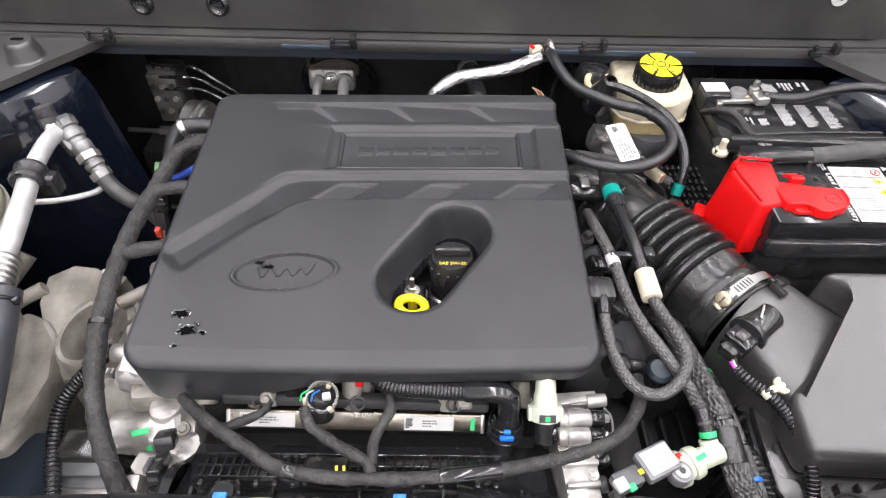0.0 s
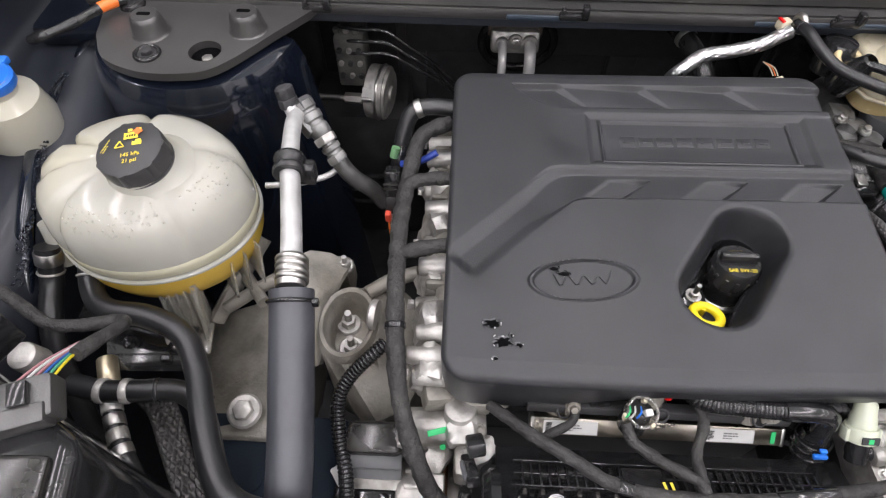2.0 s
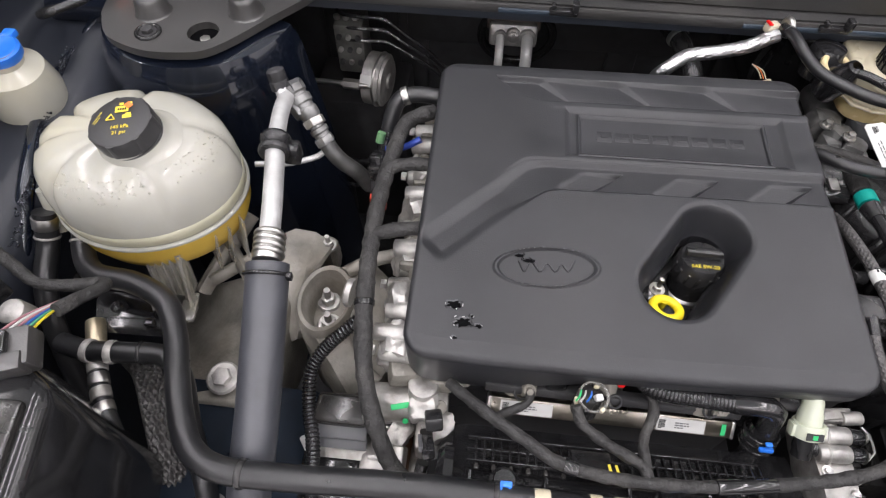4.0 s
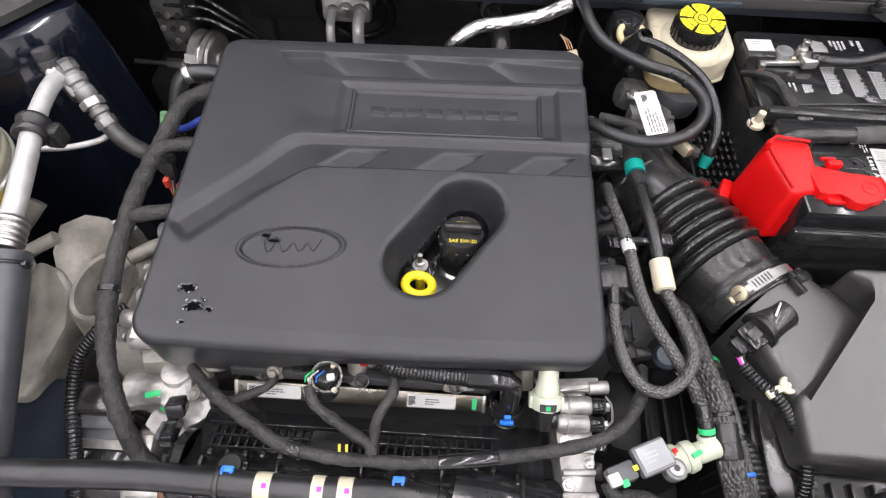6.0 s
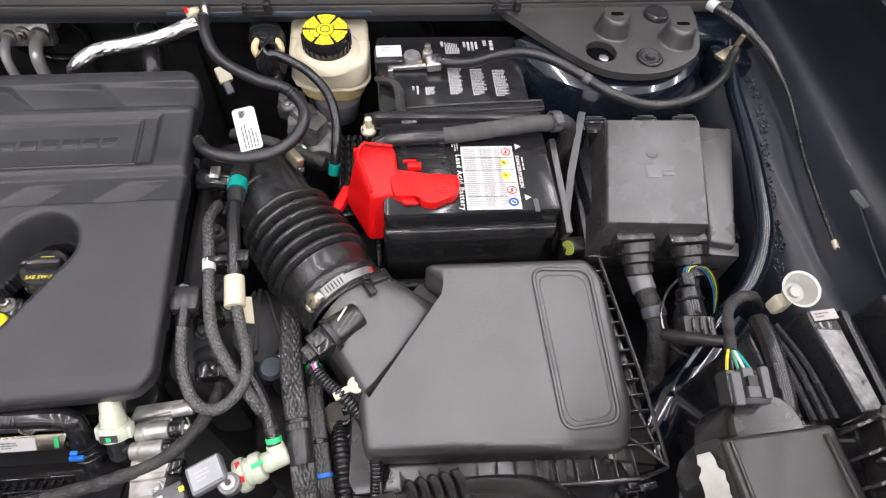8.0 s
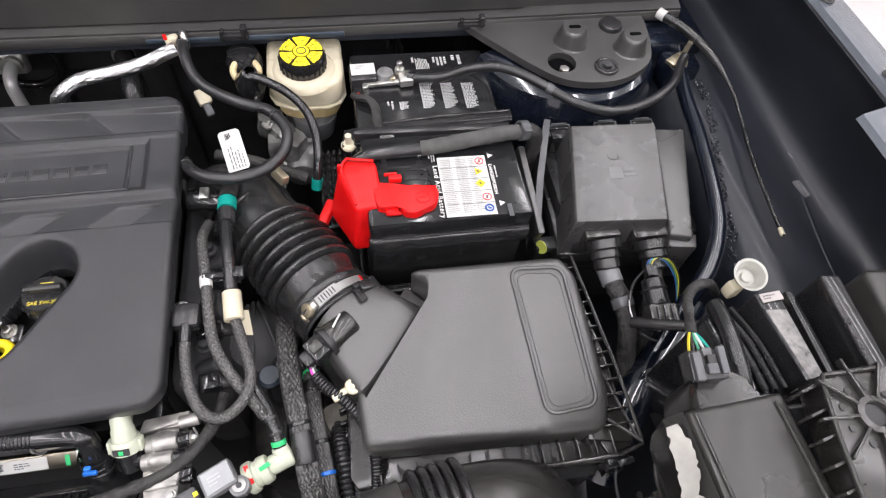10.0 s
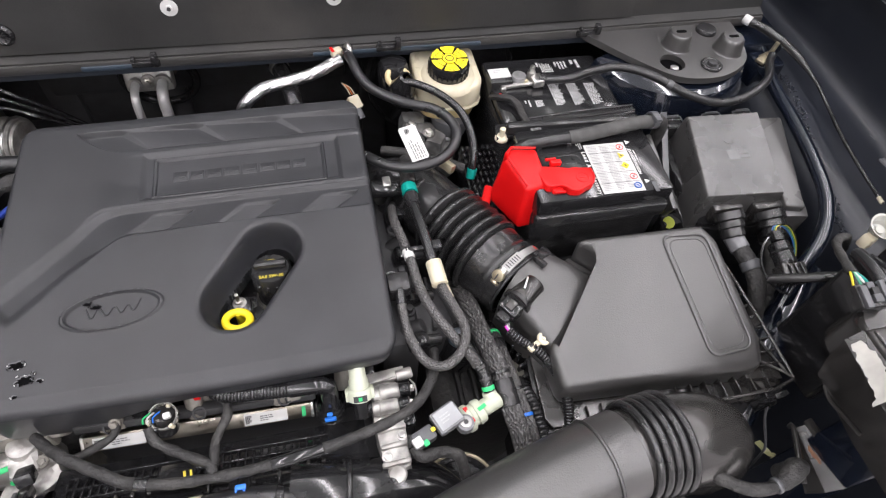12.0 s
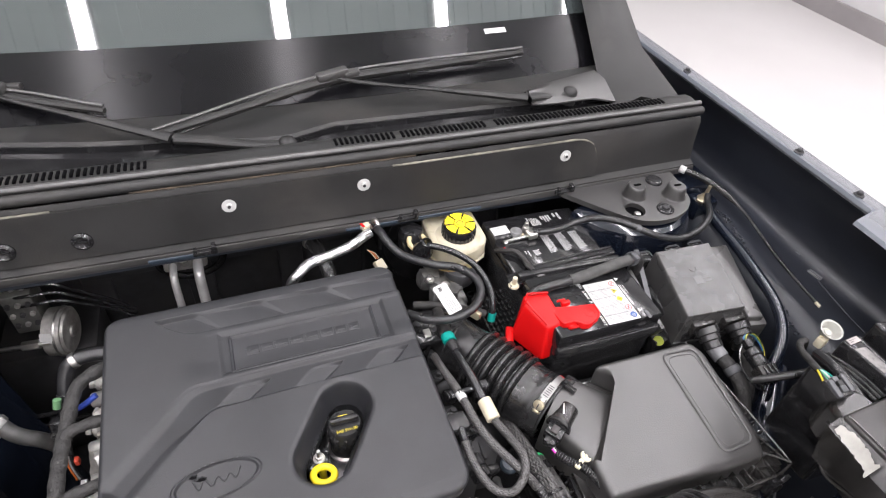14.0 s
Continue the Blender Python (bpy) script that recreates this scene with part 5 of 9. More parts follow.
    for k in range(4):
        part("dark_bar", box(tuple(base @ Vector((-0.001 + 0.0022 * k, 0.0122, 0.0007))), (0.0012, 0.0025, 0.0002), 0, (8, -4.6, 12)), PLASTIC, c)
    bm = bag()
    tri_ = [base @ Vector((-0.0075 + 0.0046 * math.cos(q), 0.0035 + 0.0042 * math.sin(q), 0.0005)) for q in (math.pi / 2, math.pi * 7 / 6, math.pi * 11 / 6)]
    for k in range(3):
        bm = tube([tri_[k], tri_[(k + 1) % 3]], 0.0005, 6, bm, straight=True)
    part("warning_triangle", bm, YINK, c)
    bars("small_print", base @ pose(-0.018, 0.006, 0.0004, 0, 0, 62), 0.018, 0.004, 2, YINK, c, 52, thick=0.35)
    part("red_cross", box(tuple(base @ Vector((0.008, 0.016, 0.0008))), (0.006, 0.006, 0.0004), 0, (8, -4.6, 55)), ORANGE, c)
    for body, y in (("145 kPa", -0.008), ("21 psi", -0.0145)):
        tx = text("print", body, (0, 0, 0), 0.0054, (0, 0, 0), YINK, None)
        tx.data.transform(base @ pose(0.002, y, 0.0005))
        tx.parent, tx.matrix_parent_inverse = c, c.matrix_world.inverted()
    # droplets on the top and moulded creases
    def dome(q):
        steps = ((0.0, 1.010), (0.5, 1.008), (0.72, 1.003), (0.87, 0.992), (0.95, 0.978), (1.0, 0.96))
        for (q0, z0), (q1, z1) in zip(steps, steps[1:]):
            if q <= q1:
                return z0 + (z1 - z0) * (q - q0) / (q1 - q0)
        return 0.95
    bm = bag()
    rnd = random.Random(8)
    for i in range(330):
        a, q = rnd.choice((rnd.uniform(4.2, 5.3), rnd.uniform(4.2, 5.3), rnd.uniform(5.6, 6.6))), rnd.uniform(0.5, 0.9)
        x, y = cx + 0.104 * q * math.cos(a), cy + 0.088 * q * math.sin(a)
        bmesh.ops.create_icosphere(bm, subdivisions=1, radius=rnd.choice((0.0005, 0.0007, 0.0009, 0.0011)), matrix=pose(x, y, dome(q) - 0.0010))
    part("droplet_film", bm, TANK, t)
    # moulded feet: hazy webs between two plates
    part("foot_panel", box((-0.531, 0.366, 0.865), (0.040, 0.0022, 0.075), 0.0008, (-14, 0, 6)), CLEARP, t, "hazy clear moulded panel")
    for k in range(5):
        part("foot_web", box((-0.549 + 0.009 * k, 0.372, 0.872), (0.0016, 0.022, 0.062), 0.0005, (-14, 0, 6)), CLEARP, t)
    part("foot_edge", box((-0.5115, 0.362, 0.862), (0.0035, 0.014, 0.088), 0.001, (-16, 4, 6)), CLEARP, t)
    for k in range(3):
        part("side_web", box((-0.490 + 0.012 * k, 0.405 + 0.010 * k, 0.885), (0.0022, 0.045, 0.05), 0.0008, (-8, 12, 38)), CLEARP, t)
    part("foot_plate", box((-0.533, 0.346, 0.832), (0.052, 0.036, 0.004), 0.0015, (0, 0, 8)), CLEARP, t)
    hexbolt("foot_bolt", (-0.544, 0.346, 0.834), (0, -0.2, 1), 0.0105, 0.011, CAST, t)
    part("foot_bracket", box((-0.60, 0.365, 0.845), (0.10, 0.022, 0.012), 0.003, (0, 0, -4)), GLOSSY, t)
    for x, y in ((-0.664, 0.425), (-0.620, 0.420)):
        part("spigot", cyl((x, y, 0.93), (x + 0.004, y - 0.02, 0.885), 0.012, 0.011, 18), TANK, t)
    return t


coolant_tank()


def hose(name, label, pts, r, material=HOSE, bands=(), category="hose", ribs=None, seg=16):
    return harness(name, label, pts, r, material, 0.0, 1.0, category, bands, ribs, seg)


hose("coolant_hose", "black rubber coolant hose with spring clamp", [(-0.664, 0.402, 0.918), (-0.668, 0.382, 0.885), (-0.662, 0.345, 0.868), (-0.655, 0.31, 0.83), (-0.62, 0.24, 0.74), (-0.58, 0.19, 0.68)], 0.0118,
     bands=((0.04, 0.014, STEEL, "spring_clamp"), (0.09, 0.003, CAST, "spring_clamp")))
front_hose = hose("coolant_hose", "black rubber coolant hose with spring clamp",
     [(-0.620, 0.402, 0.915), (-0.614, 0.368, 0.898), (-0.590, 0.344, 0.898), (-0.545, 0.336, 0.902), (-0.505, 0.318, 0.902), (-0.482, 0.284, 0.90), (-0.466, 0.245, 0.90), (-0.449, 0.208, 0.90), (-0.430, 0.180, 0.90),
      (-0.40, 0.167, 0.90), (-0.347, 0.166, 0.90), (-0.27, 0.169, 0.90), (-0.208, 0.170, 0.90), (-0.088, 0.167, 0.90), (-0.02, 0.168, 0.90), (0.02, 0.16, 0.893), (0.04, 0.13, 0.87), (0.05, 0.08, 0.82)], 0.0115,
     bands=((0.014, 0.012, STEEL, "spring_clamp"), (0.030, 0.003, CAST, "spring_clamp"), (0.42, 0.006, PLASTIC, "cable_tie"), (0.66, 0.005, PLASTIC, "cable_tie"), (0.86, 0.008, GLOSSY, "smooth_band")))
for x_, w_ in ((-0.130, 0.013), (-0.086, 0.010), (-0.064, 0.012)):
    band = part("paper_ring", cyl((x_ - w_ / 2, 0.1675, 0.90), (x_ + w_ / 2, 0.1675, 0.90), 0.0120, 0.0120, 20), CREAM, front_hose, "cream paper ring")
    part("paint_dab", box((x_ + 0.002, 0.1665, 0.9121), (0.004, 0.004, 0.0006), 0.0002), MAGENTA, band, "magenta paint dab")
hose("bypass_hose", "black rubber bypass hose with pale bands", [(-0.625, 0.285, 0.85), (-0.59, 0.278, 0.853), (-0.55, 0.28, 0.853), (-0.515, 0.282, 0.85), (-0.49, 0.265, 0.845), (-0.47, 0.22, 0.83), (-0.45, 0.18, 0.81), (-0.44, 0.14, 0.77)], 0.011,
     bands=((0.12, 0.008, CAST, "pale_band"), (0.2, 0.008, CAST, "pale_band"), (0.3, 0.004, PLASTIC, "cable_tie")))
hose("braided_line", "black braided line going down", [(-0.560, 0.290, 0.83), (-0.552, 0.28, 0.80), (-0.525, 0.238, 0.798), (-0.499, 0.196, 0.79), (-0.48, 0.15, 0.72)], 0.0145, BRAID)
hose("refrigerant_line", "black refrigerant line with crimped steel end", [(-0.602, 0.312, 0.845), (-0.590, 0.285, 0.843), (-0.580, 0.262, 0.84), (-0.561, 0.230, 0.838), (-0.540, 0.202, 0.83), (-0.52, 0.165, 0.80), (-0.50, 0.12, 0.74)], 0.009,
     bands=((0.05, 0.03, BRASS, "tube_end"), (0.20, 0.012, CAST, "crimp"), (0.26, 0.013, STEEL, "crimp"), (0.32, 0.013, CAST, "crimp"), (0.38, 0.011, STEEL, "crimp"), (0.52, 0.002, LABEL, "white_dot")))
bk = thing("hose_bracket", "glossy black pressed bracket below the coolant tank", "bracket", (-0.56, 0.335, 0.84))
part("channel", skin([[Vector((-0.612, 0.352, 0.845)), Vector((-0.608, 0.336, 0.853)), Vector((-0.604, 0.318, 0.846)), Vector((-0.600, 0.306, 0.838))], [Vector((-0.560, 0.354, 0.842)), Vector((-0.558, 0.338, 0.836)), Vector((-0.555, 0.322, 0.844)), Vector((-0.552, 0.308, 0.836))], [Vector((-0.520, 0.356, 0.846)), Vector((-0.516, 0.338, 0.855)), Vector((-0.512, 0.320, 0.848)), Vector((-0.508, 0.308, 0.84))]], 0.003), GLOSSY, bk)
for x_ in (-0.585, -0.535):
    hexbolt("bolt", (x_, 0.332, 0.846), (0, -0.1, 1), 0.006, 0.007, GLOSSY, bk)
part("tie_clip", box((-0.530, 0.308, 0.868), (0.010, 0.008, 0.012), 0.002, (0, 0, 10)), GLOSSY, bk)

# silver line into the fat insulated hose
ac = thing("air_conditioning_line", "silver air-conditioning tube with fat grey insulated hose", "pipe", (-0.42, 0.48, 0.95))
part("tube", tube([(-0.424, 0.577, 0.953), (-0.431, 0.562, 0.958), (-0.430, 0.535, 0.962), (-0.424, 0.49, 0.962), (-0.416, 0.45, 0.958), (-0.408, 0.41, 0.955), (-0.402, 0.375, 0.952)], lambda u: 0.0092 + 0.0010 * soft(0.3, 0.5, u), 20), ALU, ac, "bare aluminium tube")
part("port_cap", lathe((-0.4405, 0.573, 0.966), (-0.25, 0.35, 1), [(0.009, -0.006), (0.0112, -0.004), (0.0112, 0.005), (0.0098, 0.006), (0.0105, 0.007), (0.0105, 0.017), (0.0085, 0.019), (0.004, 0.017), (0, 0.017)], 8), DARK, ac, "dark service port cap")
part("port", cyl((-0.430, 0.557, 0.950), (-0.4405, 0.573, 0.967), 0.0088, 0.0082, 20, bevel=0.001), ALU, ac)
part("clip", lathe((-0.4245, 0.492, 0.962), (0.15, -1, -0.05), [(0.010, -0.002), (0.0155, -0.002), (0.0165, 0.0), (0.0165, 0.003), (0.0150, 0.005), (0.0150, 0.013), (0.0168, 0.015), (0.0168, 0.019), (0.0155, 0.021), (0.010, 0.021)], 24), PLASTIC, ac, "black plastic clip")
part("clip_foot", box((-0.408, 0.486, 0.95), (0.02, 0.018, 0.024), 0.004), PLASTIC, ac)
part("ferrule", cyl((-0.402, 0.379, 0.952), (-0.3985, 0.347, 0.947), 0.0135, 0.014, 24, bevel=0.002), STEEL, ac)
for k in range(4):
    y = 0.374 - k * 0.0065
    part("crimp", ring((-0.401 + 0.001 * k, y, 0.9515 - 0.0008 * k), (0.05, -1, -0.1), 0.0132, 0.0026), STEEL, ac)
part("insulation", tube([(-0.398, 0.347, 0.943), (-0.394, 0.31, 0.928), (-0.390, 0.27, 0.912), (-0.385, 0.22, 0.893), (-0.384, 0.18, 0.872), (-0.388, 0.14, 0.83), (-0.395, 0.11, 0.77)],
                        lambda u: 0.0205 - 0.001 * u, 28), GREYHOSE, ac, "fat matt grey foam insulation")
part("insulation_tie", ring((-0.3975, 0.337, 0.940), (0.08, -1, -0.45), 0.0205, 0.002), GLOSSY, ac)
part("tie_buckle", box((-0.374, 0.335, 0.944), (0.006, 0.006, 0.008), 0.001), GLOSSY, ac)
a2 = thing("refrigerant_valve", "dull grey aluminium refrigerant valve and bent tube", "valve", (-0.42, 0.58, 0.9))
VALVE = mat("stained_valve_aluminium", (0.20, 0.20, 0.195), 0.42, 0.5, var=0.4, scale=60, bump=0.5, bscale=220, dirt=(0.08, 0.078, 0.072), dirt_scale=40)
part("barrel", lathe((-0.424, 0.574, 0.962), (0.023, -0.023, -0.030), [(0.0, -0.004), (0.0115, -0.004), (0.0118, 0.004), (0.0098, 0.006), (0.0098, 0.009), (0.0122, 0.010), (0.0122, 0.018), (0.0102, 0.020), (0.0102, 0.024), (0.0118, 0.026), (0.0118, 0.036), (0.0088, 0.040), (0.0088, 0.044)], 24), VALVE, a2)
part("barrel_cap", lathe((-0.424, 0.574, 0.962), (-0.5, 0.5, 0.65), [(0.0120, -0.004), (0.0120, 0.006), (0.010, 0.009), (0, 0.0095)], 6), DARK, a2, "dark hexagon cap")
part("block", box((-0.421, 0.562, 0.944), (0.024, 0.018, 0.020), 0.003, (0, 30, -40)), VALVE, a2)
part("hex_nut", cyl((-0.404, 0.554, 0.936), (-0.399, 0.549, 0.930), 0.0132, 0.0132, 6, bevel=0.001), CAST, a2)
part("neck", lathe((-0.400, 0.550, 0.931), (0.012, -0.010, -0.016), [(0.0085, 0), (0.0085, 0.004), (0.0112, 0.005), (0.0112, 0.010), (0.0092, 0.012), (0.0092, 0.016), (0.0108, 0.018), (0.0108, 0.024)], 22), VALVE, a2)
part("hex_nut", cyl((-0.392, 0.542, 0.920), (-0.387, 0.538, 0.913), 0.0122, 0.0122, 6, bevel=0.001), VALVE, a2)
part("lower_tube", tube([(-0.389, 0.540, 0.916), (-0.381, 0.534, 0.905), (-0.370, 0.530, 0.893), (-0.352, 0.530, 0.875), (-0.34, 0.532, 0.85)], 0.0098, 16), mat("dark_grey_aluminium_tube", (0.075, 0.075, 0.073), 0.4, 0.4, var=0.4, scale=50), a2)
part("thin_tube", tube([(-0.386, 0.536, 0.906), (-0.394, 0.534, 0.900), (-0.404, 0.528, 0.897), (-0.434, 0.516, 0.897), (-0.47, 0.512, 0.896)], 0.0036, 12), ALU, a2, "thin bare tube")


def engine_mount():
    m = thing("engine_mount", "dusty cast aluminium engine mount bracket with ribs", "engine mount", (-0.45, 0.36, 0.7))
    top = lambda x, y: 0.800 + 0.32 * max(0.0, y - 0.285) - 0.35 * max(0.0, -0.535 - x) - 0.25 * (x + 0.45) ** 2 / 0.05
    bm = prism([(-0.502, 0.258), (-0.428, 0.257), (-0.416, 0.285), (-0.410, 0.335), (-0.408, 0.375), (-0.425, 0.395), (-0.452, 0.402), (-0.570, 0.410), (-0.592, 0.362), (-0.545, 0.305)], 0.69, 0.82, 0.008, slope=top, seg=3)
    plate = part("plate", bm, DIRTYCAST, m, "broad dusty cast plate")
    for a, b, w in (((-0.522, 0.385), (-0.474, 0.470), 0.014), ((-0.462, 0.395), (-0.512, 0.456), 0.011), ((-0.508, 0.395), (-0.44, 0.43), 0.010)):
        pa, pb = Vector((*a, top(*a) - 0.002)), Vector((*b, top(*b) - 0.004))
        part("strut", tube([pa, (pa + pb) / 2 + Vector((0, 0, 0.002)), pb], w * 0.62, 10, flat=1.4), DIRTYCAST, m)
    # web that runs to the stud pocket
    part("web_sheet", skin([[Vector((-0.446, 0.448, 0.838)), Vector((-0.420, 0.462, 0.842)), Vector((-0.396, 0.462, 0.838)), Vector((-0.372, 0.450, 0.834))],
                            [Vector((-0.444, 0.415, 0.832)), Vector((-0.420, 0.425, 0.834)), Vector((-0.402, 0.425, 0.826)), Vector((-0.380, 0.425, 0.838))],
                            [Vector((-0.432, 0.388, 0.822)), Vector((-0.414, 0.392, 0.826)), Vector((-0.402, 0.390, 0.818)), Vector((-0.389, 0.392, 0.844))],
                            [Vector((-0.420, 0.362, 0.806)), Vector((-0.410, 0.362, 0.808)), Vector((-0.402, 0.360, 0.806)), Vector((-0.392, 0.362, 0.842))],
                            [Vector((-0.408, 0.342, 0.78)), Vector((-0.402, 0.340, 0.79)), Vector((-0.396, 0.338, 0.80)), Vector((-0.388, 0.338, 0.832))]], 0.005), DIRTYCAST, m, "dusty cast web beside the stud pocket", sharp=80)
    # pocket with two studs
    part("pocket", lathe((-0.362, 0.367, 0.70), (0, 0, 1), [(0.040, 0), (0.039, 0.12), (0.037, 0.146), (0.034, 0.151), (0.030, 0.150), (0.027, 0.144), (0.026, 0.115), (0.022, 0.108), (0, 0.107)], 40, ex=0.86, ey=1.22), DIRTYCAST, m, "cast pocket round two studs")
    rows = []
    for u in range(7):
        a = -2.2 + 3.6 * u / 6
        rim = Vector((-0.362 + 0.033 * math.cos(a), 0.367 + 0.046 * math.sin(a), 0.842))
        out = Vector((-0.325 + 0.05 * math.cos(a), 0.355 + 0.075 * math.sin(a), 0.785 + 0.04 * (u / 6)))
        rows.append([rim, rim.lerp(out, 0.3) + Vector((0, 0, 0.004)), out, out - Vector((-0.01, 0, 0.08))])
    part("arm", skin(rows, 0.004), DIRTYCAST, m)
    part("arm_rib", tube([(-0.335, 0.33, 0.835), (-0.318, 0.312, 0.812), (-0.295, 0.295, 0.80)], 0.007, 10), DIRTYCAST, m)
    part("arm_rib", tube([(-0.345, 0.405, 0.846), (-0.32, 0.42, 0.85), (-0.29, 0.425, 0.86)], 0.008, 10), DIRTYCAST, m)
    part("lug", lathe((-0.334, 0.372, 0.858), (1, -0.15, 0), [(0.0, -0.004), (0.014, -0.004), (0.016, -0.002), (0.016, 0.004), (0.0, 0.004)], 24), CAST, m)
    for x, y in ((-0.368, 0.385), (-0.361, 0.355)):
        hexbolt("mount_nut", (x, y, 0.808), (0.05, 0, 1), 0.0085, 0.013, CAST, m, stud=0.014)
    hexbolt("mount_nut", (-0.378, 0.449, 0.830), (0, 0, 1), 0.006, 0.01, CAST, m, stud=0.01)
    hexbolt("mount_bolt", (-0.466, 0.283, 0.799), (0, -0.15, 1), 0.011, 0.010, CAST, m)
    part("rear_ear", lump((-0.392, 0.462, 0.79), (0.036, 0.026, 0.05), 9, 0.003, (0, 0, -12)), DIRTYCAST, m)
    return m


engine_mount()
bm = box((-0.44, 0.20, 0.68), (0.17, 0.18, 0.20), 0.012)
for x in (-0.48, -0.445):
    cyl((x, 0.215, 0.779), (x, 0.215, 0.7825), 0.007, seg=14, bm=bm)
sm = thing("chassis_rail", "blue-grey painted chassis rail with holes", "chassis rail", (-0.44, 0.2, 0.6))
part("rail", bm, mat("slate_blue_paint", (0.008, 0.014, 0.024), 0.75, var=0.4, scale=20, spec=0.2, dirt=(0.02, 0.024, 0.03)), sm)
hexbolt("rail_bolt", (-0.44, 0.155, 0.782), (0, -0.2, 1), 0.008, 0.01, CAST, sm)

# alternator
al = thing("alternator", "black and bare aluminium alternator with cooling fins", "alternator", (-0.32, 0.23, 0.75))
part("cover", box((-0.322, 0.252, 0.812), (0.056, 0.032, 0.05), 0.007, seg=3), SMOKE, al, "smoky black end cover")
for k in range(3):
    part("fin", box((-0.322, 0.232 - 0.007 * k, 0.822 - k * 0.011), (0.056, 0.014, 0.004), 0.0012, (14, 0, 0)), GREYP if k < 2 else CAST, al)
part("drum", cyl((-0.362, 0.205, 0.748), (-0.30, 0.205, 0.748), 0.048, 0.048, 28, bevel=0.008), GLOSSY, al)
part("body", cyl((-0.30, 0.205, 0.75), (-0.235, 0.205, 0.75), 0.055, 0.055, 28, bevel=0.006), CAST, al)
for k in range(7):
    a = 0.5 + k * 0.3
    part("vent_bar", box((-0.272, 0.205 + 0.055 * math.cos(a), 0.75 + 0.055 * math.sin(a)), (0.04, 0.005, 0.008), 0.0015, (math.degrees(a) - 90, 0, 0)), CAST, al)
part("winding", ring((-0.255, 0.205, 0.75), (1, 0, 0), 0.054, 0.006), RUST, al, "copper-brown windings")
part("strap", box((-0.258, 0.212, 0.815), (0.012, 0.026, 0.08), 0.003, (15, 0, 0)), CAST, al)
part("foil_tab", box((-0.352, 0.225, 0.80), (0.022, 0.02, 0.006), 0.002, (20, -15, 30)), LABEL, al)

# thermostat housing with a green paint stroke
th = thing("thermostat_housing", "bare cast thermostat housing with green paint stroke", "housing", (-0.245, 0.26, 0.8))
bm = cyl((-0.295, 0.258, 0.845), (-0.215, 0.262, 0.845), 0.0195, 0.018, 22, bevel=0.003)
cyl((-0.24, 0.26, 0.80), (-0.24, 0.268, 0.88), 0.017, 0.015, 20, bm, 0.003)
box((-0.232, 0.235, 0.83), (0.025, 0.04, 0.04), 0.006, bm=bm)
part("housing", bm, CAST, th)
for k, (x, y, z) in enumerate(((-0.285, 0.252, 0.838), (-0.238, 0.252, 0.858), (-0.222, 0.238, 0.846), (-0.262, 0.236, 0.82))):
    part("cast_lobe", lump((x, y, z), (0.03, 0.022, 0.034), 70 + k, 0.004, (10, 0, 20 * k), 80, 5), CAST, th)
part("green_stroke", box((-0.255, 0.2515, 0.8632), (0.03, 0.0055, 0.0015), 0.0005, (32, 0, 16)), GREEN, th, "green inspection stroke")
part("green_dot", cyl((-0.255, 0.2405, 0.8500), (-0.255, 0.2395, 0.8506), 0.003, seg=14), GREEN, th)
hexbolt("housing_bolt", (-0.222, 0.25, 0.87), (0.3, -0.3, 1), 0.004, 0.006, DIRTYCAST, th)

# connector hanging before the thermostat
cn = thing("sensor_plug", "black sensor plug with yellow and grey lock", "connector", (-0.228, 0.215, 0.85))
part("body", box((-0.230, 0.214, 0.874), (0.012, 0.034, 0.012), 0.0025, (-38, 0, 12)), GLOSSY, cn)
part("socket", box((-0.226, 0.232, 0.886), (0.016, 0.018, 0.014), 0.0025, (-38, 0, 12)), PLASTIC, cn)
part("lock", box((-0.236, 0.212, 0.881), (0.004, 0.020, 0.006), 0.001, (-38, 0, 12)), GREYP, cn, "pale grey lock")
part("boot", cyl((-0.233, 0.200, 0.862), (-0.237, 0.184, 0.846), 0.006, 0.005, 12), RUBBER, cn)
for k, mt in enumerate((YELLOW, LABEL)):
    part("wire", tube([(-0.237 + 0.003 * k, 0.186, 0.848), (-0.239 + 0.003 * k, 0.178, 0.84), (-0.238 + 0.003 * k, 0.168, 0.83)], 0.0012, 6, step=0.004), mt, cn)

# taped harness down the timing side
harness("wiring_harness", "thick black cloth-taped harness along the engine end",
        [(-0.262, 0.572, 0.945), (-0.292, 0.55, 0.945), (-0.302, 0.50, 0.940), (-0.306, 0.44, 0.94), (-0.306, 0.40, 0.938), (-0.304, 0.35, 0.932), (-0.300, 0.30, 0.918), (-0.293, 0.26, 0.898), (-0.278, 0.222, 0.875), (-0.26, 0.195, 0.85), (-0.235, 0.18, 0.83)],
        0.0088, parts=((0.58, 0.006, GLOSSY, "cable_tie"),))
harness("harness_branch", "black cloth-taped harness branch", [(-0.306, 0.47, 0.94), (-0.298, 0.482, 0.944), (-0.275, 0.487, 0.946), (-0.25, 0.488, 0.945)], 0.0075)
harness("harness_branch", "black cloth-taped harness branch", [(-0.306, 0.395, 0.938), (-0.29, 0.398, 0.943), (-0.27, 0.402, 0.944), (-0.25, 0.405, 0.944)], 0.0075)
hose("corrugated_loom", "black corrugated cable loom", [(-0.318, 0.338, 0.862), (-0.330, 0.325, 0.86), (-0.350, 0.308, 0.847), (-0.361, 0.285, 0.838), (-0.356, 0.25, 0.83), (-0.346, 0.215, 0.82), (-0.345, 0.17, 0.78)], 0.0062, GLOSSY, ribs=(0.004, 0.0014))
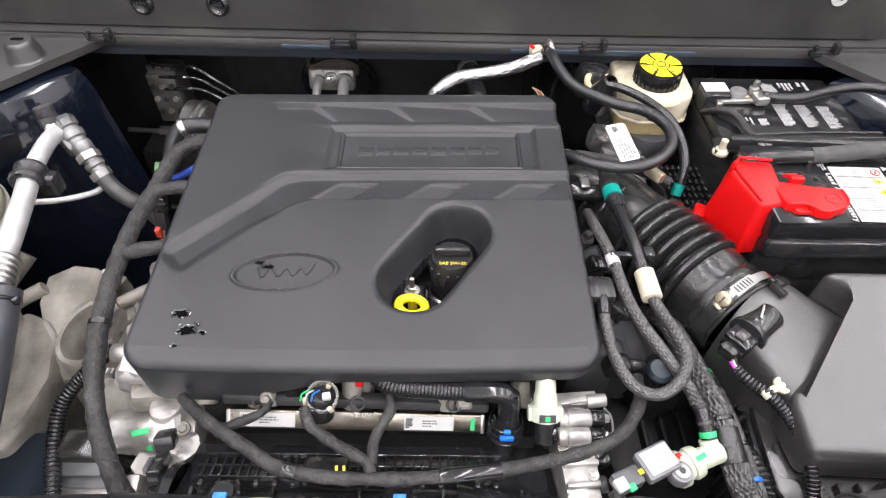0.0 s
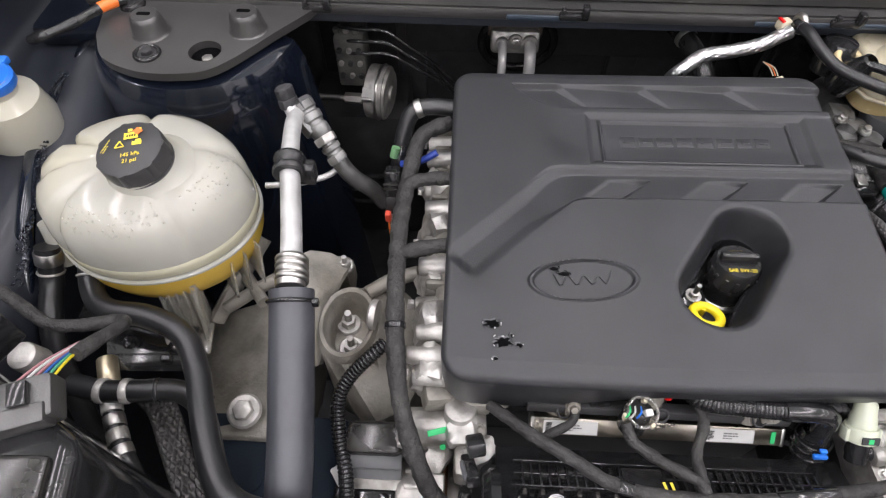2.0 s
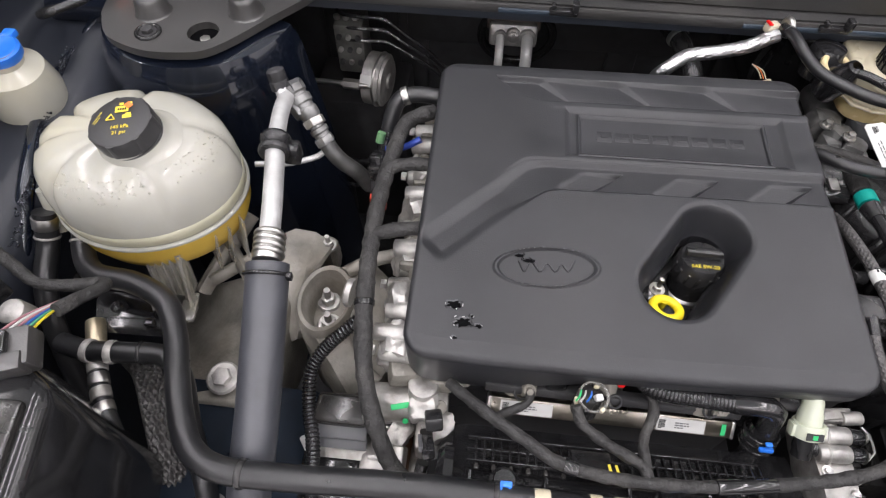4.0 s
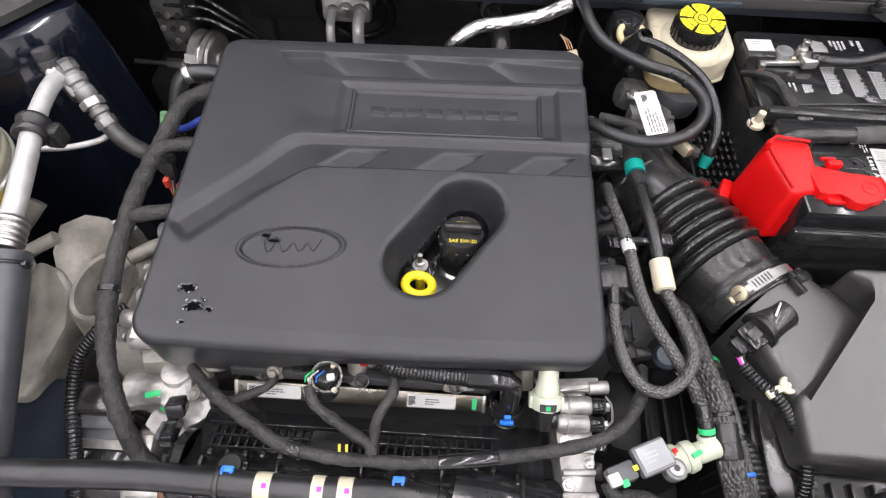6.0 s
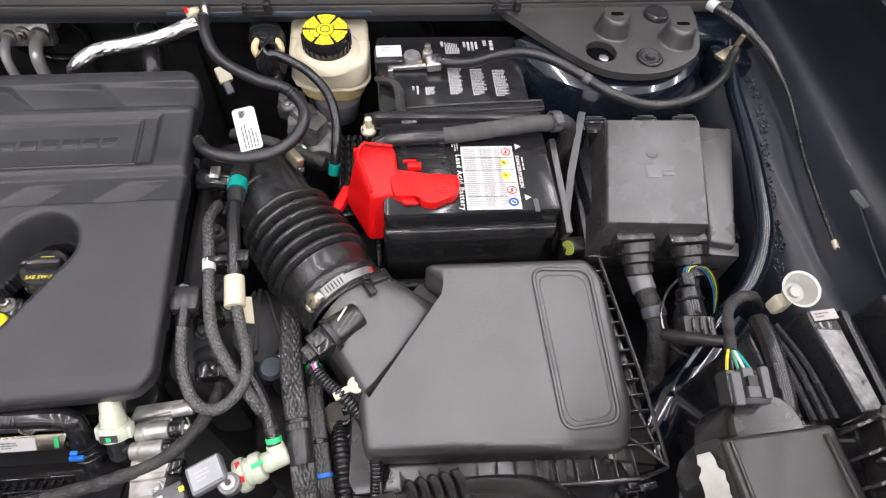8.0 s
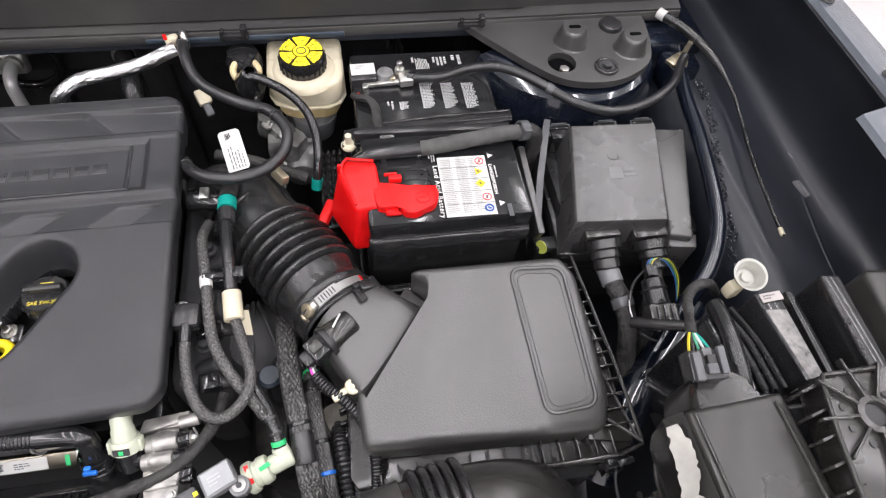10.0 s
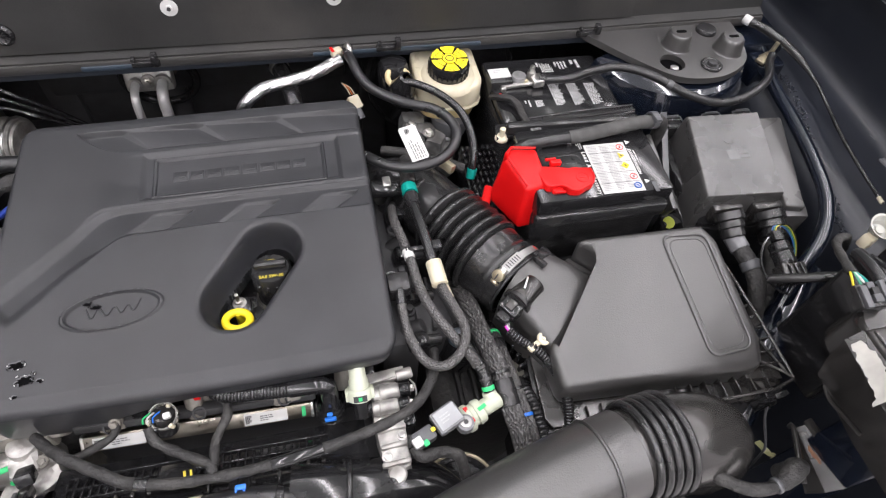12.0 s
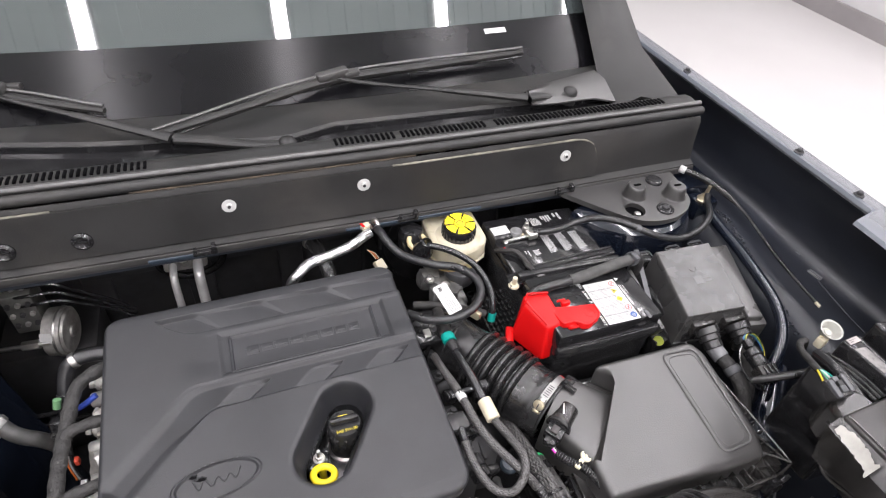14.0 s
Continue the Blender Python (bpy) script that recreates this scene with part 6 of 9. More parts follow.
hose("vacuum_pipe", "black rubber pipe with corrugated lower end", [(-0.255, 0.59, 0.95), (-0.285, 0.592, 0.95), (-0.305, 0.588, 0.945), (-0.315, 0.575, 0.925), (-0.322, 0.55, 0.885)], 0.0095, HOSE, bands=((0.35, 0.008, STEEL, "clamp"), (0.85, 0.03, GLOSSY, "loom")))
sp = thing("lambda_plug", "stacked black plug with red and green locks", "connector", (-0.325, 0.53, 0.85))
part("body", box((-0.326, 0.528, 0.892), (0.018, 0.018, 0.034), 0.003, (-20, 0, 0)), GLOSSY, sp)
part("lower_plug", box((-0.328, 0.518, 0.866), (0.014, 0.014, 0.024), 0.002, (-20, 0, 0)), PLASTIC, sp)
for k in range(3):
    part("plug_rib", box((-0.326, 0.5185, 0.884 + 0.007 * k), (0.020, 0.004, 0.002), 0.0005, (-20, 0, 0)), SMOKE, sp)
for k, mt in enumerate((ORANGE, LABEL, PLASTIC)):
    part("wire", tube([(-0.331 + 0.003 * k, 0.512, 0.856), (-0.332 + 0.003 * k, 0.505, 0.84), (-0.33 + 0.003 * k, 0.50, 0.81)], 0.0012, 6, step=0.005), mt, sp)
part("green_lock", cyl((-0.325, 0.545, 0.915), (-0.322, 0.55, 0.926), 0.005, seg=12), mat("dull_green_plastic", (0.12, 0.25, 0.12), 0.4), sp)
part("red_lock", box((-0.332, 0.507, 0.855), (0.007, 0.010, 0.014), 0.002), mat("dull_red_plastic", (0.55, 0.06, 0.03), 0.4), sp)
part("red_lock", box((-0.318, 0.503, 0.85), (0.006, 0.009, 0.012), 0.002), mat("dull_red_plastic", (0.55, 0.06, 0.03), 0.4), sp)
part("blue_wire", tube([(-0.316, 0.54, 0.91), (-0.295, 0.535, 0.92), (-0.275, 0.54, 0.93)], 0.004, 8), mat("dull_blue", (0.02, 0.05, 0.3), 0.4), sp)

# brake modulator with pipes
ab = thing("brake_modulator", "aluminium brake modulator block with steel pipes", "brake modulator", (-0.42, 0.82, 0.6))
part("block", box((-0.418, 0.825, 0.845), (0.044, 0.05, 0.085), 0.004), mat("stained_block", (0.13, 0.13, 0.12), 0.45, 0.4, var=0.5, scale=40, bump=0.6, bscale=200, dirt=(0.05, 0.05, 0.048), dirt_scale=30), ab)
for i in range(3):
    for j in range(3):
        part("port", cyl((-0.432 + 0.014 * i, 0.80, 0.825 + 0.022 * j), (-0.432 + 0.014 * i, 0.795, 0.825 + 0.022 * j), 0.0042, 0.0038, 12), CAST if (i + j) % 2 else DARK, ab)
part("motor", cyl((-0.392, 0.798, 0.798), (-0.366, 0.793, 0.798), 0.041, 0.041, 40, bevel=0.004), CAST, ab, "bare motor can")
part("motor_rim", ring((-0.374, 0.7945, 0.798), (1, -0.2, 0), 0.041, 0.0022, seg=44, sub=6), STEEL, ab)
part("motor_cap", lathe((-0.366, 0.793, 0.798), (1, -0.2, 0), [(0.037, 0), (0.035, 0.004), (0.012, 0.005), (0.010, 0.008), (0, 0.008)], 32), CAST, ab)
part("motor_label", box((-0.390, 0.7595, 0.822), (0.018, 0.001, 0.018), 0, (-30, 0, -11)), LABEL, ab)
part("bracket", box((-0.42, 0.86, 0.66), (0.16, 0.12, 0.16), 0.01), DARK, ab)
for k in range(3):
    part("brake_pipe", tube([(-0.440, 0.83, 0.858 + 0.021 * k), (-0.425, 0.805, 0.862 + 0.021 * k), (-0.395, 0.80, 0.864 + 0.020 * k), (-0.362, 0.80, 0.864 + 0.019 * k), (-0.333, 0.80, 0.848 + 0.016 * k), (-0.294, 0.80, 0.823 + 0.013 * k), (-0.26, 0.80, 0.79 + 0.012 * k)], 0.0028, 8), GLOSSY, ab)
    hexbolt("pipe_nut", (-0.436 + 0.014 * k, 0.815, 0.887), (0, 0, 1), 0.005, 0.008, STEEL, ab, washer=False)
part("front_pipe", cyl((-0.475, 0.762, 0.815), (-0.385, 0.757, 0.815), 0.0038), STEEL, ab)
part("pipe_union", cyl((-0.425, 0.76, 0.815), (-0.40, 0.7585, 0.815), 0.008, seg=6), STEEL, ab)
for k in range(3):
    part("support_bar", tube([(-0.47, 0.70, 0.72 - 0.03 * k), (-0.42, 0.69, 0.72 - 0.03 * k), (-0.36, 0.70, 0.71 - 0.03 * k)], 0.004, 8), GLOSSY, ab)

# evaporator pipes
ev = thing("evaporator_fitting", "aluminium twin-pipe fitting on the firewall", "pipe fitting", (-0.17, 0.86, 0.8))
part("plate", box((-0.172, 0.872, 0.842), (0.075, 0.022, 0.035), 0.006, (-20, 0, 0)), CAST, ev)
part("rusty_gasket", box((-0.172, 0.89, 0.855), (0.085, 0.012, 0.03), 0.004, (-20, 0, 0)), mat("dull_brown_gasket", (0.075, 0.06, 0.05), 0.7, var=0.4, scale=40, bump=0.5), ev)
for x, r in ((-0.192, 0.0066), (-0.150, 0.0088)):
    part("pipe", tube([(x, 0.875, 0.842), (x, 0.845, 0.846), (x, 0.826, 0.835), (x, 0.82, 0.80), (x, 0.815, 0.72)], r, 16), mat("matt_aluminium", (0.72, 0.71, 0.70), 0.35, 0.3, var=0.12, scale=30, bump=0.2), ev)
    part("pipe_collar", cyl((x, 0.865, 0.844), (x, 0.855, 0.846), r * 1.5, seg=18), CAST, ev)
hexbolt("centre_nut", (-0.172, 0.862, 0.847), (0, -1, 0.4), 0.007, 0.01, STEEL, ev, stud=0.006)
part("grommet", ring((-0.165, 0.90, 0.82), (0, 1, 0.2), 0.058, 0.007), RUBBER, ev, "black rubber firewall grommet")

# washer bottle at the wing
wb = thing("washer_bottle", "white washer bottle with blue snap cap", "washer bottle", (-0.74, 0.56, 0.9))
part("bottle", lathe((-0.752, 0.555, 0.90), (0.1, -0.05, 1), [(0.02, 0), (0.040, 0.02), (0.043, 0.05), (0.036, 0.08), (0.020, 0.09), (0.020, 0.11)], 28), TANK, wb)
part("cap", lathe((-0.743, 0.552, 0.995), (0.1, -0.05, 1), [(0.021, 0), (0.023, 0.003), (0.023, 0.012), (0.020, 0.015), (0.012, 0.012), (0, 0.012)], 28), BLUE, wb, "bright blue snap cap")
part("cap_tab", box((-0.742, 0.578, 1.006), (0.014, 0.012, 0.008), 0.002), BLUE, wb)
hose("wheel_sensor_cable", "black cable with orange clip", [(-0.66, 0.71, 0.998), (-0.677, 0.692, 1.0), (-0.70, 0.657, 1.0), (-0.728, 0.632, 0.998), (-0.752, 0.645, 0.985), (-0.762, 0.68, 0.97)], 0.0055, RUBBER,
     bands=((0.12, 0.022, ORANGE, "orange_clip"), (0.4, 0.016, GLOSSY, "joint")), category="cable")


# ---- rear centre: foil pipe, brake reservoir, vacuum hose ----
fp = thing("foil_pipe", "hose wrapped in crumpled silver foil", "pipe", (0.05, 0.66, 0.9))
part("wrap", tube([(-0.010, 0.652, 0.93), (-0.005, 0.650, 0.955), (0.006, 0.650, 0.970), (0.026, 0.662, 0.977), (0.060, 0.670, 0.979), (0.093, 0.680, 0.981), (0.116, 0.693, 0.983), (0.132, 0.700, 0.986)], 0.0078, 26, step=0.0022, crumple=0.11), FOIL, fp, sharp=14)
part("end_fitting", box((0.127, 0.712, 0.988), (0.016, 0.012, 0.012), 0.003, (0, 0, 20)), CREAM, fp, "cream plastic end fitting")
part("red_tape", box((0.121, 0.709, 0.9955), (0.004, 0.010, 0.002), 0.0006, (0, 0, 20)), RED, fp)
part("collar", ring((0.143, 0.708, 0.992), (1, 0.2, 0), 0.0085, 0.004), STEEL, fp)

hose("vacuum_hose", "looped black rubber vacuum hose", [(0.140, 0.708, 0.99), (0.144, 0.685, 0.996), (0.152, 0.655, 0.992), (0.168, 0.630, 0.987), (0.205, 0.603, 0.985), (0.240, 0.585, 0.986), (0.259, 0.556, 0.985), (0.256, 0.528, 0.981),
     (0.236, 0.508, 0.976), (0.204, 0.500, 0.973), (0.170, 0.508, 0.971), (0.152, 0.526, 0.966), (0.143, 0.55, 0.95)], 0.0064, HOSE,
     bands=((0.02, 0.014, GLOSSY, "end_cuff"), (0.47, 0.004, PLASTIC, "cable_tie"), (0.97, 0.016, GLOSSY, "end_cuff")))
tg = thing("paper_tag", "white printed tag taped round a hose", "tag", (0.2, 0.53, 0.97))
m = pose(0.2030, 0.5305, 0.9835, 14, -4, 13)
bm = prism([(-0.0115, -0.025), (0.0095, -0.025), (0.0115, -0.022), (0.0115, 0.022), (0.0088, 0.025), (-0.0088, 0.025), (-0.0115, 0.022)], -0.0006, 0.0006, 0.0003)
bmesh.ops.transform(bm, matrix=m, verts=bm.verts)
part("tag", bm, LABEL, tg)
bars("print", m @ pose(0.001, -0.006, 0.0008, 0, 0, 90), 0.034, 0.016, 5, GREYINK, tg, 5, thick=0.4)
bars("code_square", m @ pose(-0.001, 0.017, 0.0008), 0.008, 0.008, 6, INK, tg, 6, thick=0.8)


def brake_reservoir():
    b = thing("brake_fluid_reservoir", "cream brake fluid reservoir with yellow and black cap", "reservoir", (0.28, 0.68, 0.87))
    pts = [(p.x, p.y) for p in [Vector(q) for q in ((0.233, 0.738, 0), (0.233, 0.676, 0), (0.240, 0.660, 0), (0.262, 0.648, 0), (0.306, 0.648, 0), (0.322, 0.656, 0), (0.329, 0.670, 0), (0.329, 0.738, 0), (0.318, 0.752, 0), (0.246, 0.752, 0))]]
    c = Vector((0.281, 0.70))
    shrink = lambda k: [tuple(c + (Vector(p) - c) * k) for p in pts]
    part("tank", prism(shrink(1.0), 0.925, 0.962, 0.007, seg=3), CREAM, b)
    part("filler_dome", lathe((0.28, 0.681, 0.955), (0, 0, 1), [(0.042, 0), (0.039, 0.007), (0.033, 0.011), (0.029, 0.012)], 36), CREAM, b)
    part("lower_tank", prism(shrink(0.86), 0.898, 0.924, 0.006), mat("fluid_tinted_plastic", (0.50, 0.40, 0.20), 0.26, var=0.1, sss=0.2), b, "lower tank tinted by brake fluid")
    part("socket", cyl((0.286, 0.668, 0.899), (0.285, 0.664, 0.868), 0.030, 0.024, 26, bevel=0.003), GREYP, b, "grey socket below the tank")
    part("socket_pipe", cyl((0.262, 0.650, 0.885), (0.260, 0.645, 0.858), 0.010, 0.009, 18, bevel=0.002), TANK, b)
    part("seam", prism(shrink(1.025), 0.9235, 0.9265, 0.001), CREAM, b)
    part("neck", lathe((0.28, 0.681, 0.955), (0, 0, 1), [(0.03, 0), (0.028, 0.012)], 28), CREAM, b)
    cap = part("cap", lathe((0.28, 0.681, 0.964), (0, -0.06, 1), [(0.0268, 0), (0.0282, 0.002), (0.0282, 0.021), (0.0268, 0.0245), (0, 0.025)], 40), GLOSSY, b, "black screw cap")
    disc = Matrix.Translation((0.28, 0.6795, 0.9895)) @ pose(0, 0, 0, 3.4, 0, 0)
    bm = bag()
    for k in range(6):
        a0 = k * math.tau / 6 + 0.03
        for r0, r1 in ((0.0108, 0.0180), (0.0185, 0.0258)):
            n = 7
            ins = [bm.verts.new(disc @ Vector((r0 * math.cos(a0 + i * 0.90 / n), r0 * math.sin(a0 + i * 0.90 / n), 0.0008))) for i in range(n + 1)]
            ous = [bm.verts.new(disc @ Vector((r1 * math.cos(a0 + i * 0.90 / n), r1 * math.sin(a0 + i * 0.90 / n), 0.0008))) for i in range(n + 1)]
            for i in range(n):
                bm.faces.new((ins[i], ins[i + 1], ous[i + 1], ous[i]))
    part("yellow_print", bm, YELLOW, cap, "yellow warning ring")
    bm = lathe(tuple(disc @ Vector((0, 0, 0.0002))), (0, -0.06, 1), [(0.0095, 0.0), (0.0095, 0.0012), (0, 0.0012)], 28)
    part("yellow_centre", bm, YELLOW, cap)
    part("dark_ring", ring(tuple(disc @ Vector((0, 0, 0.0014))), (0, -0.06, 1), 0.0055, 0.0007, seg=24, sub=6), INK, cap)
    rnd = random.Random(8)
    bm = bag()
    for k in range(84):
        a, r0 = rnd.uniform(0, math.tau), rnd.choice((0.0118, 0.0145, 0.0172, 0.0194, 0.0222, 0.0246))
        da, dr = rnd.uniform(0.06, 0.17), rnd.uniform(0.0006, 0.0012)
        if k % 4 == 0:
            da, dr = 0.02, 0.0022
        q = [disc @ Vector(((r0 + u * dr) * math.cos(a + v * da), (r0 + u * dr) * math.sin(a + v * da), 0.0011)) for u, v in ((0, 0), (1, 0), (1, 1), (0, 1))]
        bm.faces.new([bm.verts.new(p) for p in q])
    part("warning_print", bm, INK, cap, "dense black print")
    for k in range(24):
        a = k * math.tau / 24
        part("grip", box((0.28 + 0.0284 * math.cos(a), 0.6808 + 0.0284 * math.sin(a), 0.975), (0.0022, 0.0022, 0.016), 0.0006, (0, 0, math.degrees(a))), GLOSSY, cap)
    return b


brake_reservoir()
mc = thing("master_cylinder", "bare cast brake master cylinder below the reservoir", "master cylinder", (0.26, 0.65, 0.8))
bm = cyl((0.262, 0.60, 0.85), (0.268, 0.78, 0.85), 0.021, 0.024, 22, bevel=0.004)
cyl((0.235, 0.63, 0.845), (0.285, 0.632, 0.862), 0.014, 0.014, 18, bm, 0.003)
box((0.268, 0.66, 0.868), (0.03, 0.05, 0.02), 0.005, bm=bm)
part("cylinder", bm, VALVE, mc)
for k, (x, y, z, s_) in enumerate(((0.226, 0.668, 0.884, 0.034), (0.240, 0.648, 0.880, 0.03), (0.256, 0.628, 0.876, 0.032), (0.232, 0.636, 0.872, 0.026))):
    part("cast_lobe", lump((x, y, z), (s_, s_ * 0.8, 0.034), 90 + k, 0.002, (0, 10, 30 * k), 50, 8), VALVE, mc)
for x, y in ((0.224, 0.654), (0.246, 0.634)):
    hexbolt("flange_bolt", (x, y, 0.896), (0, -0.2, 1), 0.005, 0.008, STEEL, mc)
hexbolt("union", (0.238, 0.622, 0.852), (-1, -0.3, 0.4), 0.007, 0.014, STEEL, mc)
part("plug", box((0.233, 0.588, 0.852), (0.02, 0.03, 0.02), 0.004), GLOSSY, mc)
bt = thing("brake_booster", "round black brake booster drum", "brake booster", (0.28, 0.86, 0.8))
part("drum", lathe((0.30, 0.79, 0.86), (0, 1, 0), [(0.04, -0.02), (0.07, -0.012), (0.115, 0.0), (0.125, 0.02), (0.125, 0.14)], 40), GLOSSY, bt)
part("rim", ring((0.30, 0.805, 0.86), (0, 1, 0), 0.122, 0.005, seg=48), PLASTIC, bt)
cv = thing("check_valve", "black check valve with cream collar and pipe", "valve", (0.21, 0.667, 0.94))
part("body", lathe((0.212, 0.672, 0.948), (0.15, -0.35, 1), [(0.017, -0.02), (0.0185, 0.0), (0.018, 0.010), (0.0125, 0.020), (0.009, 0.032), (0.006, 0.034)], 24), GLOSSY, cv)
part("valve_head", lathe((0.205, 0.708, 0.950), (0.05, 0.1, 1), [(0.020, -0.02), (0.0225, 0.0), (0.0225, 0.010), (0.0185, 0.019), (0.009, 0.022), (0, 0.0225)], 28), GLOSSY, cv)
part("collar", ring((0.209, 0.684, 0.960), (0.15, -0.35, 1), 0.0155, 0.0042), mat("tan_plastic", (0.55, 0.45, 0.25), 0.4), cv)
part("pipe", tube([(0.216, 0.660, 0.972), (0.232, 0.652, 0.972), (0.258, 0.634, 0.968), (0.280, 0.606, 0.962), (0.289, 0.575, 0.953), (0.289, 0.545, 0.940), (0.284, 0.53, 0.915)], 0.0055, 12), GLOSSY, cv)
part("teal_tape", cyl((0.286, 0.534, 0.922), (0.283, 0.528, 0.910), 0.0068, 0.006, seg=14), TEAL, cv)
cp = thing("cream_plug", "cream plastic wiring plug with orange wires", "connector", (0.18, 0.63, 0.93))
part("plug", box((0.146, 0.690, 0.916), (0.017, 0.020, 0.012), 0.002, (35, 0, 25)), CREAM, cp)
for k in range(3):
    part("wire", tube([(0.141 + 0.003 * k, 0.700, 0.923), (0.136 + 0.003 * k, 0.709, 0.929), (0.131, 0.72, 0.929)], 0.0007, 6, step=0.004), ORANGE if k == 1 else CREAM, cp)
part("tail", box((0.151, 0.677, 0.907), (0.010, 0.018, 0.008), 0.002, (35, 0, 25)), GREYP, cp)
hose("heater_hose", "black rubber heater hose behind the engine", [(0.03, 0.80, 0.93), (0.05, 0.75, 0.925), (0.06, 0.70, 0.91), (0.06, 0.66, 0.86)], 0.013, RUBBER, bands=((0.2, 0.008, STEEL, "spring_clamp"),))
hose("rear_loom", "black loom running below the vacuum hose", [(0.17, 0.58, 0.925), (0.20, 0.567, 0.93), (0.24, 0.548, 0.93), (0.275, 0.535, 0.922)], 0.0065, CLOTH)
tb = thing("turbo_sensor", "black sensor with steel clip beside the engine", "sensor", (0.165, 0.51, 0.9))
part("body", cyl((0.145, 0.505, 0.935), (0.185, 0.50, 0.935), 0.012, 0.009, 18, bevel=0.002), GLOSSY, tb)
part("clip", box((0.165, 0.503, 0.948), (0.010, 0.016, 0.004), 0.001), STEEL, tb)
hx_ = thing("radiator_mesh", "black ribbed plastic guard behind the intake hose", "guard", (0.305, 0.54, 0.8))
bm = bag()
for i in range(7):
    for j in range(9):
        box((0.292 + 0.0075 * i, 0.500 + 0.013 * j, 0.885), (0.0045, 0.009, 0.01), 0.0015, (0, 0, 8), bm, 1)
box((0.314, 0.55, 0.86), (0.055, 0.12, 0.04), 0.003, bm=bm)
part("grid", bm, GLOSSY, hx_)

# ---- intake: corrugated hose, neck, air filter box ----
bl = thing("intake_hose", "ribbed black rubber intake hose with steel clamp", "intake hose", (0.26, 0.43, 0.85))
P0, P1 = Vector((0.222, 0.487, 0.905)), Vector((0.297, 0.362, 0.905))
dirn = (P1 - P0).normalized()


def bellows_r(u):
    return 0.0460 + 0.0045 * u - 0.0030 * soft(0.58, 0.85, u)


bm = tube([P0, P0.lerp(P1, 0.33), P0.lerp(P1, 0.68)], lambda u: bellows_r(u * 0.6) - 0.005, 40, step=0.004)
part("inner_wall", bm, RUBBER, bl)
for i in range(6):
    u = 0.19 + i * 0.096
    part("rib", lathe(P0.lerp(P1, u), dirn, [(bellows_r(u) - 0.005, -0.0062), (bellows_r(u) + 0.001, -0.0050), (bellows_r(u) + 0.0048, -0.0022), (bellows_r(u) + 0.0055, 0.0), (bellows_r(u) + 0.0048, 0.0020), (bellows_r(u) + 0.001, 0.0042), (bellows_r(u) - 0.005, 0.0056)], 64), RUBBER, bl)
part("cuff", lathe(P0.lerp(P1, 0.70), dirn, [(0.0440, 0), (0.0486, 0.002), (0.0486, 0.007), (0.0478, 0.014), (0.0468, 0.022), (0.0472, 0.025), (0.0480, 0.0265), (0.0480, 0.029), (0.0468, 0.0305), (0.0460, 0.034), (0.0458, 0.049), (0.044, 0.050)], 64), RUBBER, bl, "smooth rubber cuff")
part("cuff_edge", ring(P0.lerp(P1, 0.935), dirn, 0.0465, 0.0012, seg=56, sub=8), RUBBER, bl)
part("elbow", tube([(0.150, 0.535, 0.89), (0.175, 0.540, 0.90), (0.205, 0.522, 0.905), P0.lerp(P1, 0.0), P0.lerp(P1, 0.14)], lambda u: 0.033 + 0.0125 * u, 36, step=0.004), RUBBER, bl)
for u in (0.45, 0.75):
    q = Vector((0.175, 0.540, 0.90)).lerp(P0, u)
    part("elbow_band", ring(q, (0.4, -0.6, 0), 0.0405, 0.003, seg=40), RUBBER, bl)
c = P0.lerp(P1, 0.99) + Vector((0.0030, 0.0018, 0.0))
part("clamp_band", lathe(c, dirn, [(0.0460, -0.0045), (0.0467, -0.0045), (0.0467, 0.0045), (0.0460, 0.0045)], 60), mat("dull_steel_band", (0.40, 0.40, 0.385), 0.3, 1.0, var=0.2, dirt=(0.08, 0.08, 0.08)), bl, "dull steel band clamp")
sidev = dirn.cross(Vector((0, 0, 1)))


def round_hose(deg, r, along=0.0):
    a = math.radians(deg)
    return c + dirn * along + (sidev * math.cos(a) + Vector((0, 0, 1)) * math.sin(a)) * r


def arc_strip(a0, a1, r, w, h, n=14):
    """A bent strip lying round the hose, between two angles."""
    bm = bag()
    prev = None
    for k in range(n + 1):
        a = a0 + (a1 - a0) * k / n
        q = [bm.verts.new(round_hose(a, rr, al)) for rr, al in ((r, -w / 2), (r, w / 2), (r + h, w / 2), (r + h, -w / 2))]
        if prev:
            for j in range(4):
                bm.faces.new((prev[j], prev[(j + 1) % 4], q[(j + 1) % 4], q[j]))
        else:
            bm.faces.new(q[::-1])
        prev = q
    bm.faces.new(prev)
    bmesh.ops.recalc_face_normals(bm, faces=bm.faces)
    return bm


part("band_tail", arc_strip(88, 130, 0.0468, 0.0088, 0.0009), PALESTEEL, bl, "bright free end of the band")
worm = part("worm_housing", arc_strip(58, 92, 0.0468, 0.0112, 0.0024), PALESTEEL, bl, "slotted worm housing")
for k in range(6):
    part("worm_slot", arc_strip(66 + 3.9 * k, 67.5 + 3.9 * k, 0.0491, 0.0072, 0.0003, 2), DARK, worm)
part("clamp_screw", cyl(round_hose(62, 0.0505), round_hose(50, 0.0510), 0.0056, seg=16, bevel=0.001), STEEL, bl)
for k in range(3):
    part("clamp_spring", box(round_hose(112 + 10 * k, 0.0490, 0.009), (0.010, 0.006, 0.005), 0.001, (0, 20, 35)), GLOSSY, bl, "black spring tab of the clamp")
part("screw_head", cyl(round_hose(51, 0.0500), round_hose(49, 0.0560), 0.0074, seg=20, bevel=0.0012), BRASS, bl)
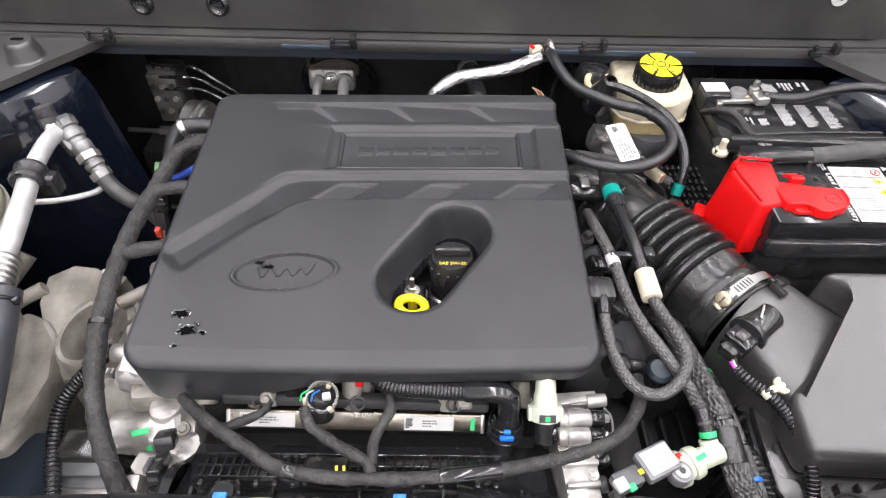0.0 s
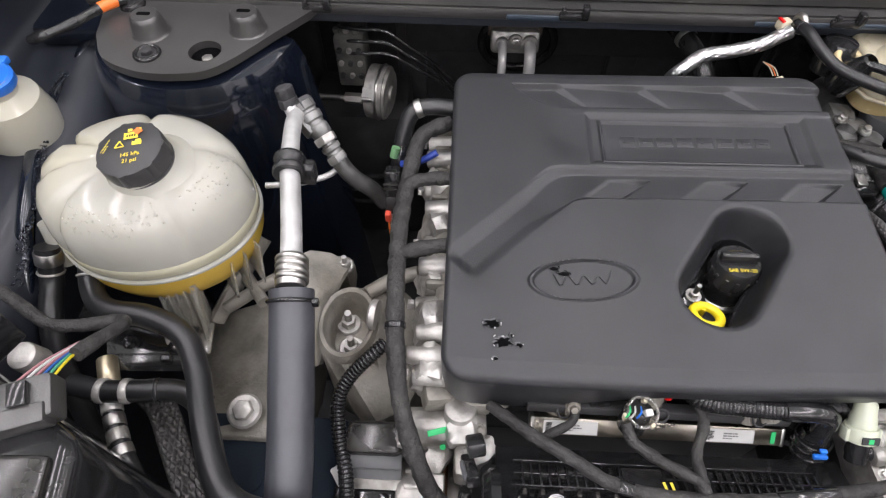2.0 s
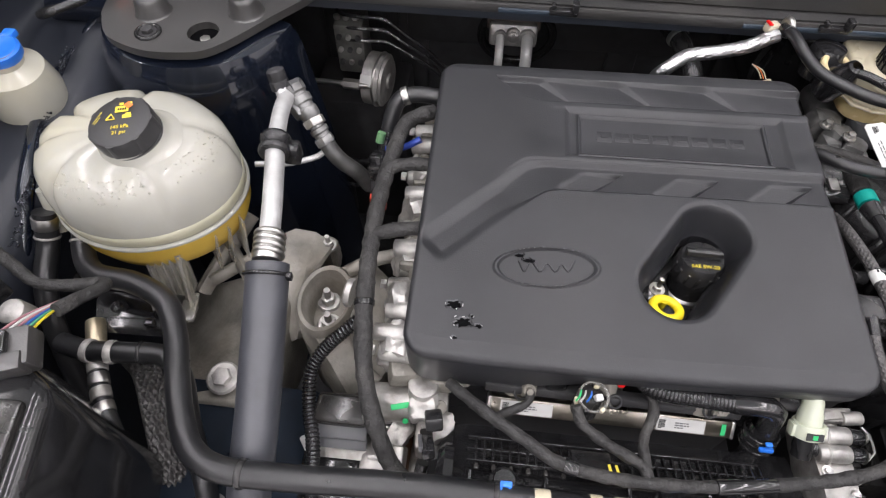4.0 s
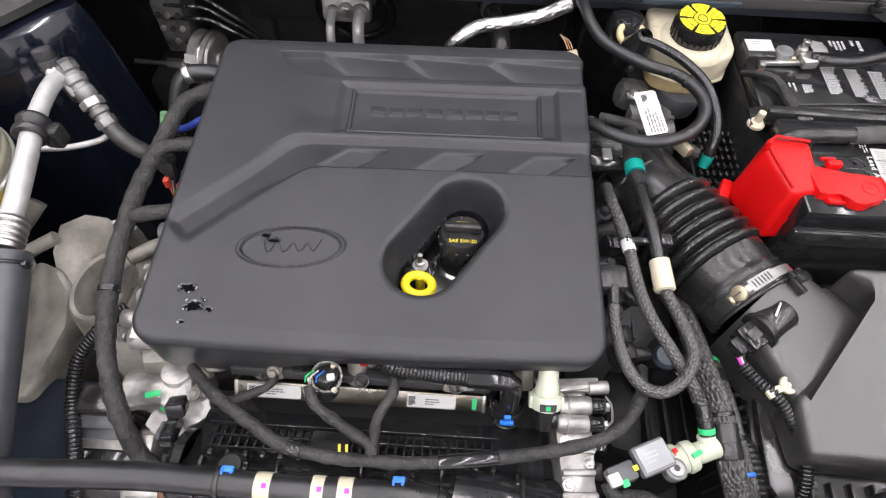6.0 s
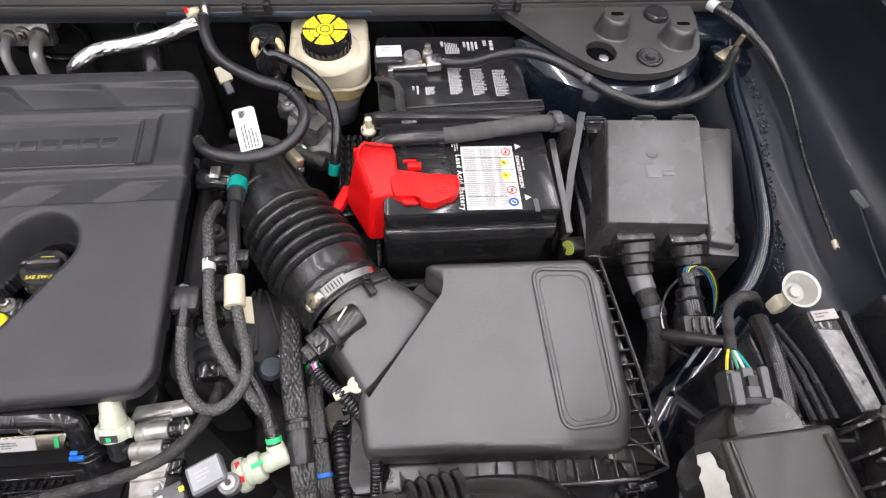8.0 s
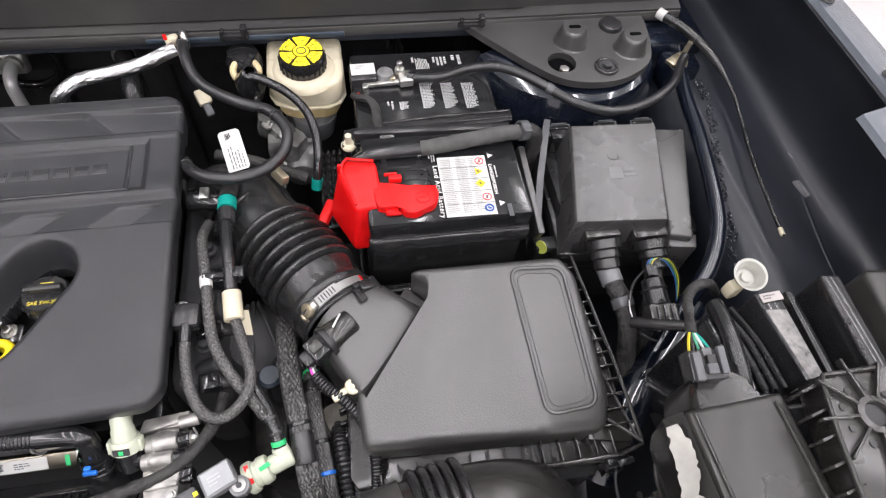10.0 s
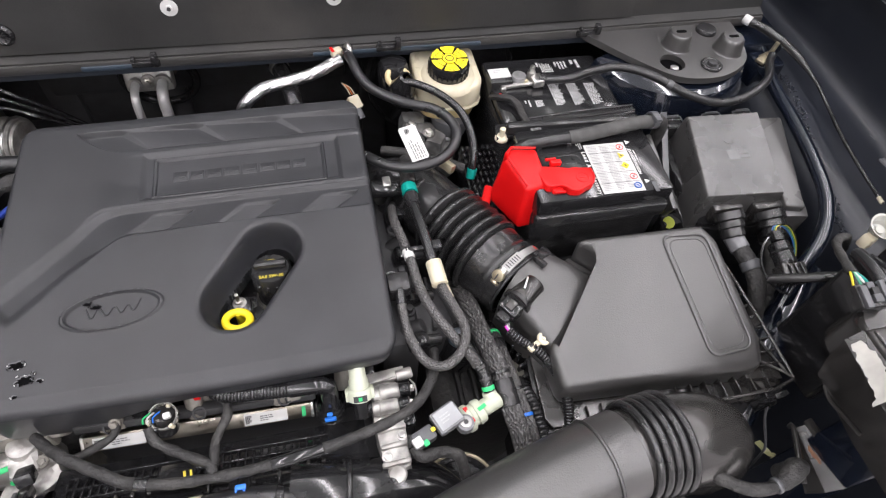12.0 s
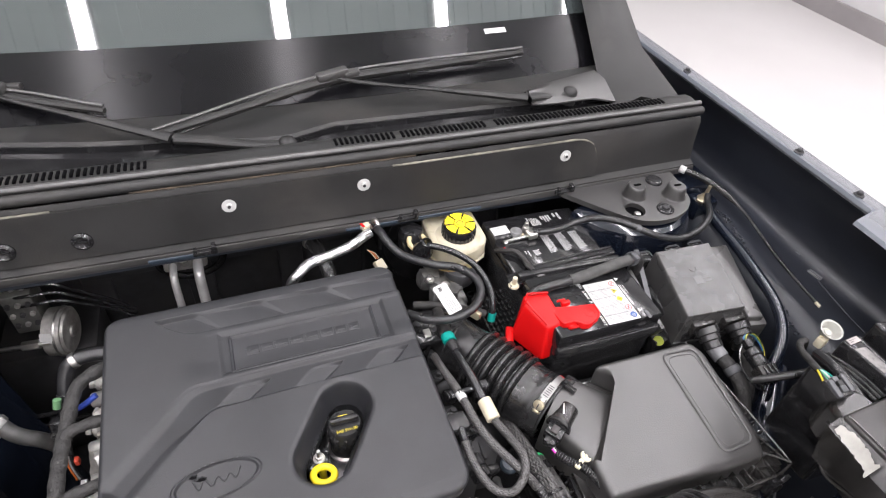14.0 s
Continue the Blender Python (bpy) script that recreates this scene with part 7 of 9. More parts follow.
part("screw_slot", box(round_hose(48.9, 0.0561), (0.010, 0.0014, 0.0012), 0, (0, -42, 30)), DARK, bl)
part("screw_washer", cyl(round_hose(40, 0.0490), round_hose(36, 0.0505), 0.0060, 0.0050, 14, bevel=0.001), BRASS, bl)
part("paint_dab", arc_strip(126, 129, 0.0479, 0.0075, 0.0002, 2), RED, bl, "smudge of red paint")
part("top_clamp", box((0.246, 0.520, 0.948), (0.01, 0.022, 0.012), 0.002, (0, 20, 35)), BRASS, bl)


def lid_z(x, y):
    return 0.9555 - (0.379 - y) * 0.215 + (x - 0.46) * 0.02


def air_box():
    a = thing("air_filter_box", "satin black air filter box with ribbed lower tray", "air filter box", (0.44, 0.29, 0.7))
    outline = [(0.372, 0.380), (0.403, 0.346), (0.308, 0.262), (0.312, 0.212), (0.545, 0.200), (0.555, 0.23), (0.549, 0.354), (0.536, 0.376)]
    bm = prism(outline, 0.872, 0.95, 0.010, slope=lid_z, seg=4)
    lid = part("lid", bm, SATIN, a, sharp=50)
    # raised long frame with a sunk field
    fr_ = [(0.478, 0.366), (0.534, 0.362), (0.540, 0.222), (0.488, 0.219)]
    for inset, rr, dz in ((0.0, 0.0021, 0.0002), (0.0055, 0.0009, -0.0001)):
        mid = Vector((sum(p[0] for p in fr_) / 4, sum(p[1] for p in fr_) / 4))
        cs = [Vector(p) + Vector((math.copysign(inset, mid.x - p[0]), math.copysign(inset, mid.y - p[1]))) for p in fr_]
        pts = []
        for k in range(4):
            a_, b_, c_ = cs[k - 1], cs[k], cs[(k + 1) % 4]
            e0, e1 = b_ + (a_ - b_).normalized() * 0.013, b_ + (c_ - b_).normalized() * 0.013
            for i in range(7):
                t_ = i / 6
                pts.append((1 - t_) ** 2 * e0 + 2 * t_ * (1 - t_) * b_ + t_ * t_ * e1)
        loop = [(p.x, p.y, lid_z(p.x, p.y) + dz) for p in pts + pts[:1]]
        part("frame_ridge", tube(loop, rr, 10, straight=True, step=0.003), SATIN, lid)
    # notch shelf behind the neck
    part("notch_shelf", prism([(0.372, 0.379), (0.403, 0.346), (0.372, 0.318), (0.342, 0.345)], 0.87, 0.915, 0.003), SATIN, a)
    # neck
    side = Vector((0.75, 0.66, 0))
    rows = []
    base = Vector((0.3020, 0.3565, 0.905))
    for u, w, h0, h1 in ((0.0, 0.0455, 0.05, 0.0435), (0.2, 0.0465, 0.05, 0.0425), (0.5, 0.052, 0.05, 0.034), (1.0, 0.062, 0.05, 0.020)):
        o = base + Vector((0.057, -0.0585, 0)) * u
        prof = []
        for k in range(13):
            an = math.pi * k / 12
            e = 0.55
            cx_, sx_ = math.cos(an), math.sin(an)
            prof.append(o + side * (w * math.copysign(abs(cx_) ** (e if u > 0.1 else 1), cx_)) + Vector((0, 0, h1 * abs(sx_) ** (e if u > 0.1 else 1))))
        rows.append([prof[0] - Vector((0, 0, h0))] + prof + [prof[-1] - Vector((0, 0, h0))])
    part("neck", skin(rows, 0.003), SATIN, a)
    part("neck_lip", ring(base, (0.515, -0.857, 0), 0.0450, 0.0022, seg=44), PLASTIC, a)
    bm = box((0.330, 0.367, 0.945), (0.020, 0.009, 0.010), 0.0015, (0, 25, 30))
    box((0.322, 0.356, 0.949), (0.008, 0.016, 0.006), 0.001, (0, 20, 30), bm)
    box((0.338, 0.374, 0.938), (0.007, 0.018, 0.006), 0.001, (0, 40, 30), bm)
    part("neck_clip", bm, PLASTIC, a)
    # lower tray
    low = [(0.30, 0.30), (0.29, 0.20), (0.30, 0.168), (0.535, 0.168), (0.562, 0.186), (0.562, 0.385), (0.550, 0.396), (0.38, 0.39)]
    part("tray", prism(low, 0.66, 0.862, 0.006), PLASTIC, a)
    part("tray_rim", prism([(0.302, 0.30), (0.296, 0.20), (0.302, 0.188), (0.55, 0.178), (0.574, 0.188), (0.574, 0.395), (0.56, 0.402), (0.38, 0.395)], 0.864, 0.873, 0.002), SMOKE, a)
    part("rim_shelf", prism([(0.530, 0.196), (0.574, 0.188), (0.573, 0.27), (0.565, 0.398), (0.530, 0.398)], 0.862, 0.899, 0.002), SMOKE, a)
    part("rim_wall", tube([(0.300, 0.184, 0.876), (0.505, 0.1785, 0.897), (0.556, 0.1770, 0.906), (0.578, 0.183, 0.910), (0.576, 0.262, 0.911), (0.569, 0.36, 0.911), (0.566, 0.40, 0.911)], 0.0019, 8, straight=True), SMOKE, a)
    part("corner_strut", tube([(0.553, 0.212, 0.903), (0.5655, 0.197, 0.909), (0.577, 0.184, 0.911)], 0.0015, 8, straight=True), LAMPTOP, a)
    part("corner_strut", tube([(0.5545, 0.300, 0.900), (0.5665, 0.240, 0.903), (0.576, 0.187, 0.907)], 0.0013, 8, straight=True), LAMPTOP, a)
    for i in range(13):
        y = 0.205 + i * 0.0150
        part("rim_web", box((0.560 - 0.0004 * i, y, 0.904), (0.032, 0.0016, 0.010), 0.0006, (0, -6, 0)), SMOKE, a)
    part("rim_corner", prism([(0.540, 0.200), (0.572, 0.200), (0.574, 0.186), (0.548, 0.180)], 0.866, 0.892, 0.0015), SMOKE, a)
    for i in range(14):
        x = 0.325 + i * 0.0175
        part("rim_web", box((x, 0.190, 0.877 + 0.09 * max(0.0, x - 0.36)), (0.0018, 0.026, 0.014), 0.0006), SMOKE, a)
    for i in range(8):
        part("side_rib", box((0.297 - 0.0005 * i, 0.205 + i * 0.0135, 0.80), (0.012, 0.004, 0.12), 0.001, (0, 0, 20)), GLOSSY, a)
    bm = box((0.553, 0.174, 0.884), (0.024, 0.010, 0.034), 0.002)
    box((0.558, 0.170, 0.903), (0.016, 0.006, 0.004), 0.001, (0, -8, 8), bm)
    cyl((0.540, 0.170, 0.893), (0.568, 0.172, 0.893), 0.0035, seg=10, bm=bm)
    for k_ in range(3):
        box((0.545 + 0.008 * k_, 0.169, 0.874), (0.002, 0.006, 0.022), 0.0006, bm=bm)
    part("clip", bm, GLOSSY, a)
    return a


air_box()
mf_ = thing("air_flow_sensor", "black air flow sensor with tail of wires", "sensor", (0.29, 0.32, 0.9))
ax_ = Vector((0.80, 0.58, 0.06))
o_ = Vector((0.293, 0.322, 0.935))
part("barrel", cyl(o_ - ax_ * 0.008, o_ + ax_ * 0.024, 0.0150, 0.0150, 28, bevel=0.004), SMOKE, mf_)
part("flange", cyl(o_ - ax_ * 0.012, o_ - ax_ * 0.006, 0.0172, 0.0172, 28, bevel=0.001), PLASTIC, mf_)
part("plug", box(o_ - ax_ * 0.020 + Vector((0, 0, -0.002)), (0.020, 0.024, 0.020), 0.003, (0, -6, 36)), GLOSSY, mf_)
part("plug_neck", box(o_ - ax_ * 0.033 + Vector((0, 0, -0.005)), (0.012, 0.016, 0.014), 0.003, (0, -6, 36)), PLASTIC, mf_)
part("plug_latch", box(o_ - ax_ * 0.022 + Vector((0, 0, 0.009)), (0.012, 0.010, 0.004), 0.001, (0, -6, 36)), SMOKE, mf_)
part("latch_edge", box((0.297, 0.330, 0.9515), (0.016, 0.002, 0.0012), 0.0004, (0, 0, 60)), STEEL, mf_)
for k, mt in enumerate((MAGENTA, LABEL, PLASTIC)):
    part("wire", tube([(0.270 + 0.002 * k, 0.302, 0.925), (0.268 + 0.002 * k, 0.295, 0.922), (0.272 + 0.002 * k, 0.286, 0.92)], 0.0015, 6, step=0.004), mt, mf_)
hose("sensor_loom", "black corrugated loom down the filter box", [(0.271, 0.290, 0.92), (0.282, 0.276, 0.918), (0.298, 0.262, 0.915), (0.312, 0.245, 0.905), (0.320, 0.225, 0.895), (0.322, 0.205, 0.885), (0.320, 0.185, 0.865), (0.315, 0.17, 0.83)], 0.0048, GLOSSY, ribs=(0.0035, 0.0013), category="cable loom")
pc = thing("loom_clip", "cream plastic loom clip on the filter box", "clip", (0.305, 0.262, 0.92))
bm = lathe((0.3065, 0.2740, 0.9180), (0.1, -0.25, 1), [(0.0015, 0), (0.0072, 0), (0.0078, 0.001), (0.0078, 0.0035), (0.0068, 0.0045), (0.0052, 0.0045), (0.0048, 0.0038), (0.0022, 0.0036), (0.0018, 0.0046), (0.0, 0.0046)], 24)
box((0.2960, 0.2685, 0.9195), (0.016, 0.0062, 0.0034), 0.001, (0, 3, 26), bm)
box((0.2895, 0.2650, 0.9190), (0.0055, 0.0085, 0.0045), 0.001, (0, 3, 26), bm)
part("clip", bm, CREAM, pc)

dk = thing("air_intake_duct", "satin black air intake duct with ribbed collar", "duct", (0.35, 0.14, 0.85))
part("duct", tube([(0.06, 0.055, 0.915), (0.14, 0.085, 0.922), (0.22, 0.108, 0.928), (0.29, 0.125, 0.932), (0.345, 0.135, 0.932)], lambda u: 0.038 + 0.006 * u, 36), SATIN, dk)
part("seam", ring((0.312, 0.129, 0.932), (1, 0.2, 0), 0.0445, 0.0018, seg=44, sub=6), SATIN, dk)
for i in range(5):
    part("collar_rib", ring((0.352 + i * 0.0095, 0.1365 + 0.0008 * i, 0.932 - 0.0008 * i), (1, 0.1, -0.06), 0.0455 + 0.0006 * i, 0.0042, seg=48), RUBBER, dk)
part("bend", tube([(0.335, 0.134, 0.932), (0.38, 0.138, 0.929), (0.414, 0.139, 0.922), (0.443, 0.140, 0.905), (0.462, 0.141, 0.875), (0.470, 0.141, 0.82)], lambda u: 0.0420 + 0.0055 * math.sin(u * 3), 36), SMOKE, dk, "glossy black moulded bend")

# ---- battery ----
def battery():
    b = thing("car_battery", "black lead acid battery with white warning label", "battery", (0.43, 0.57, 0.78))
    part("case", box((0.427, 0.565, 0.855), (0.178, 0.275, 0.17), 0.006), PLASTIC, b)
    part("lid", box((0.427, 0.485, 0.955), (0.178, 0.125, 0.034), 0.005), GLOSSY, b)
    part("rear_lid", box((0.427, 0.633, 0.945), (0.178, 0.16, 0.02), 0.005), GLOSSY, b)
    part("front_ledge", box((0.427, 0.426, 0.935), (0.180, 0.018, 0.024), 0.006), PLASTIC, b)
    part("side_handle", box((0.513, 0.475, 0.95), (0.01, 0.085, 0.02), 0.003, (0, 12, 0)), PLASTIC, b)
    for y in (0.480, 0.494):
        part("lid_ridge", tube([(0.366, y, 0.9722), (0.408, y, 0.9722), (0.4105, y - 0.003, 0.9722), (0.4105, y - 0.010, 0.9722)], 0.0010, 6, straight=True), GLOSSY, b)
    part("vent_plug", cyl((0.402, 0.488, 0.9715), (0.402, 0.488, 0.9735), 0.0022, seg=10), PLASTIC, b)
    part("front_lip", tube([(0.341, 0.4215, 0.9455), (0.427, 0.4205, 0.9455), (0.514, 0.4215, 0.9455)], 0.0012, 6, straight=True), GLOSSY, b)
    part("front_lip", tube([(0.345, 0.4255, 0.925), (0.427, 0.4255, 0.925), (0.512, 0.4255, 0.925)], 0.0012, 6, straight=True), GLOSSY, b)
    m = pose(0.4485, 0.4655, 0.9728, 0, 0, -1)
    bm = box((0, 0, 0), (0.055, 0.083, 0.0008), 0)
    bmesh.ops.transform(bm, matrix=m, verts=bm.verts)
    lab = part("warning_label", bm, LABEL, b, "white warning label with coloured signs")
    bars("small_print", m @ pose(-0.008, 0, 0.0007), 0.034, 0.076, 30, SOFTINK, lab, 11, cols=2, thick=0.45)
    bars("small_print", m @ pose(0.012, 0, 0.0007), 0.010, 0.076, 30, SOFTINK, lab, 12, thick=0.4)
    for k in range(4):
        part("label_line", box(m @ Vector((0, -0.0255 + 0.017 * k, 0.0006)), (0.053, 0.0005, 0.0003), 0, (0, 0, -1)), GREYINK, lab)
    for (y, mt, tri) in ((0.033, RED, 0), (0.018, YELLOW, 1), (0.001, YELLOW, 1), (-0.018, RED, 0), (-0.033, BLUE, 0)):
        o = m @ Vector((0.020 - 0.004 * (mt is YELLOW), y, 0.0008))
        if tri:
            part("hazard_sign", cyl(o, o + Vector((0, 0, 0.0003)), 0.0058, seg=3 if y > 0.01 else 4), DULLYELLOW, lab)
            part("sign_mark", box(o + Vector((0, 0, 0.0004)), (0.0014, 0.0034, 0.0002), 0, (0, 0, 30)), INK, lab)
        elif mt is BLUE:
            part("round_sign", ring(o, (0, 0, 1), 0.0042, 0.0010, seg=22, sub=6), DEEPBLUE, lab)
            part("sign_mark", box(o + Vector((0, 0, 0.0002)), (0.0045, 0.002, 0.0003), 0, (0, 0, -40)), DEEPBLUE, lab)
        else:
            part("round_sign", ring(o, (0, 0, 1), 0.0046, 0.0005, seg=22, sub=6), mt, lab)
            part("sign_mark", box(o, (0.0078, 0.0006, 0.0004), 0, (0, 0, 50)), mt, lab)
            part("sign_mark", box(o, (0.0016, 0.004, 0.0003), 0), INK, lab)
    text("print", "Lead Acid Battery", (0.4175, 0.4610, 0.9724), 0.0078, (0, 0, -91), LABEL, b, gap=1.25, weight=0.00016)
    text("print", "DANGER/POISON", (0.4800, 0.472, 0.9724), 0.0054, (0, 0, -91), LABEL, b, weight=0.00014)
    bars("white_print", pose(0.4850, 0.472, 0.9724, 0, 0, -91), 0.038, 0.003, 1, LABEL, b, 19)
    for y in (0.506, 0.438):
        part("print_triangle", cyl((0.4825, y, 0.9722), (0.4825, y, 0.9727), 0.0042, seg=3), LABEL, b)
    part("moulded_plate", box((0.4905, 0.428, 0.9724), (0.005, 0.016, 0.0006), 0), GREYP, b)
    bars("white_print", pose(0.416, 0.506, 0.9722, 0, 0, -91), 0.022, 0.008, 3, LABEL, b, 14)
    for k in range(3):
        bars("white_print", pose(0.432 + 0.027 * k, 0.628 - 0.002 * k, 0.9552, 0, 0, 0), 0.019, 0.046, 17, PALEINK, b, 15 + k, fill=1.0, thick=0.72)
    bars("white_print", pose(0.4555, 0.688, 0.9552, 0, 0, -90), 0.022, 0.020, 4, PALEINK, b, 21, thick=0.6)
    bars("white_print", pose(0.420, 0.690, 0.9552, 0, 0, -90), 0.020, 0.005, 1, PALEINK, b, 26, thick=0.6)
    bars("barcode", pose(0.432, 0.689, 0.9554, 0, 0, 90), 0.024, 0.018, 9, LABEL, b, 23, fill=1, thick=0.6)
    bars("code_square", pose(0.4005, 0.6115, 0.9554), 0.014, 0.014, 8, PALEINK, b, 22, thick=0.8)
    bars("white_print", pose(0.382, 0.611, 0.9554, 0, 0, -90), 0.018, 0.010, 2, PALEINK, b, 24)
    bm = box((0.380, 0.650, 0.959), (0.058, 0.007, 0.005), 0.0015, (0, -2, 2))
    box((0.405, 0.652, 0.963), (0.018, 0.022, 0.011), 0.003, (0, 0, 6), bm)
    box((0.354, 0.646, 0.957), (0.007, 0.010, 0.008), 0.002, (0, 0, 2), bm)
    cyl((0.399, 0.662, 0.955), (0.399, 0.662, 0.972), 0.0068, 0.0060, 16, bm, 0.001)
    cyl((0.399, 0.662, 0.972), (0.399, 0.662, 0.981), 0.0040, 0.0036, 12, bm, 0.001)
    part("negative_clamp", bm, STEEL, b, "tinned negative terminal clamp")
    part("lead_post", lathe((0.3805, 0.661, 0.953), (0, 0, 1), [(0.0115, 0), (0.0108, 0.012), (0.0098, 0.0145), (0, 0.015)], 24), mat("dull_lead", (0.30, 0.30, 0.30), 0.5, 0.8, var=0.3, scale=60), b, "dull grey lead post")
    part("copper_edge", box((0.3895, 0.6535, 0.9625), (0.006, 0.006, 0.004), 0.001), BRASS, b)
    s_ = part("sensor_block", box((0.353, 0.665, 0.953), (0.034, 0.030, 0.026), 0.003, (0, 0, 2)), PLASTIC, b)
    part("sensor_label", box((0.353, 0.669, 0.9667), (0.0305, 0.020, 0.0008), 0, (0, 0, 2)), LABEL, s_)
    bars("print", pose(0.353, 0.672, 0.9674, 0, 0, 2), 0.018, 0.008, 2, SOFTINK, s_, 31)
    part("red_lock", box((0.3445, 0.6285, 0.962), (0.003, 0.004, 0.004), 0.0008), RED, s_)
    part("sensor_lead", tube([(0.340, 0.645, 0.945), (0.342, 0.624, 0.962), (0.356, 0.615, 0.966), (0.362, 0.600, 0.966), (0.362, 0.58, 0.967), (0.363, 0.56, 0.970)], 0.0062, 12, flat=0.7, rough=0.08), CLOTH, b)
    bars("brand_plate", pose(0.478, 0.690, 0.9554, 0, 0, -90), 0.022, 0.016, 2, PALEINK, b, 27, fill=1, thick=0.55)
    return b


battery()
hd = thing("battery_hold_down", "black battery hold-down bar with bolt", "bracket", (0.43, 0.575, 0.96))
part("bar", prism([(0.318, 0.546), (0.528, 0.572), (0.529, 0.587), (0.360, 0.578), (0.322, 0.572)], 0.955, 0.9605, 0.001), PLASTIC, hd)
part("bar_rim", tube([(0.360, 0.578, 0.961), (0.445, 0.584, 0.962), (0.529, 0.587, 0.961)], 0.0016, 6, straight=True), PLASTIC, hd)
part("bar_rim", tube([(0.380, 0.566, 0.961), (0.455, 0.573, 0.962), (0.528, 0.577, 0.961)], 0.0013, 6, straight=True), PLASTIC, hd)
part("tab", box((0.370, 0.553, 0.967), (0.018, 0.018, 0.010), 0.003, (0, 0, 8)), SMOKE, hd)
part("shroud", box((0.425, 0.553, 0.966), (0.185, 0.012, 0.018), 0.003, (0, 0, -2)), PLASTIC, hd)
part("bolt_washer", lathe((0.326, 0.551, 0.955), (0, 0, 1), [(0.0088, 0), (0.0088, 0.003), (0.0065, 0.0055), (0.0038, 0.0062), (0.0038, 0.018), (0, 0.019)], 20), CREAM, hd, "cream nut with steel stud")
part("stay", box((0.531, 0.48, 0.93), (0.008, 0.11, 0.03), 0.002, (18, 0, 4)), SATIN, hd, "grey side stay")
bs = thing("battery_harness", "taped positive cable sleeve across the battery", "wiring harness", (0.43, 0.53, 0.975))
part("shell", tube([(0.330, 0.508, 0.970), (0.343, 0.514, 0.977), (0.375, 0.516, 0.979), (0.408, 0.518, 0.979)], 0.0082, 14), PLASTIC, bs)
for x in (0.362, 0.402):
    part("shell_catch", box((x, 0.509, 0.975), (0.006, 0.004, 0.008), 0.001), GLOSSY, bs)
part("taped_sleeve", tube([(0.405, 0.518, 0.979), (0.435, 0.519, 0.982), (0.475, 0.524, 0.984), (0.505, 0.528, 0.984), (0.528, 0.532, 0.98)], 0.0090, 16, step=0.004, wrap=0.016), mat("dusty_cloth_tape", (0.06, 0.06, 0.058), 0.8, var=0.3, scale=90, bump=0.6, bscale=400), bs)
part("end_clip", lathe((0.522, 0.531, 0.983), (1, 0.18, -0.15), [(0.0095, 0), (0.0118, 0), (0.0118, 0.010), (0.0095, 0.010)], 10), GREYP, bs, "grey plastic saddle clip")
part("clip_buckle", box((0.5285, 0.526, 0.990), (0.010, 0.012, 0.006), 0.001, (0, 10, 12)), GREYP, bs)
part("end_sleeve", tube([(0.529, 0.532, 0.981), (0.540, 0.532, 0.979), (0.546, 0.533, 0.965), (0.546, 0.535, 0.93), (0.544, 0.535, 0.88)], 0.0092, 14, rough=0.1), CLOTH, bs)


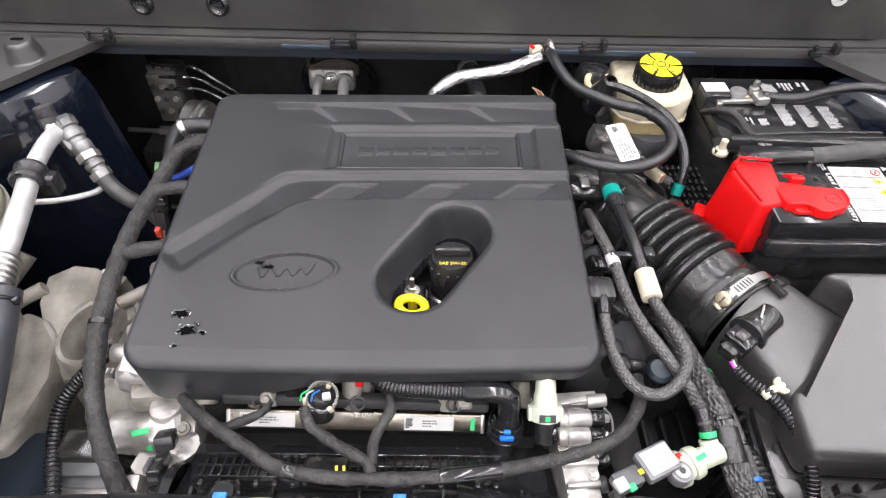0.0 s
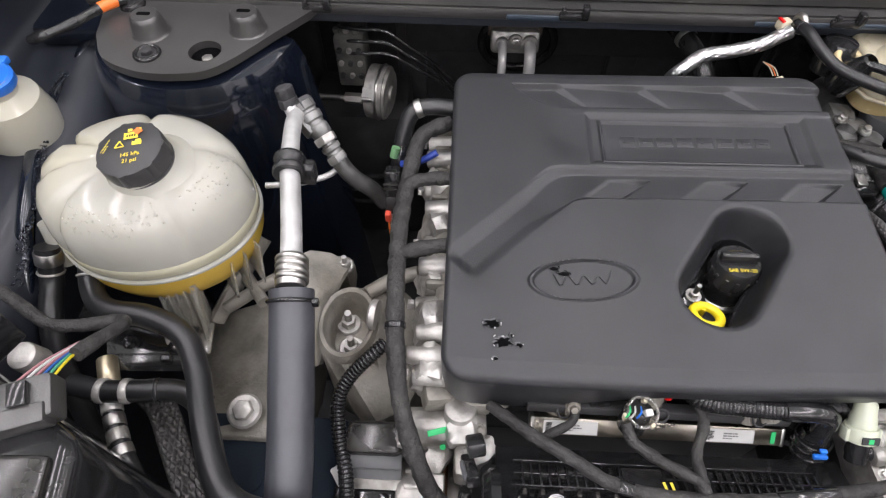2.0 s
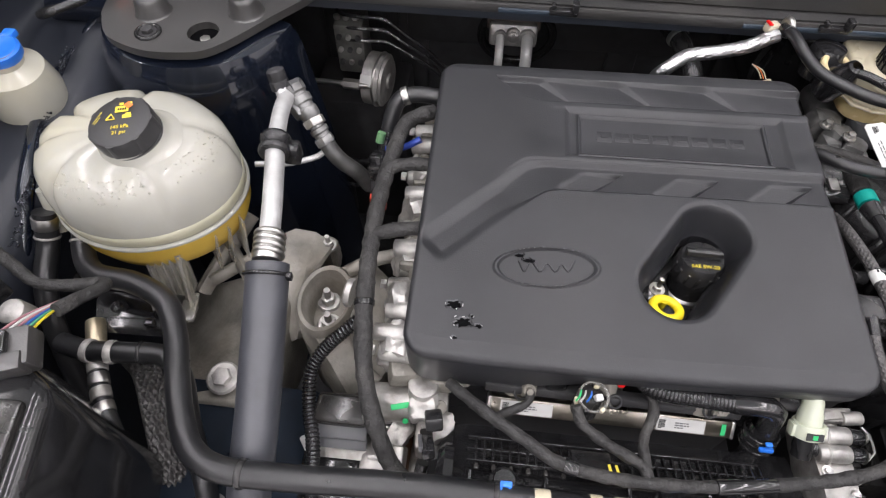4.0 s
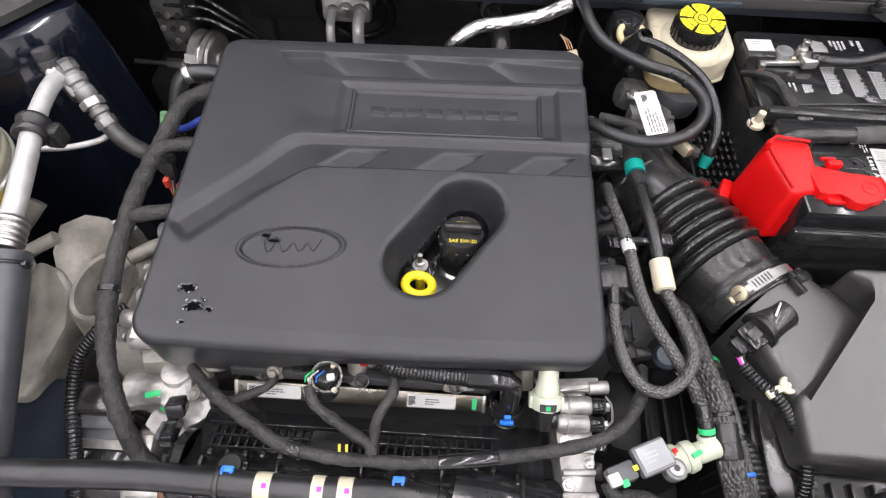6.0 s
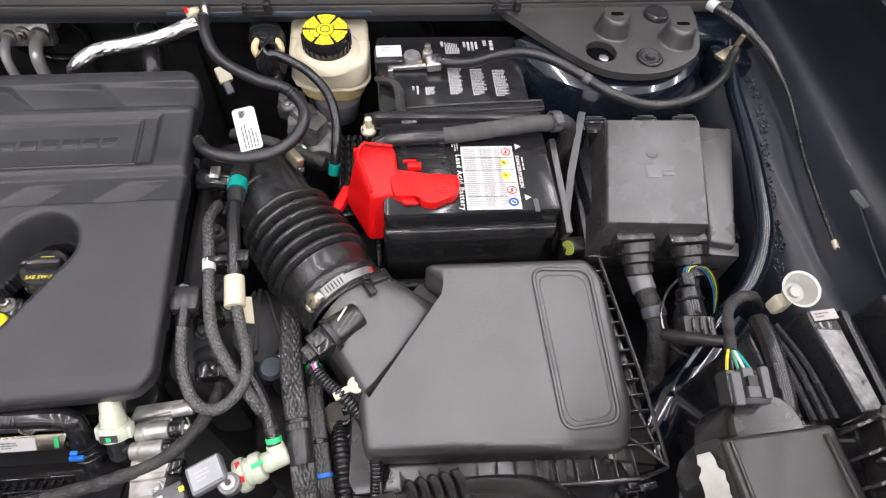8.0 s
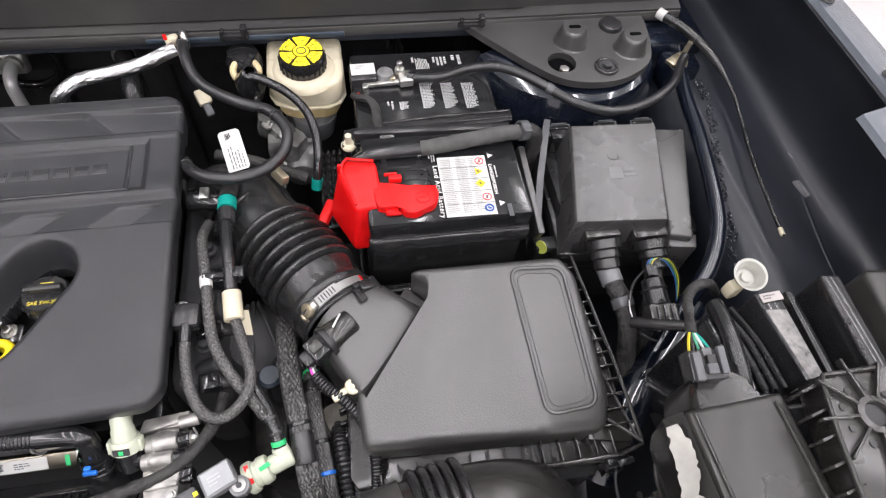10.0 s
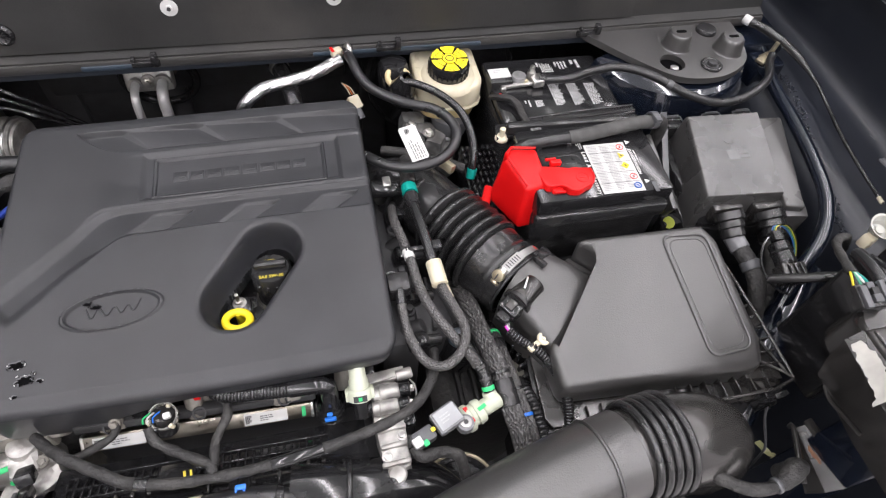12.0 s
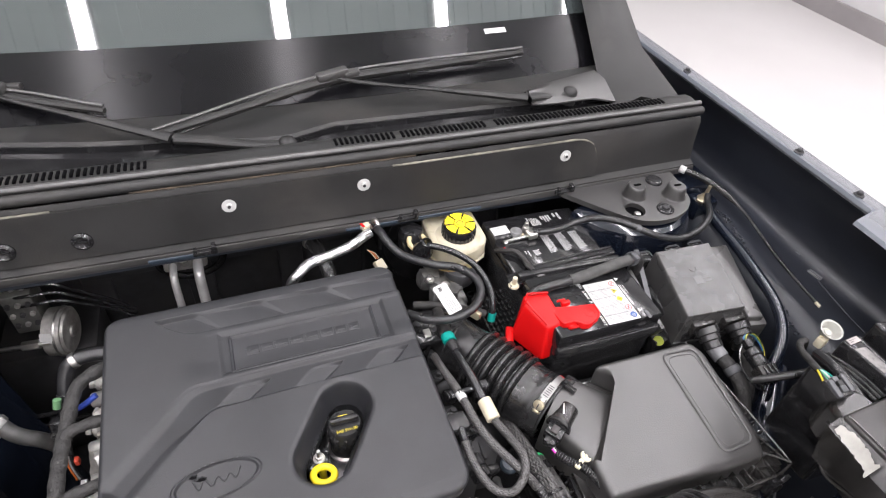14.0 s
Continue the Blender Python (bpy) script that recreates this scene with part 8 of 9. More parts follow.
def red_cover():
    r = thing("terminal_cover", "bright red plastic positive terminal cover", "terminal cover", (0.35, 0.46, 0.92))
    bm = bag()
    lo = [(0.296, 0.487), (0.322, 0.432), (0.362, 0.436), (0.362, 0.500), (0.318, 0.512)]
    hi = [(0.311, 0.492), (0.326, 0.443), (0.356, 0.446), (0.352, 0.498), (0.317, 0.508)]
    l = [bm.verts.new((x, y, 0.912)) for x, y in lo]
    h = [bm.verts.new((x, y, z)) for (x, y), z in zip(hi, (0.980, 0.976, 0.978, 0.988, 0.983))]
    for k in range(5):
        bm.faces.new((l[k], l[(k + 1) % 5], h[(k + 1) % 5], h[k]))
    bm.faces.new(h)
    bm.faces.new(l[::-1])
    bevel_new(bm, l + h, 0.005, 3)
    part("box", bm, RED, r)
    part("top_rim", tube([(0.327, 0.447, 0.9785), (0.314, 0.491, 0.983), (0.319, 0.505, 0.986), (0.350, 0.495, 0.9905)], 0.0016, 8, straight=True), RED, r)
    part("post", cyl((0.313, 0.494, 0.975), (0.313, 0.494, 0.989), 0.0028, 0.0022, 12, bevel=0.001), RED, r)
    arm = [(0.345, 0.474), (0.350, 0.440), (0.370, 0.440), (0.376, 0.431), (0.388, 0.428), (0.398, 0.433), (0.408, 0.437), (0.414, 0.447), (0.413, 0.463), (0.392, 0.464), (0.374, 0.468)]
    crv = [(p.x, p.y) for p in spline([(x, y, 0) for x, y in arm + arm[:1]], 3)][:-1]
    part("arm", prism(crv, 0.952, 0.981, 0.0022, seg=2), RED, r)
    part("arm_rim", tube([(0.352, 0.4395, 0.981), (0.371, 0.4395, 0.981), (0.377, 0.4315, 0.981), (0.388, 0.429, 0.981), (0.398, 0.4335, 0.981), (0.4075, 0.4375, 0.981), (0.413, 0.447, 0.981), (0.4125, 0.4615, 0.981)], 0.0013, 8), RED, r)
    for k in range(2):
        part("hinge_tab", box((0.364 + 0.007 * k, 0.4375 + 0.037 * k, 0.966 + 0.016 * k), (0.014, 0.007, 0.022 - 0.014 * k), 0.0015), RED, r)
        part("hinge_rib", box((0.366 + 0.0005 * k, 0.4335 + 0.047 * k, 0.975 + 0.008 * k), (0.014, 0.003, 0.004), 0.001), RED, r)
    part("tab_slot", box((0.3555, 0.4375, 0.963), (0.0035, 0.005, 0.010), 0.001), CREAM, r)
    part("tab_slot", box((0.3735, 0.4350, 0.963), (0.0035, 0.005, 0.010), 0.001), CREAM, r)
    part("plus_ring", ring((0.398, 0.448, 0.9812), (0, 0, 1), 0.0075, 0.0006, seg=26, sub=6), RED, r)
    part("minus_mark", box((0.398, 0.448, 0.9813), (0.008, 0.0012, 0.0008), 0.0002), RED, r)
    part("side_flange", box((0.293, 0.482, 0.918), (0.012, 0.04, 0.012), 0.003, (0, 0, -24)), RED, r)
    return r


red_cover()
bt_ = thing("battery_tray", "black plastic battery tray", "tray", (0.43, 0.56, 0.7))
part("tray", box((0.43, 0.565, 0.735), (0.21, 0.30, 0.09), 0.01), PLASTIC, bt_)
part("front_wall", box((0.43, 0.41, 0.80), (0.2, 0.012, 0.12), 0.004), GLOSSY, bt_)
hose("ground_cable", "black ground cable from the battery to the wing", [(0.408, 0.652, 0.966), (0.430, 0.646, 0.967), (0.452, 0.640, 0.973), (0.475, 0.636, 0.985), (0.504, 0.628, 0.996), (0.530, 0.614, 1.000), (0.556, 0.594, 0.999), (0.60, 0.570, 0.985), (0.65, 0.564, 0.972),
     (0.70, 0.573, 0.972), (0.745, 0.600, 0.976), (0.775, 0.642, 0.972), (0.786, 0.655, 0.975)], 0.006, HOSE, bands=((0.42, 0.008, GREYP, "cable_clip"),), category="cable")
gs = thing("ground_stud", "yellow zinc ground stud with lug", "stud", (0.785, 0.66, 0.95))
hexbolt("nut", (0.785, 0.66, 0.962), (0.1, 0, 1), 0.0075, 0.01, BRASS, gs, stud=0.02)
part("lug", box((0.775, 0.655, 0.968), (0.03, 0.014, 0.005), 0.001, (0, 0, 30)), BRASS, gs)
part("pedestal", box((0.79, 0.665, 0.94), (0.05, 0.04, 0.045), 0.008), NAVY, gs)
hose("wing_cable", "thin black cable along the wing", [(0.768, 0.728, 0.990), (0.795, 0.690, 0.988), (0.820, 0.650, 0.978), (0.834, 0.600, 0.964), (0.832, 0.555, 0.955), (0.822, 0.500, 0.950), (0.814, 0.440, 0.947), (0.807, 0.376, 0.945)], lambda u: 0.0065 - 0.004 * soft(0.25, 0.4, u), RUBBER, category="cable",
     bands=((0.02, 0.012, LABEL, "pale_ferrule"), (0.60, 0.02, GLOSSY, "cable_clip"), (0.72, 0.014, GLOSSY, "cable_clip"), (0.985, 0.010, CREAM, "pale_end_clip")))

# ---- fuse box ----
def fuse_box():
    f = thing("fuse_box", "satin black fuse box with latched lid", "fuse box", (0.65, 0.48, 0.8))
    part("base", box((0.653, 0.485, 0.84), (0.164, 0.145, 0.15), 0.008), PLASTIC, f)
    part("side_bracket", box((0.552, 0.436, 0.862), (0.030, 0.020, 0.05), 0.004), PLASTIC, f)
    top = [(0.597, 0.548), (0.703, 0.545), (0.675, 0.412), (0.570, 0.419)]
    foot = [(0.588, 0.556), (0.707, 0.549), (0.678, 0.407), (0.560, 0.415)]
    bm = bag()
    layers = []
    for zz, c_ in [(0.0, 0.0), (0.062, 0.62)] + [(0.062 + 0.008 * math.sin(k * math.pi / 12), 0.62 + 0.38 * (1 - math.cos(k * math.pi / 12))) for k in range(1, 7)]:
        layers.append([bm.verts.new((f_[0] + (t_[0] - f_[0]) * c_, f_[1] + (t_[1] - f_[1]) * c_, 0.888 + zz + 0.10 * (f_[1] - 0.48) * (zz > 0))) for f_, t_ in zip(foot, top)])
    for a_, b_ in zip(layers, layers[1:]):
        for k in range(4):
            bm.faces.new((a_[k], a_[(k + 1) % 4], b_[(k + 1) % 4], b_[k]))
    bm.faces.new(layers[0][::-1])
    bm.faces.new(layers[-1])
    part("lid", bm, SHEENSATIN, f, sharp=30)
    part("side_lid", prism([(0.679, 0.398), (0.706, 0.391), (0.750, 0.545), (0.707, 0.549)], 0.86, 0.943, 0.004, seg=3, slope=lambda x, y: 0.946 + 0.10 * (y - 0.48)), SHEENSATIN, f)
    part("side_ledge", prism([(0.678, 0.388), (0.711, 0.383), (0.718, 0.402), (0.680, 0.404)], 0.86, 0.928, 0.003), SHEENSATIN, f)
    part("lid_skirt", prism([(0.561, 0.412), (0.733, 0.398), (0.758, 0.562), (0.570, 0.566)], 0.86, 0.893, 0.004), PLASTIC, f)
    for x in (0.592, 0.655, 0.705):
        bm = box((x, 0.562, 0.925), (0.024, 0.016, 0.03), 0.002)
        box((x, 0.572, 0.935), (0.028, 0.006, 0.012), 0.001, bm=bm)
        lt_ = part("latch", bm, GLOSSY, f)
        # Grey strips paint the bright glints along the latch edges.
        for dz in (0.0, 0.010):
            part("latch_edge", box((x, 0.5745, 0.9415 + 0.3 * dz), (0.030 - dz, 0.0016, 0.0016), 0.0004), GREYP, lt_)
        for dx in (-0.0145, 0.0145):
            part("latch_edge", box((x + dx, 0.566, 0.9405), (0.0016, 0.016, 0.0016), 0.0004), GREYP, lt_)
    part("moulded_ring", ring((0.636, 0.502, 0.9603), (0, 0, 1), 0.0065, 0.0006, seg=24, sub=6), SHEENSATIN, f)
    part("pale_mark", box((0.633, 0.478, 0.9579), (0.016, 0.016, 0.0008), 0, (5.7, 0, -4)), mat("pale_moulding", (0.14, 0.14, 0.14), 0.4), f, "pale moulded warning sign")
    part("pale_mark", box((0.649, 0.482, 0.9583), (0.014, 0.006, 0.0008), 0, (5.7, 0, -4)), mat("pale_moulding", (0.14, 0.14, 0.14), 0.4), f)
    part("pale_mark", box((0.649, 0.474, 0.9575), (0.014, 0.004, 0.0008), 0, (5.7, 0, -4)), mat("pale_moulding", (0.14, 0.14, 0.14), 0.4), f)
    for x, y in ((0.603, 0.410), (0.660, 0.404)):
        out_ = part("outlet", box((x, y + 0.005, 0.922), (0.044, 0.018, 0.026), 0.004), SMOKE, f)
        part("outlet_boot", lathe((x, y - 0.004, 0.926), (0.03, -1, -0.5), [(0.020, 0), (0.020, 0.010), (0.0165, 0.012), (0.0175, 0.020), (0.0145, 0.022), (0.0155, 0.032), (0.0125, 0.034)], 24), RUBBER, out_)
    part("inspection_disc", cyl((0.5435, 0.428, 0.889), (0.5425, 0.4275, 0.8893), 0.0085, seg=20), mat("lime_sticker", (0.5, 0.55, 0.1), 0.5), f, "yellow-green sticker dot")
    return f


fuse_box()
wl = thing("tray_wall", "hazy grey plastic upright between battery and fuse box", "tray wall", (0.55, 0.5, 0.85))
part("upright", skin([[Vector((0.578, 0.572, 0.955)), Vector((0.582, 0.574, 0.90)), Vector((0.584, 0.575, 0.84))], [Vector((0.553, 0.495, 0.938)), Vector((0.556, 0.497, 0.89)), Vector((0.560, 0.50, 0.84))], [Vector((0.541, 0.448, 0.922)), Vector((0.543, 0.450, 0.88)), Vector((0.548, 0.452, 0.84))]], 0.008), GREYP, wl)
harness("fuse_box_cable", "black braided cable leaving the fuse box", [(0.603, 0.385, 0.912), (0.606, 0.362, 0.908), (0.612, 0.338, 0.902), (0.614, 0.312, 0.89), (0.612, 0.285, 0.86), (0.606, 0.25, 0.82)], 0.0110, CLOTH, rough=0.05, parts=((0.10, 0.022, PALEGREY, "grey_tape_wrap"), (0.30, 0.012, GREYP, "tape_wrap")), category="cable")
harness("fuse_box_cable", "black taped cable leaving the fuse box", [(0.660, 0.378, 0.912), (0.656, 0.358, 0.905), (0.650, 0.335, 0.885), (0.645, 0.30, 0.84)], 0.010, CLOTH, category="cable")
ck = thing("inline_connector", "black inline connector with coloured wires", "connector", (0.638, 0.32, 0.93))
part("body", cyl((0.637, 0.345, 0.934), (0.6365, 0.315, 0.928), 0.0125, 0.013, 20, bevel=0.002), GLOSSY, ck)
part("shroud", box((0.636, 0.303, 0.926), (0.032, 0.026, 0.022), 0.003, (10, 0, -4)), SMOKE, ck)
part("neck", box((0.639, 0.354, 0.936), (0.014, 0.014, 0.012), 0.002, (10, 0, -4)), PLASTIC, ck)
for k in range(3):
    part("latch_rib", box((0.628 + 0.008 * k, 0.300, 0.9375), (0.003, 0.022, 0.004), 0.0008, (10, 0, -4)), GLOSSY, ck)
part("collar", ring((0.637, 0.333, 0.932), (0, -1, -0.2), 0.013, 0.0016, seg=24, sub=6), PLASTIC, ck)
for k, mt in enumerate((DEEPBLUE, WIREGREEN, DULLYELLOW, PLASTIC)):
    part("wire", tube([(0.637 + 0.002 * k, 0.358, 0.934), (0.642 + 0.003 * k, 0.368, 0.938), (0.662 + 0.003 * k, 0.368, 0.932), (0.676 + 0.002 * k, 0.352, 0.915), (0.68, 0.33, 0.89)], 0.0006, 6, step=0.004), mt, ck)
part("loose_wire", tube([(0.634, 0.358, 0.934), (0.618, 0.345, 0.93), (0.606, 0.32, 0.925), (0.610, 0.292, 0.92), (0.626, 0.28, 0.918)], 0.0016, 6), GLOSSY, ck)

# ---- headlamp ----
def headlamp():
    h = thing("headlamp_unit", "black plastic back of the headlamp unit", "headlamp", (0.62, 0.15, 0.8))
    part("body", prism([(0.566, 0.160), (0.640, 0.172), (0.645, 0.0), (0.566, 0.0), (0.562, 0.09)], 0.962, 1.045, 0.01, seg=3), GLOSSY, h)
    part("lid", prism([(0.549, 0.171), (0.630, 0.175), (0.637, 0.02), (0.558, 0.02), (0.553, 0.11)], 1.03, 1.060, 0.004, seg=3), LAMPTOP, h)
    for x0, x1 in ((0.555, 0.5635), (0.621, 0.629)):
        part("lid_ridge", tube([(x0, 0.168, 1.0605), ((x0 + x1) / 2, 0.095, 1.0605), (x1, 0.022, 1.0605)], 0.0016, 8), SMOKE, h)
    part("side_wall", skin([[Vector((0.549, 0.172, 1.056)), Vector((0.538, 0.171, 1.043)), Vector((0.541, 0.168, 1.01)), Vector((0.552, 0.165, 0.975)), Vector((0.600, 0.160, 0.962))],
                            [Vector((0.552, 0.11, 1.056)), Vector((0.537, 0.105, 1.038)), Vector((0.540, 0.100, 1.0)), Vector((0.551, 0.096, 0.968)), Vector((0.600, 0.09, 0.956))],
                            [Vector((0.557, 0.02, 1.056)), Vector((0.542, 0.02, 1.036)), Vector((0.545, 0.015, 1.0)), Vector((0.556, 0.01, 0.968)), Vector((0.600, 0.0, 0.956))]], 0.003), SMOKE, h)
    part("wall_ridge", tube([(0.552, 0.152, 0.975), (0.5495, 0.139, 0.973), (0.5445, 0.118, 0.984), (0.5405, 0.098, 0.994)], 0.0017, 8), LAMPTOP, h)
    part("round_boss", lathe((0.600, 0.180, 0.985), (0, 0, 1), [(0.031, 0), (0.030, 0.040), (0.028, 0.049), (0.025, 0.052), (0, 0.052)], 40), SMOKE, h)
    # stepped housing behind: two long ridges with flat tops and a dark valley
    part("rear_block", prism([(0.62, 0.262), (0.775, 0.275), (0.79, 0.165), (0.63, 0.172)], 0.84, 1.02, 0.008, seg=3), GLOSSY, h)
    part("edge_rod", tube([(0.634, 0.268, 1.022), (0.630, 0.24, 1.03), (0.624, 0.20, 1.03), (0.620, 0.182, 1.025)], 0.008, 14), GLOSSY, h)
    rg = part("ridge", prism([(0.653, 0.262), (0.677, 0.258), (0.679, 0.182), (0.661, 0.180)], 0.99, 1.052, 0.003, seg=3), GLOSSY, h)
    # Thin pale plate paints dust and reflected light on the black ridge.
    part("dust_and_sheen_top", prism([(0.656, 0.245), (0.674, 0.243), (0.676, 0.184), (0.663, 0.183)], 1.0515, 1.0527, 0.0003), DUSTSHEEN, rg, "flat top with pale dust and a painted lamp reflection")
    part("ridge", prism([(0.714, 0.269), (0.734, 0.267), (0.731, 0.180), (0.713, 0.180)], 0.99, 1.060, 0.004, seg=3), GLOSSY, h)
    part("ridge_step", prism([(0.692, 0.266), (0.700, 0.265), (0.700, 0.181), (0.691, 0.181)], 0.99, 1.040, 0.002, seg=2), GLOSSY, h)
    part("ridge_flank", skin([[Vector((0.733, 0.264, 1.057)), Vector((0.742, 0.260, 1.042)), Vector((0.756, 0.257, 1.032))], [Vector((0.731, 0.182, 1.057)), Vector((0.740, 0.182, 1.042)), Vector((0.756, 0.182, 1.032))]], 0.004), SMOKE, h)
    part("ridge", prism([(0.755, 0.268), (0.79, 0.266), (0.79, 0.19), (0.752, 0.19)], 0.99, 1.062, 0.006, seg=3), LAMPTOP, h)
    for k in range(4):
        part("valley_rib", box((0.640 + 0.003 * k, 0.245 - 0.018 * k, 1.018), (0.02, 0.003, 0.018), 0.001, (0, 0, 14)), GLOSSY, h)
    for k in range(3):
        part("block_rib", tube([(0.629 + 0.0085 * k, 0.262, 1.024), (0.634 + 0.0085 * k, 0.225, 1.032), (0.638 + 0.0085 * k, 0.184, 1.032)], 0.0030, 8), GLOSSY, h)
    part("vent_cup", lathe((0.671, 0.290, 1.022), (-0.12, -0.25, 1), [(0.007, 0), (0.0085, 0.005), (0.0140, 0.017), (0.0152, 0.0185), (0.0132, 0.0178), (0.008, 0.007), (0.005, 0.007), (0.0045, 0.010), (0.0, 0.010)], 36), mat("hazy_white_plastic", (0.38, 0.38, 0.345), 0.25, var=0.06, sss=0.1), h, "pale translucent vent cup")
    part("cup_base", box((0.661, 0.284, 1.018), (0.013, 0.012, 0.018), 0.003, (0, 0, 12)), CREAM, h)
    cl_ = part("cup_label", box((0.666, 0.2560, 1.0530), (0.020, 0.008, 0.001), 0, (0, 0, 4)), mat("worn_pink_label", (0.34, 0.31, 0.30), 0.45), h, "worn pale label")
    bars("print", pose(0.666, 0.2560, 1.0536, 0, 0, 4), 0.016, 0.005, 2, GREYINK, cl_, 61)
    # open-webbed bracket with an eye
    br = part("bracket", prism([(0.650, 0.178), (0.70, 0.178), (0.79, 0.172), (0.80, 0.02), (0.634, 0.02), (0.635, 0.09), (0.641, 0.135)], 1.050, 1.078, 0.002), SMOKE, h, "open-webbed black bracket")
    part("bracket_rim", tube([(0.70, 0.177, 1.080), (0.650, 0.177, 1.080), (0.641, 0.135, 1.080), (0.635, 0.09, 1.080), (0.634, 0.03, 1.080)], 0.0020, 8, straight=True), SMOKE, br)
    for i in range(9):
        u = i / 8
        part("bracket_web", box((0.640 - 0.008 * u, 0.170 - 0.14 * u, 1.066), (0.018, 0.0024, 0.024), 0.0008, (0, 0, 14)), SMOKE, br)
    part("bracket_eye", lathe((0.676, 0.144, 1.076), (0, 0, 1), [(0.014, 0), (0.0135, 0.006), (0.0095, 0.007), (0.0085, 0.005), (0.0085, 0.001), (0, 0.001)], 32), SMOKE, br)
    # Black discs paint the shade in the eye and the web holes.
    part("eye_hole", cyl((0.676, 0.144, 1.0785), (0.676, 0.144, 1.0795), 0.0082, seg=24), INK, br)
    for k in range(9):
        a = k * math.tau / 9 + 0.3
        part("spoke", box((0.676 + 0.028 * math.cos(a), 0.144 + 0.028 * math.sin(a), 1.080), (0.030, 0.0024, 0.006), 0.0006, (0, 0, math.degrees(a))), SMOKE, br)
        part("web_hole", cyl((0.676 + 0.022 * math.cos(a + 0.35), 0.144 + 0.022 * math.sin(a + 0.35), 1.0782), (0.676 + 0.022 * math.cos(a + 0.35), 0.144 + 0.022 * math.sin(a + 0.35), 1.0790), 0.0026, seg=12), INK, br)
    # wiring plug on the near edge
    bm = box((0.586, 0.207, 1.044), (0.030, 0.024, 0.018), 0.002, (10, 0, -4))
    cn_ = part("plug", bm, PLASTIC, h, "dark grey wiring plug")
    for x, y, w, l in ((0.576, 0.204, 0.007, 0.022), (0.598, 0.207, 0.006, 0.022), (0.587, 0.201, 0.009, 0.008), (0.587, 0.215, 0.008, 0.007)):
        part("plug_rail", box((x, y, 1.054), (w, l, 0.005), 0.001, (10, 0, -4)), GREYP, cn_)
    part("plug_lock", box((0.588, 0.207, 1.055), (0.007, 0.010, 0.004), 0.0006, (10, 0, -4)), INK, cn_)
    for k, mt in enumerate((DULLYELLOW, PLASTIC, WIREGREEN, LABEL, TEAL)):
        part("wire", tube([(0.577 + 0.0045 * k, 0.219, 1.048), (0.579 + 0.003 * k, 0.227, 1.05), (0.584 + 0.0012 * k, 0.235, 1.048)], 0.0012, 6, step=0.004), mt, cn_)
    # torn sticker on the sloping wall
    bm = bag()
    rnd = random.Random(3)
    left, right = [], []
    for k in range(22):
        u = k / 21
        c = Vector((0.5385 + 0.005 * math.sin(u * 3.0) - 0.007 * u, 0.164 - 0.054 * u, 1.0515 - 0.002 * u))
        w = 0.0028 + 0.0030 * math.sin(u * 2.6 + 0.3) + rnd.uniform(-0.0010, 0.0014) + 0.004 * soft(0.85, 1.0, u)
        left.append(bm.verts.new(c + Vector((-w * 0.9, -w * 0.1, -w * 0.9))))
        right.append(bm.verts.new(c + Vector((w * 0.8 + rnd.uniform(0, 0.0014), 0, w * 0.95))))
    for k in range(21):
        bm.faces.new((left[k], right[k], right[k + 1], left[k + 1]))
    part("torn_sticker", bm, mat("weathered_sticker", (0.36, 0.35, 0.32), 0.5, var=0.2, scale=60), h, "torn white sticker")
    return h


headlamp()
sb = thing("lamp_support", "rust-stained black sheet metal support below the headlamp", "bracket", (0.57, 0.11, 0.80))
part("web", skin([[Vector((0.572, 0.141, 0.876)), Vector((0.580, 0.140, 0.868)), Vector((0.590, 0.139, 0.876))], [Vector((0.560, 0.112, 0.876)), Vector((0.580, 0.110, 0.864)), Vector((0.594, 0.107, 0.878))], [Vector((0.548, 0.072, 0.876)), Vector((0.578, 0.070, 0.862)), Vector((0.600, 0.068, 0.880))]], 0.003), SMOKE, sb)
part("flange", tube([(0.577, 0.1435, 0.862), (0.5735, 0.1425, 0.874), (0.566, 0.128, 0.878), (0.556, 0.104, 0.879), (0.547, 0.080, 0.88)], 0.0024, 10), LAMPTOP, sb, "pale worn flange edge")
part("flange", box((0.592, 0.108, 0.884), (0.010, 0.070, 0.006), 0.0015, (0, 10, 10)), LAMPTOP, sb)
part("rust_patch", blotch_patch((0.583, 0.108, 0.8695), 0.007, 0.024, 12), RUST, sb, "flaking brown rust")
part("post", box((0.606, 0.100, 0.82), (0.036, 0.060, 0.28), 0.004, (0, 0, 10)), NAVY, sb)
tr = thing("lamp_wire_tag", "pale yellow tag curled round a thin black lead", "tag", (0.59, 0.14, 0.76))
part("lead", tube([(0.556, 0.172, 0.880), (0.562, 0.160, 0.85), (0.575, 0.140, 0.81), (0.594, 0.138, 0.765), (0.60, 0.13, 0.70)], 0.0016, 8), GREYP, tr)
part("curled_tag", skin([[Vector((0.591, 0.152, 0.766)), Vector((0.599, 0.153, 0.768))], [Vector((0.592, 0.145, 0.769)), Vector((0.600, 0.146, 0.771))], [Vector((0.594, 0.138, 0.770)), Vector((0.602, 0.137, 0.773))], [Vector((0.600, 0.134, 0.769)), Vector((0.604, 0.131, 0.773))], [Vector((0.608, 0.136, 0.768)), Vector((0.609, 0.132, 0.772))]], 0.0012), mat("pale_yellow_tag", (0.50, 0.50, 0.26), 0.5), tr)
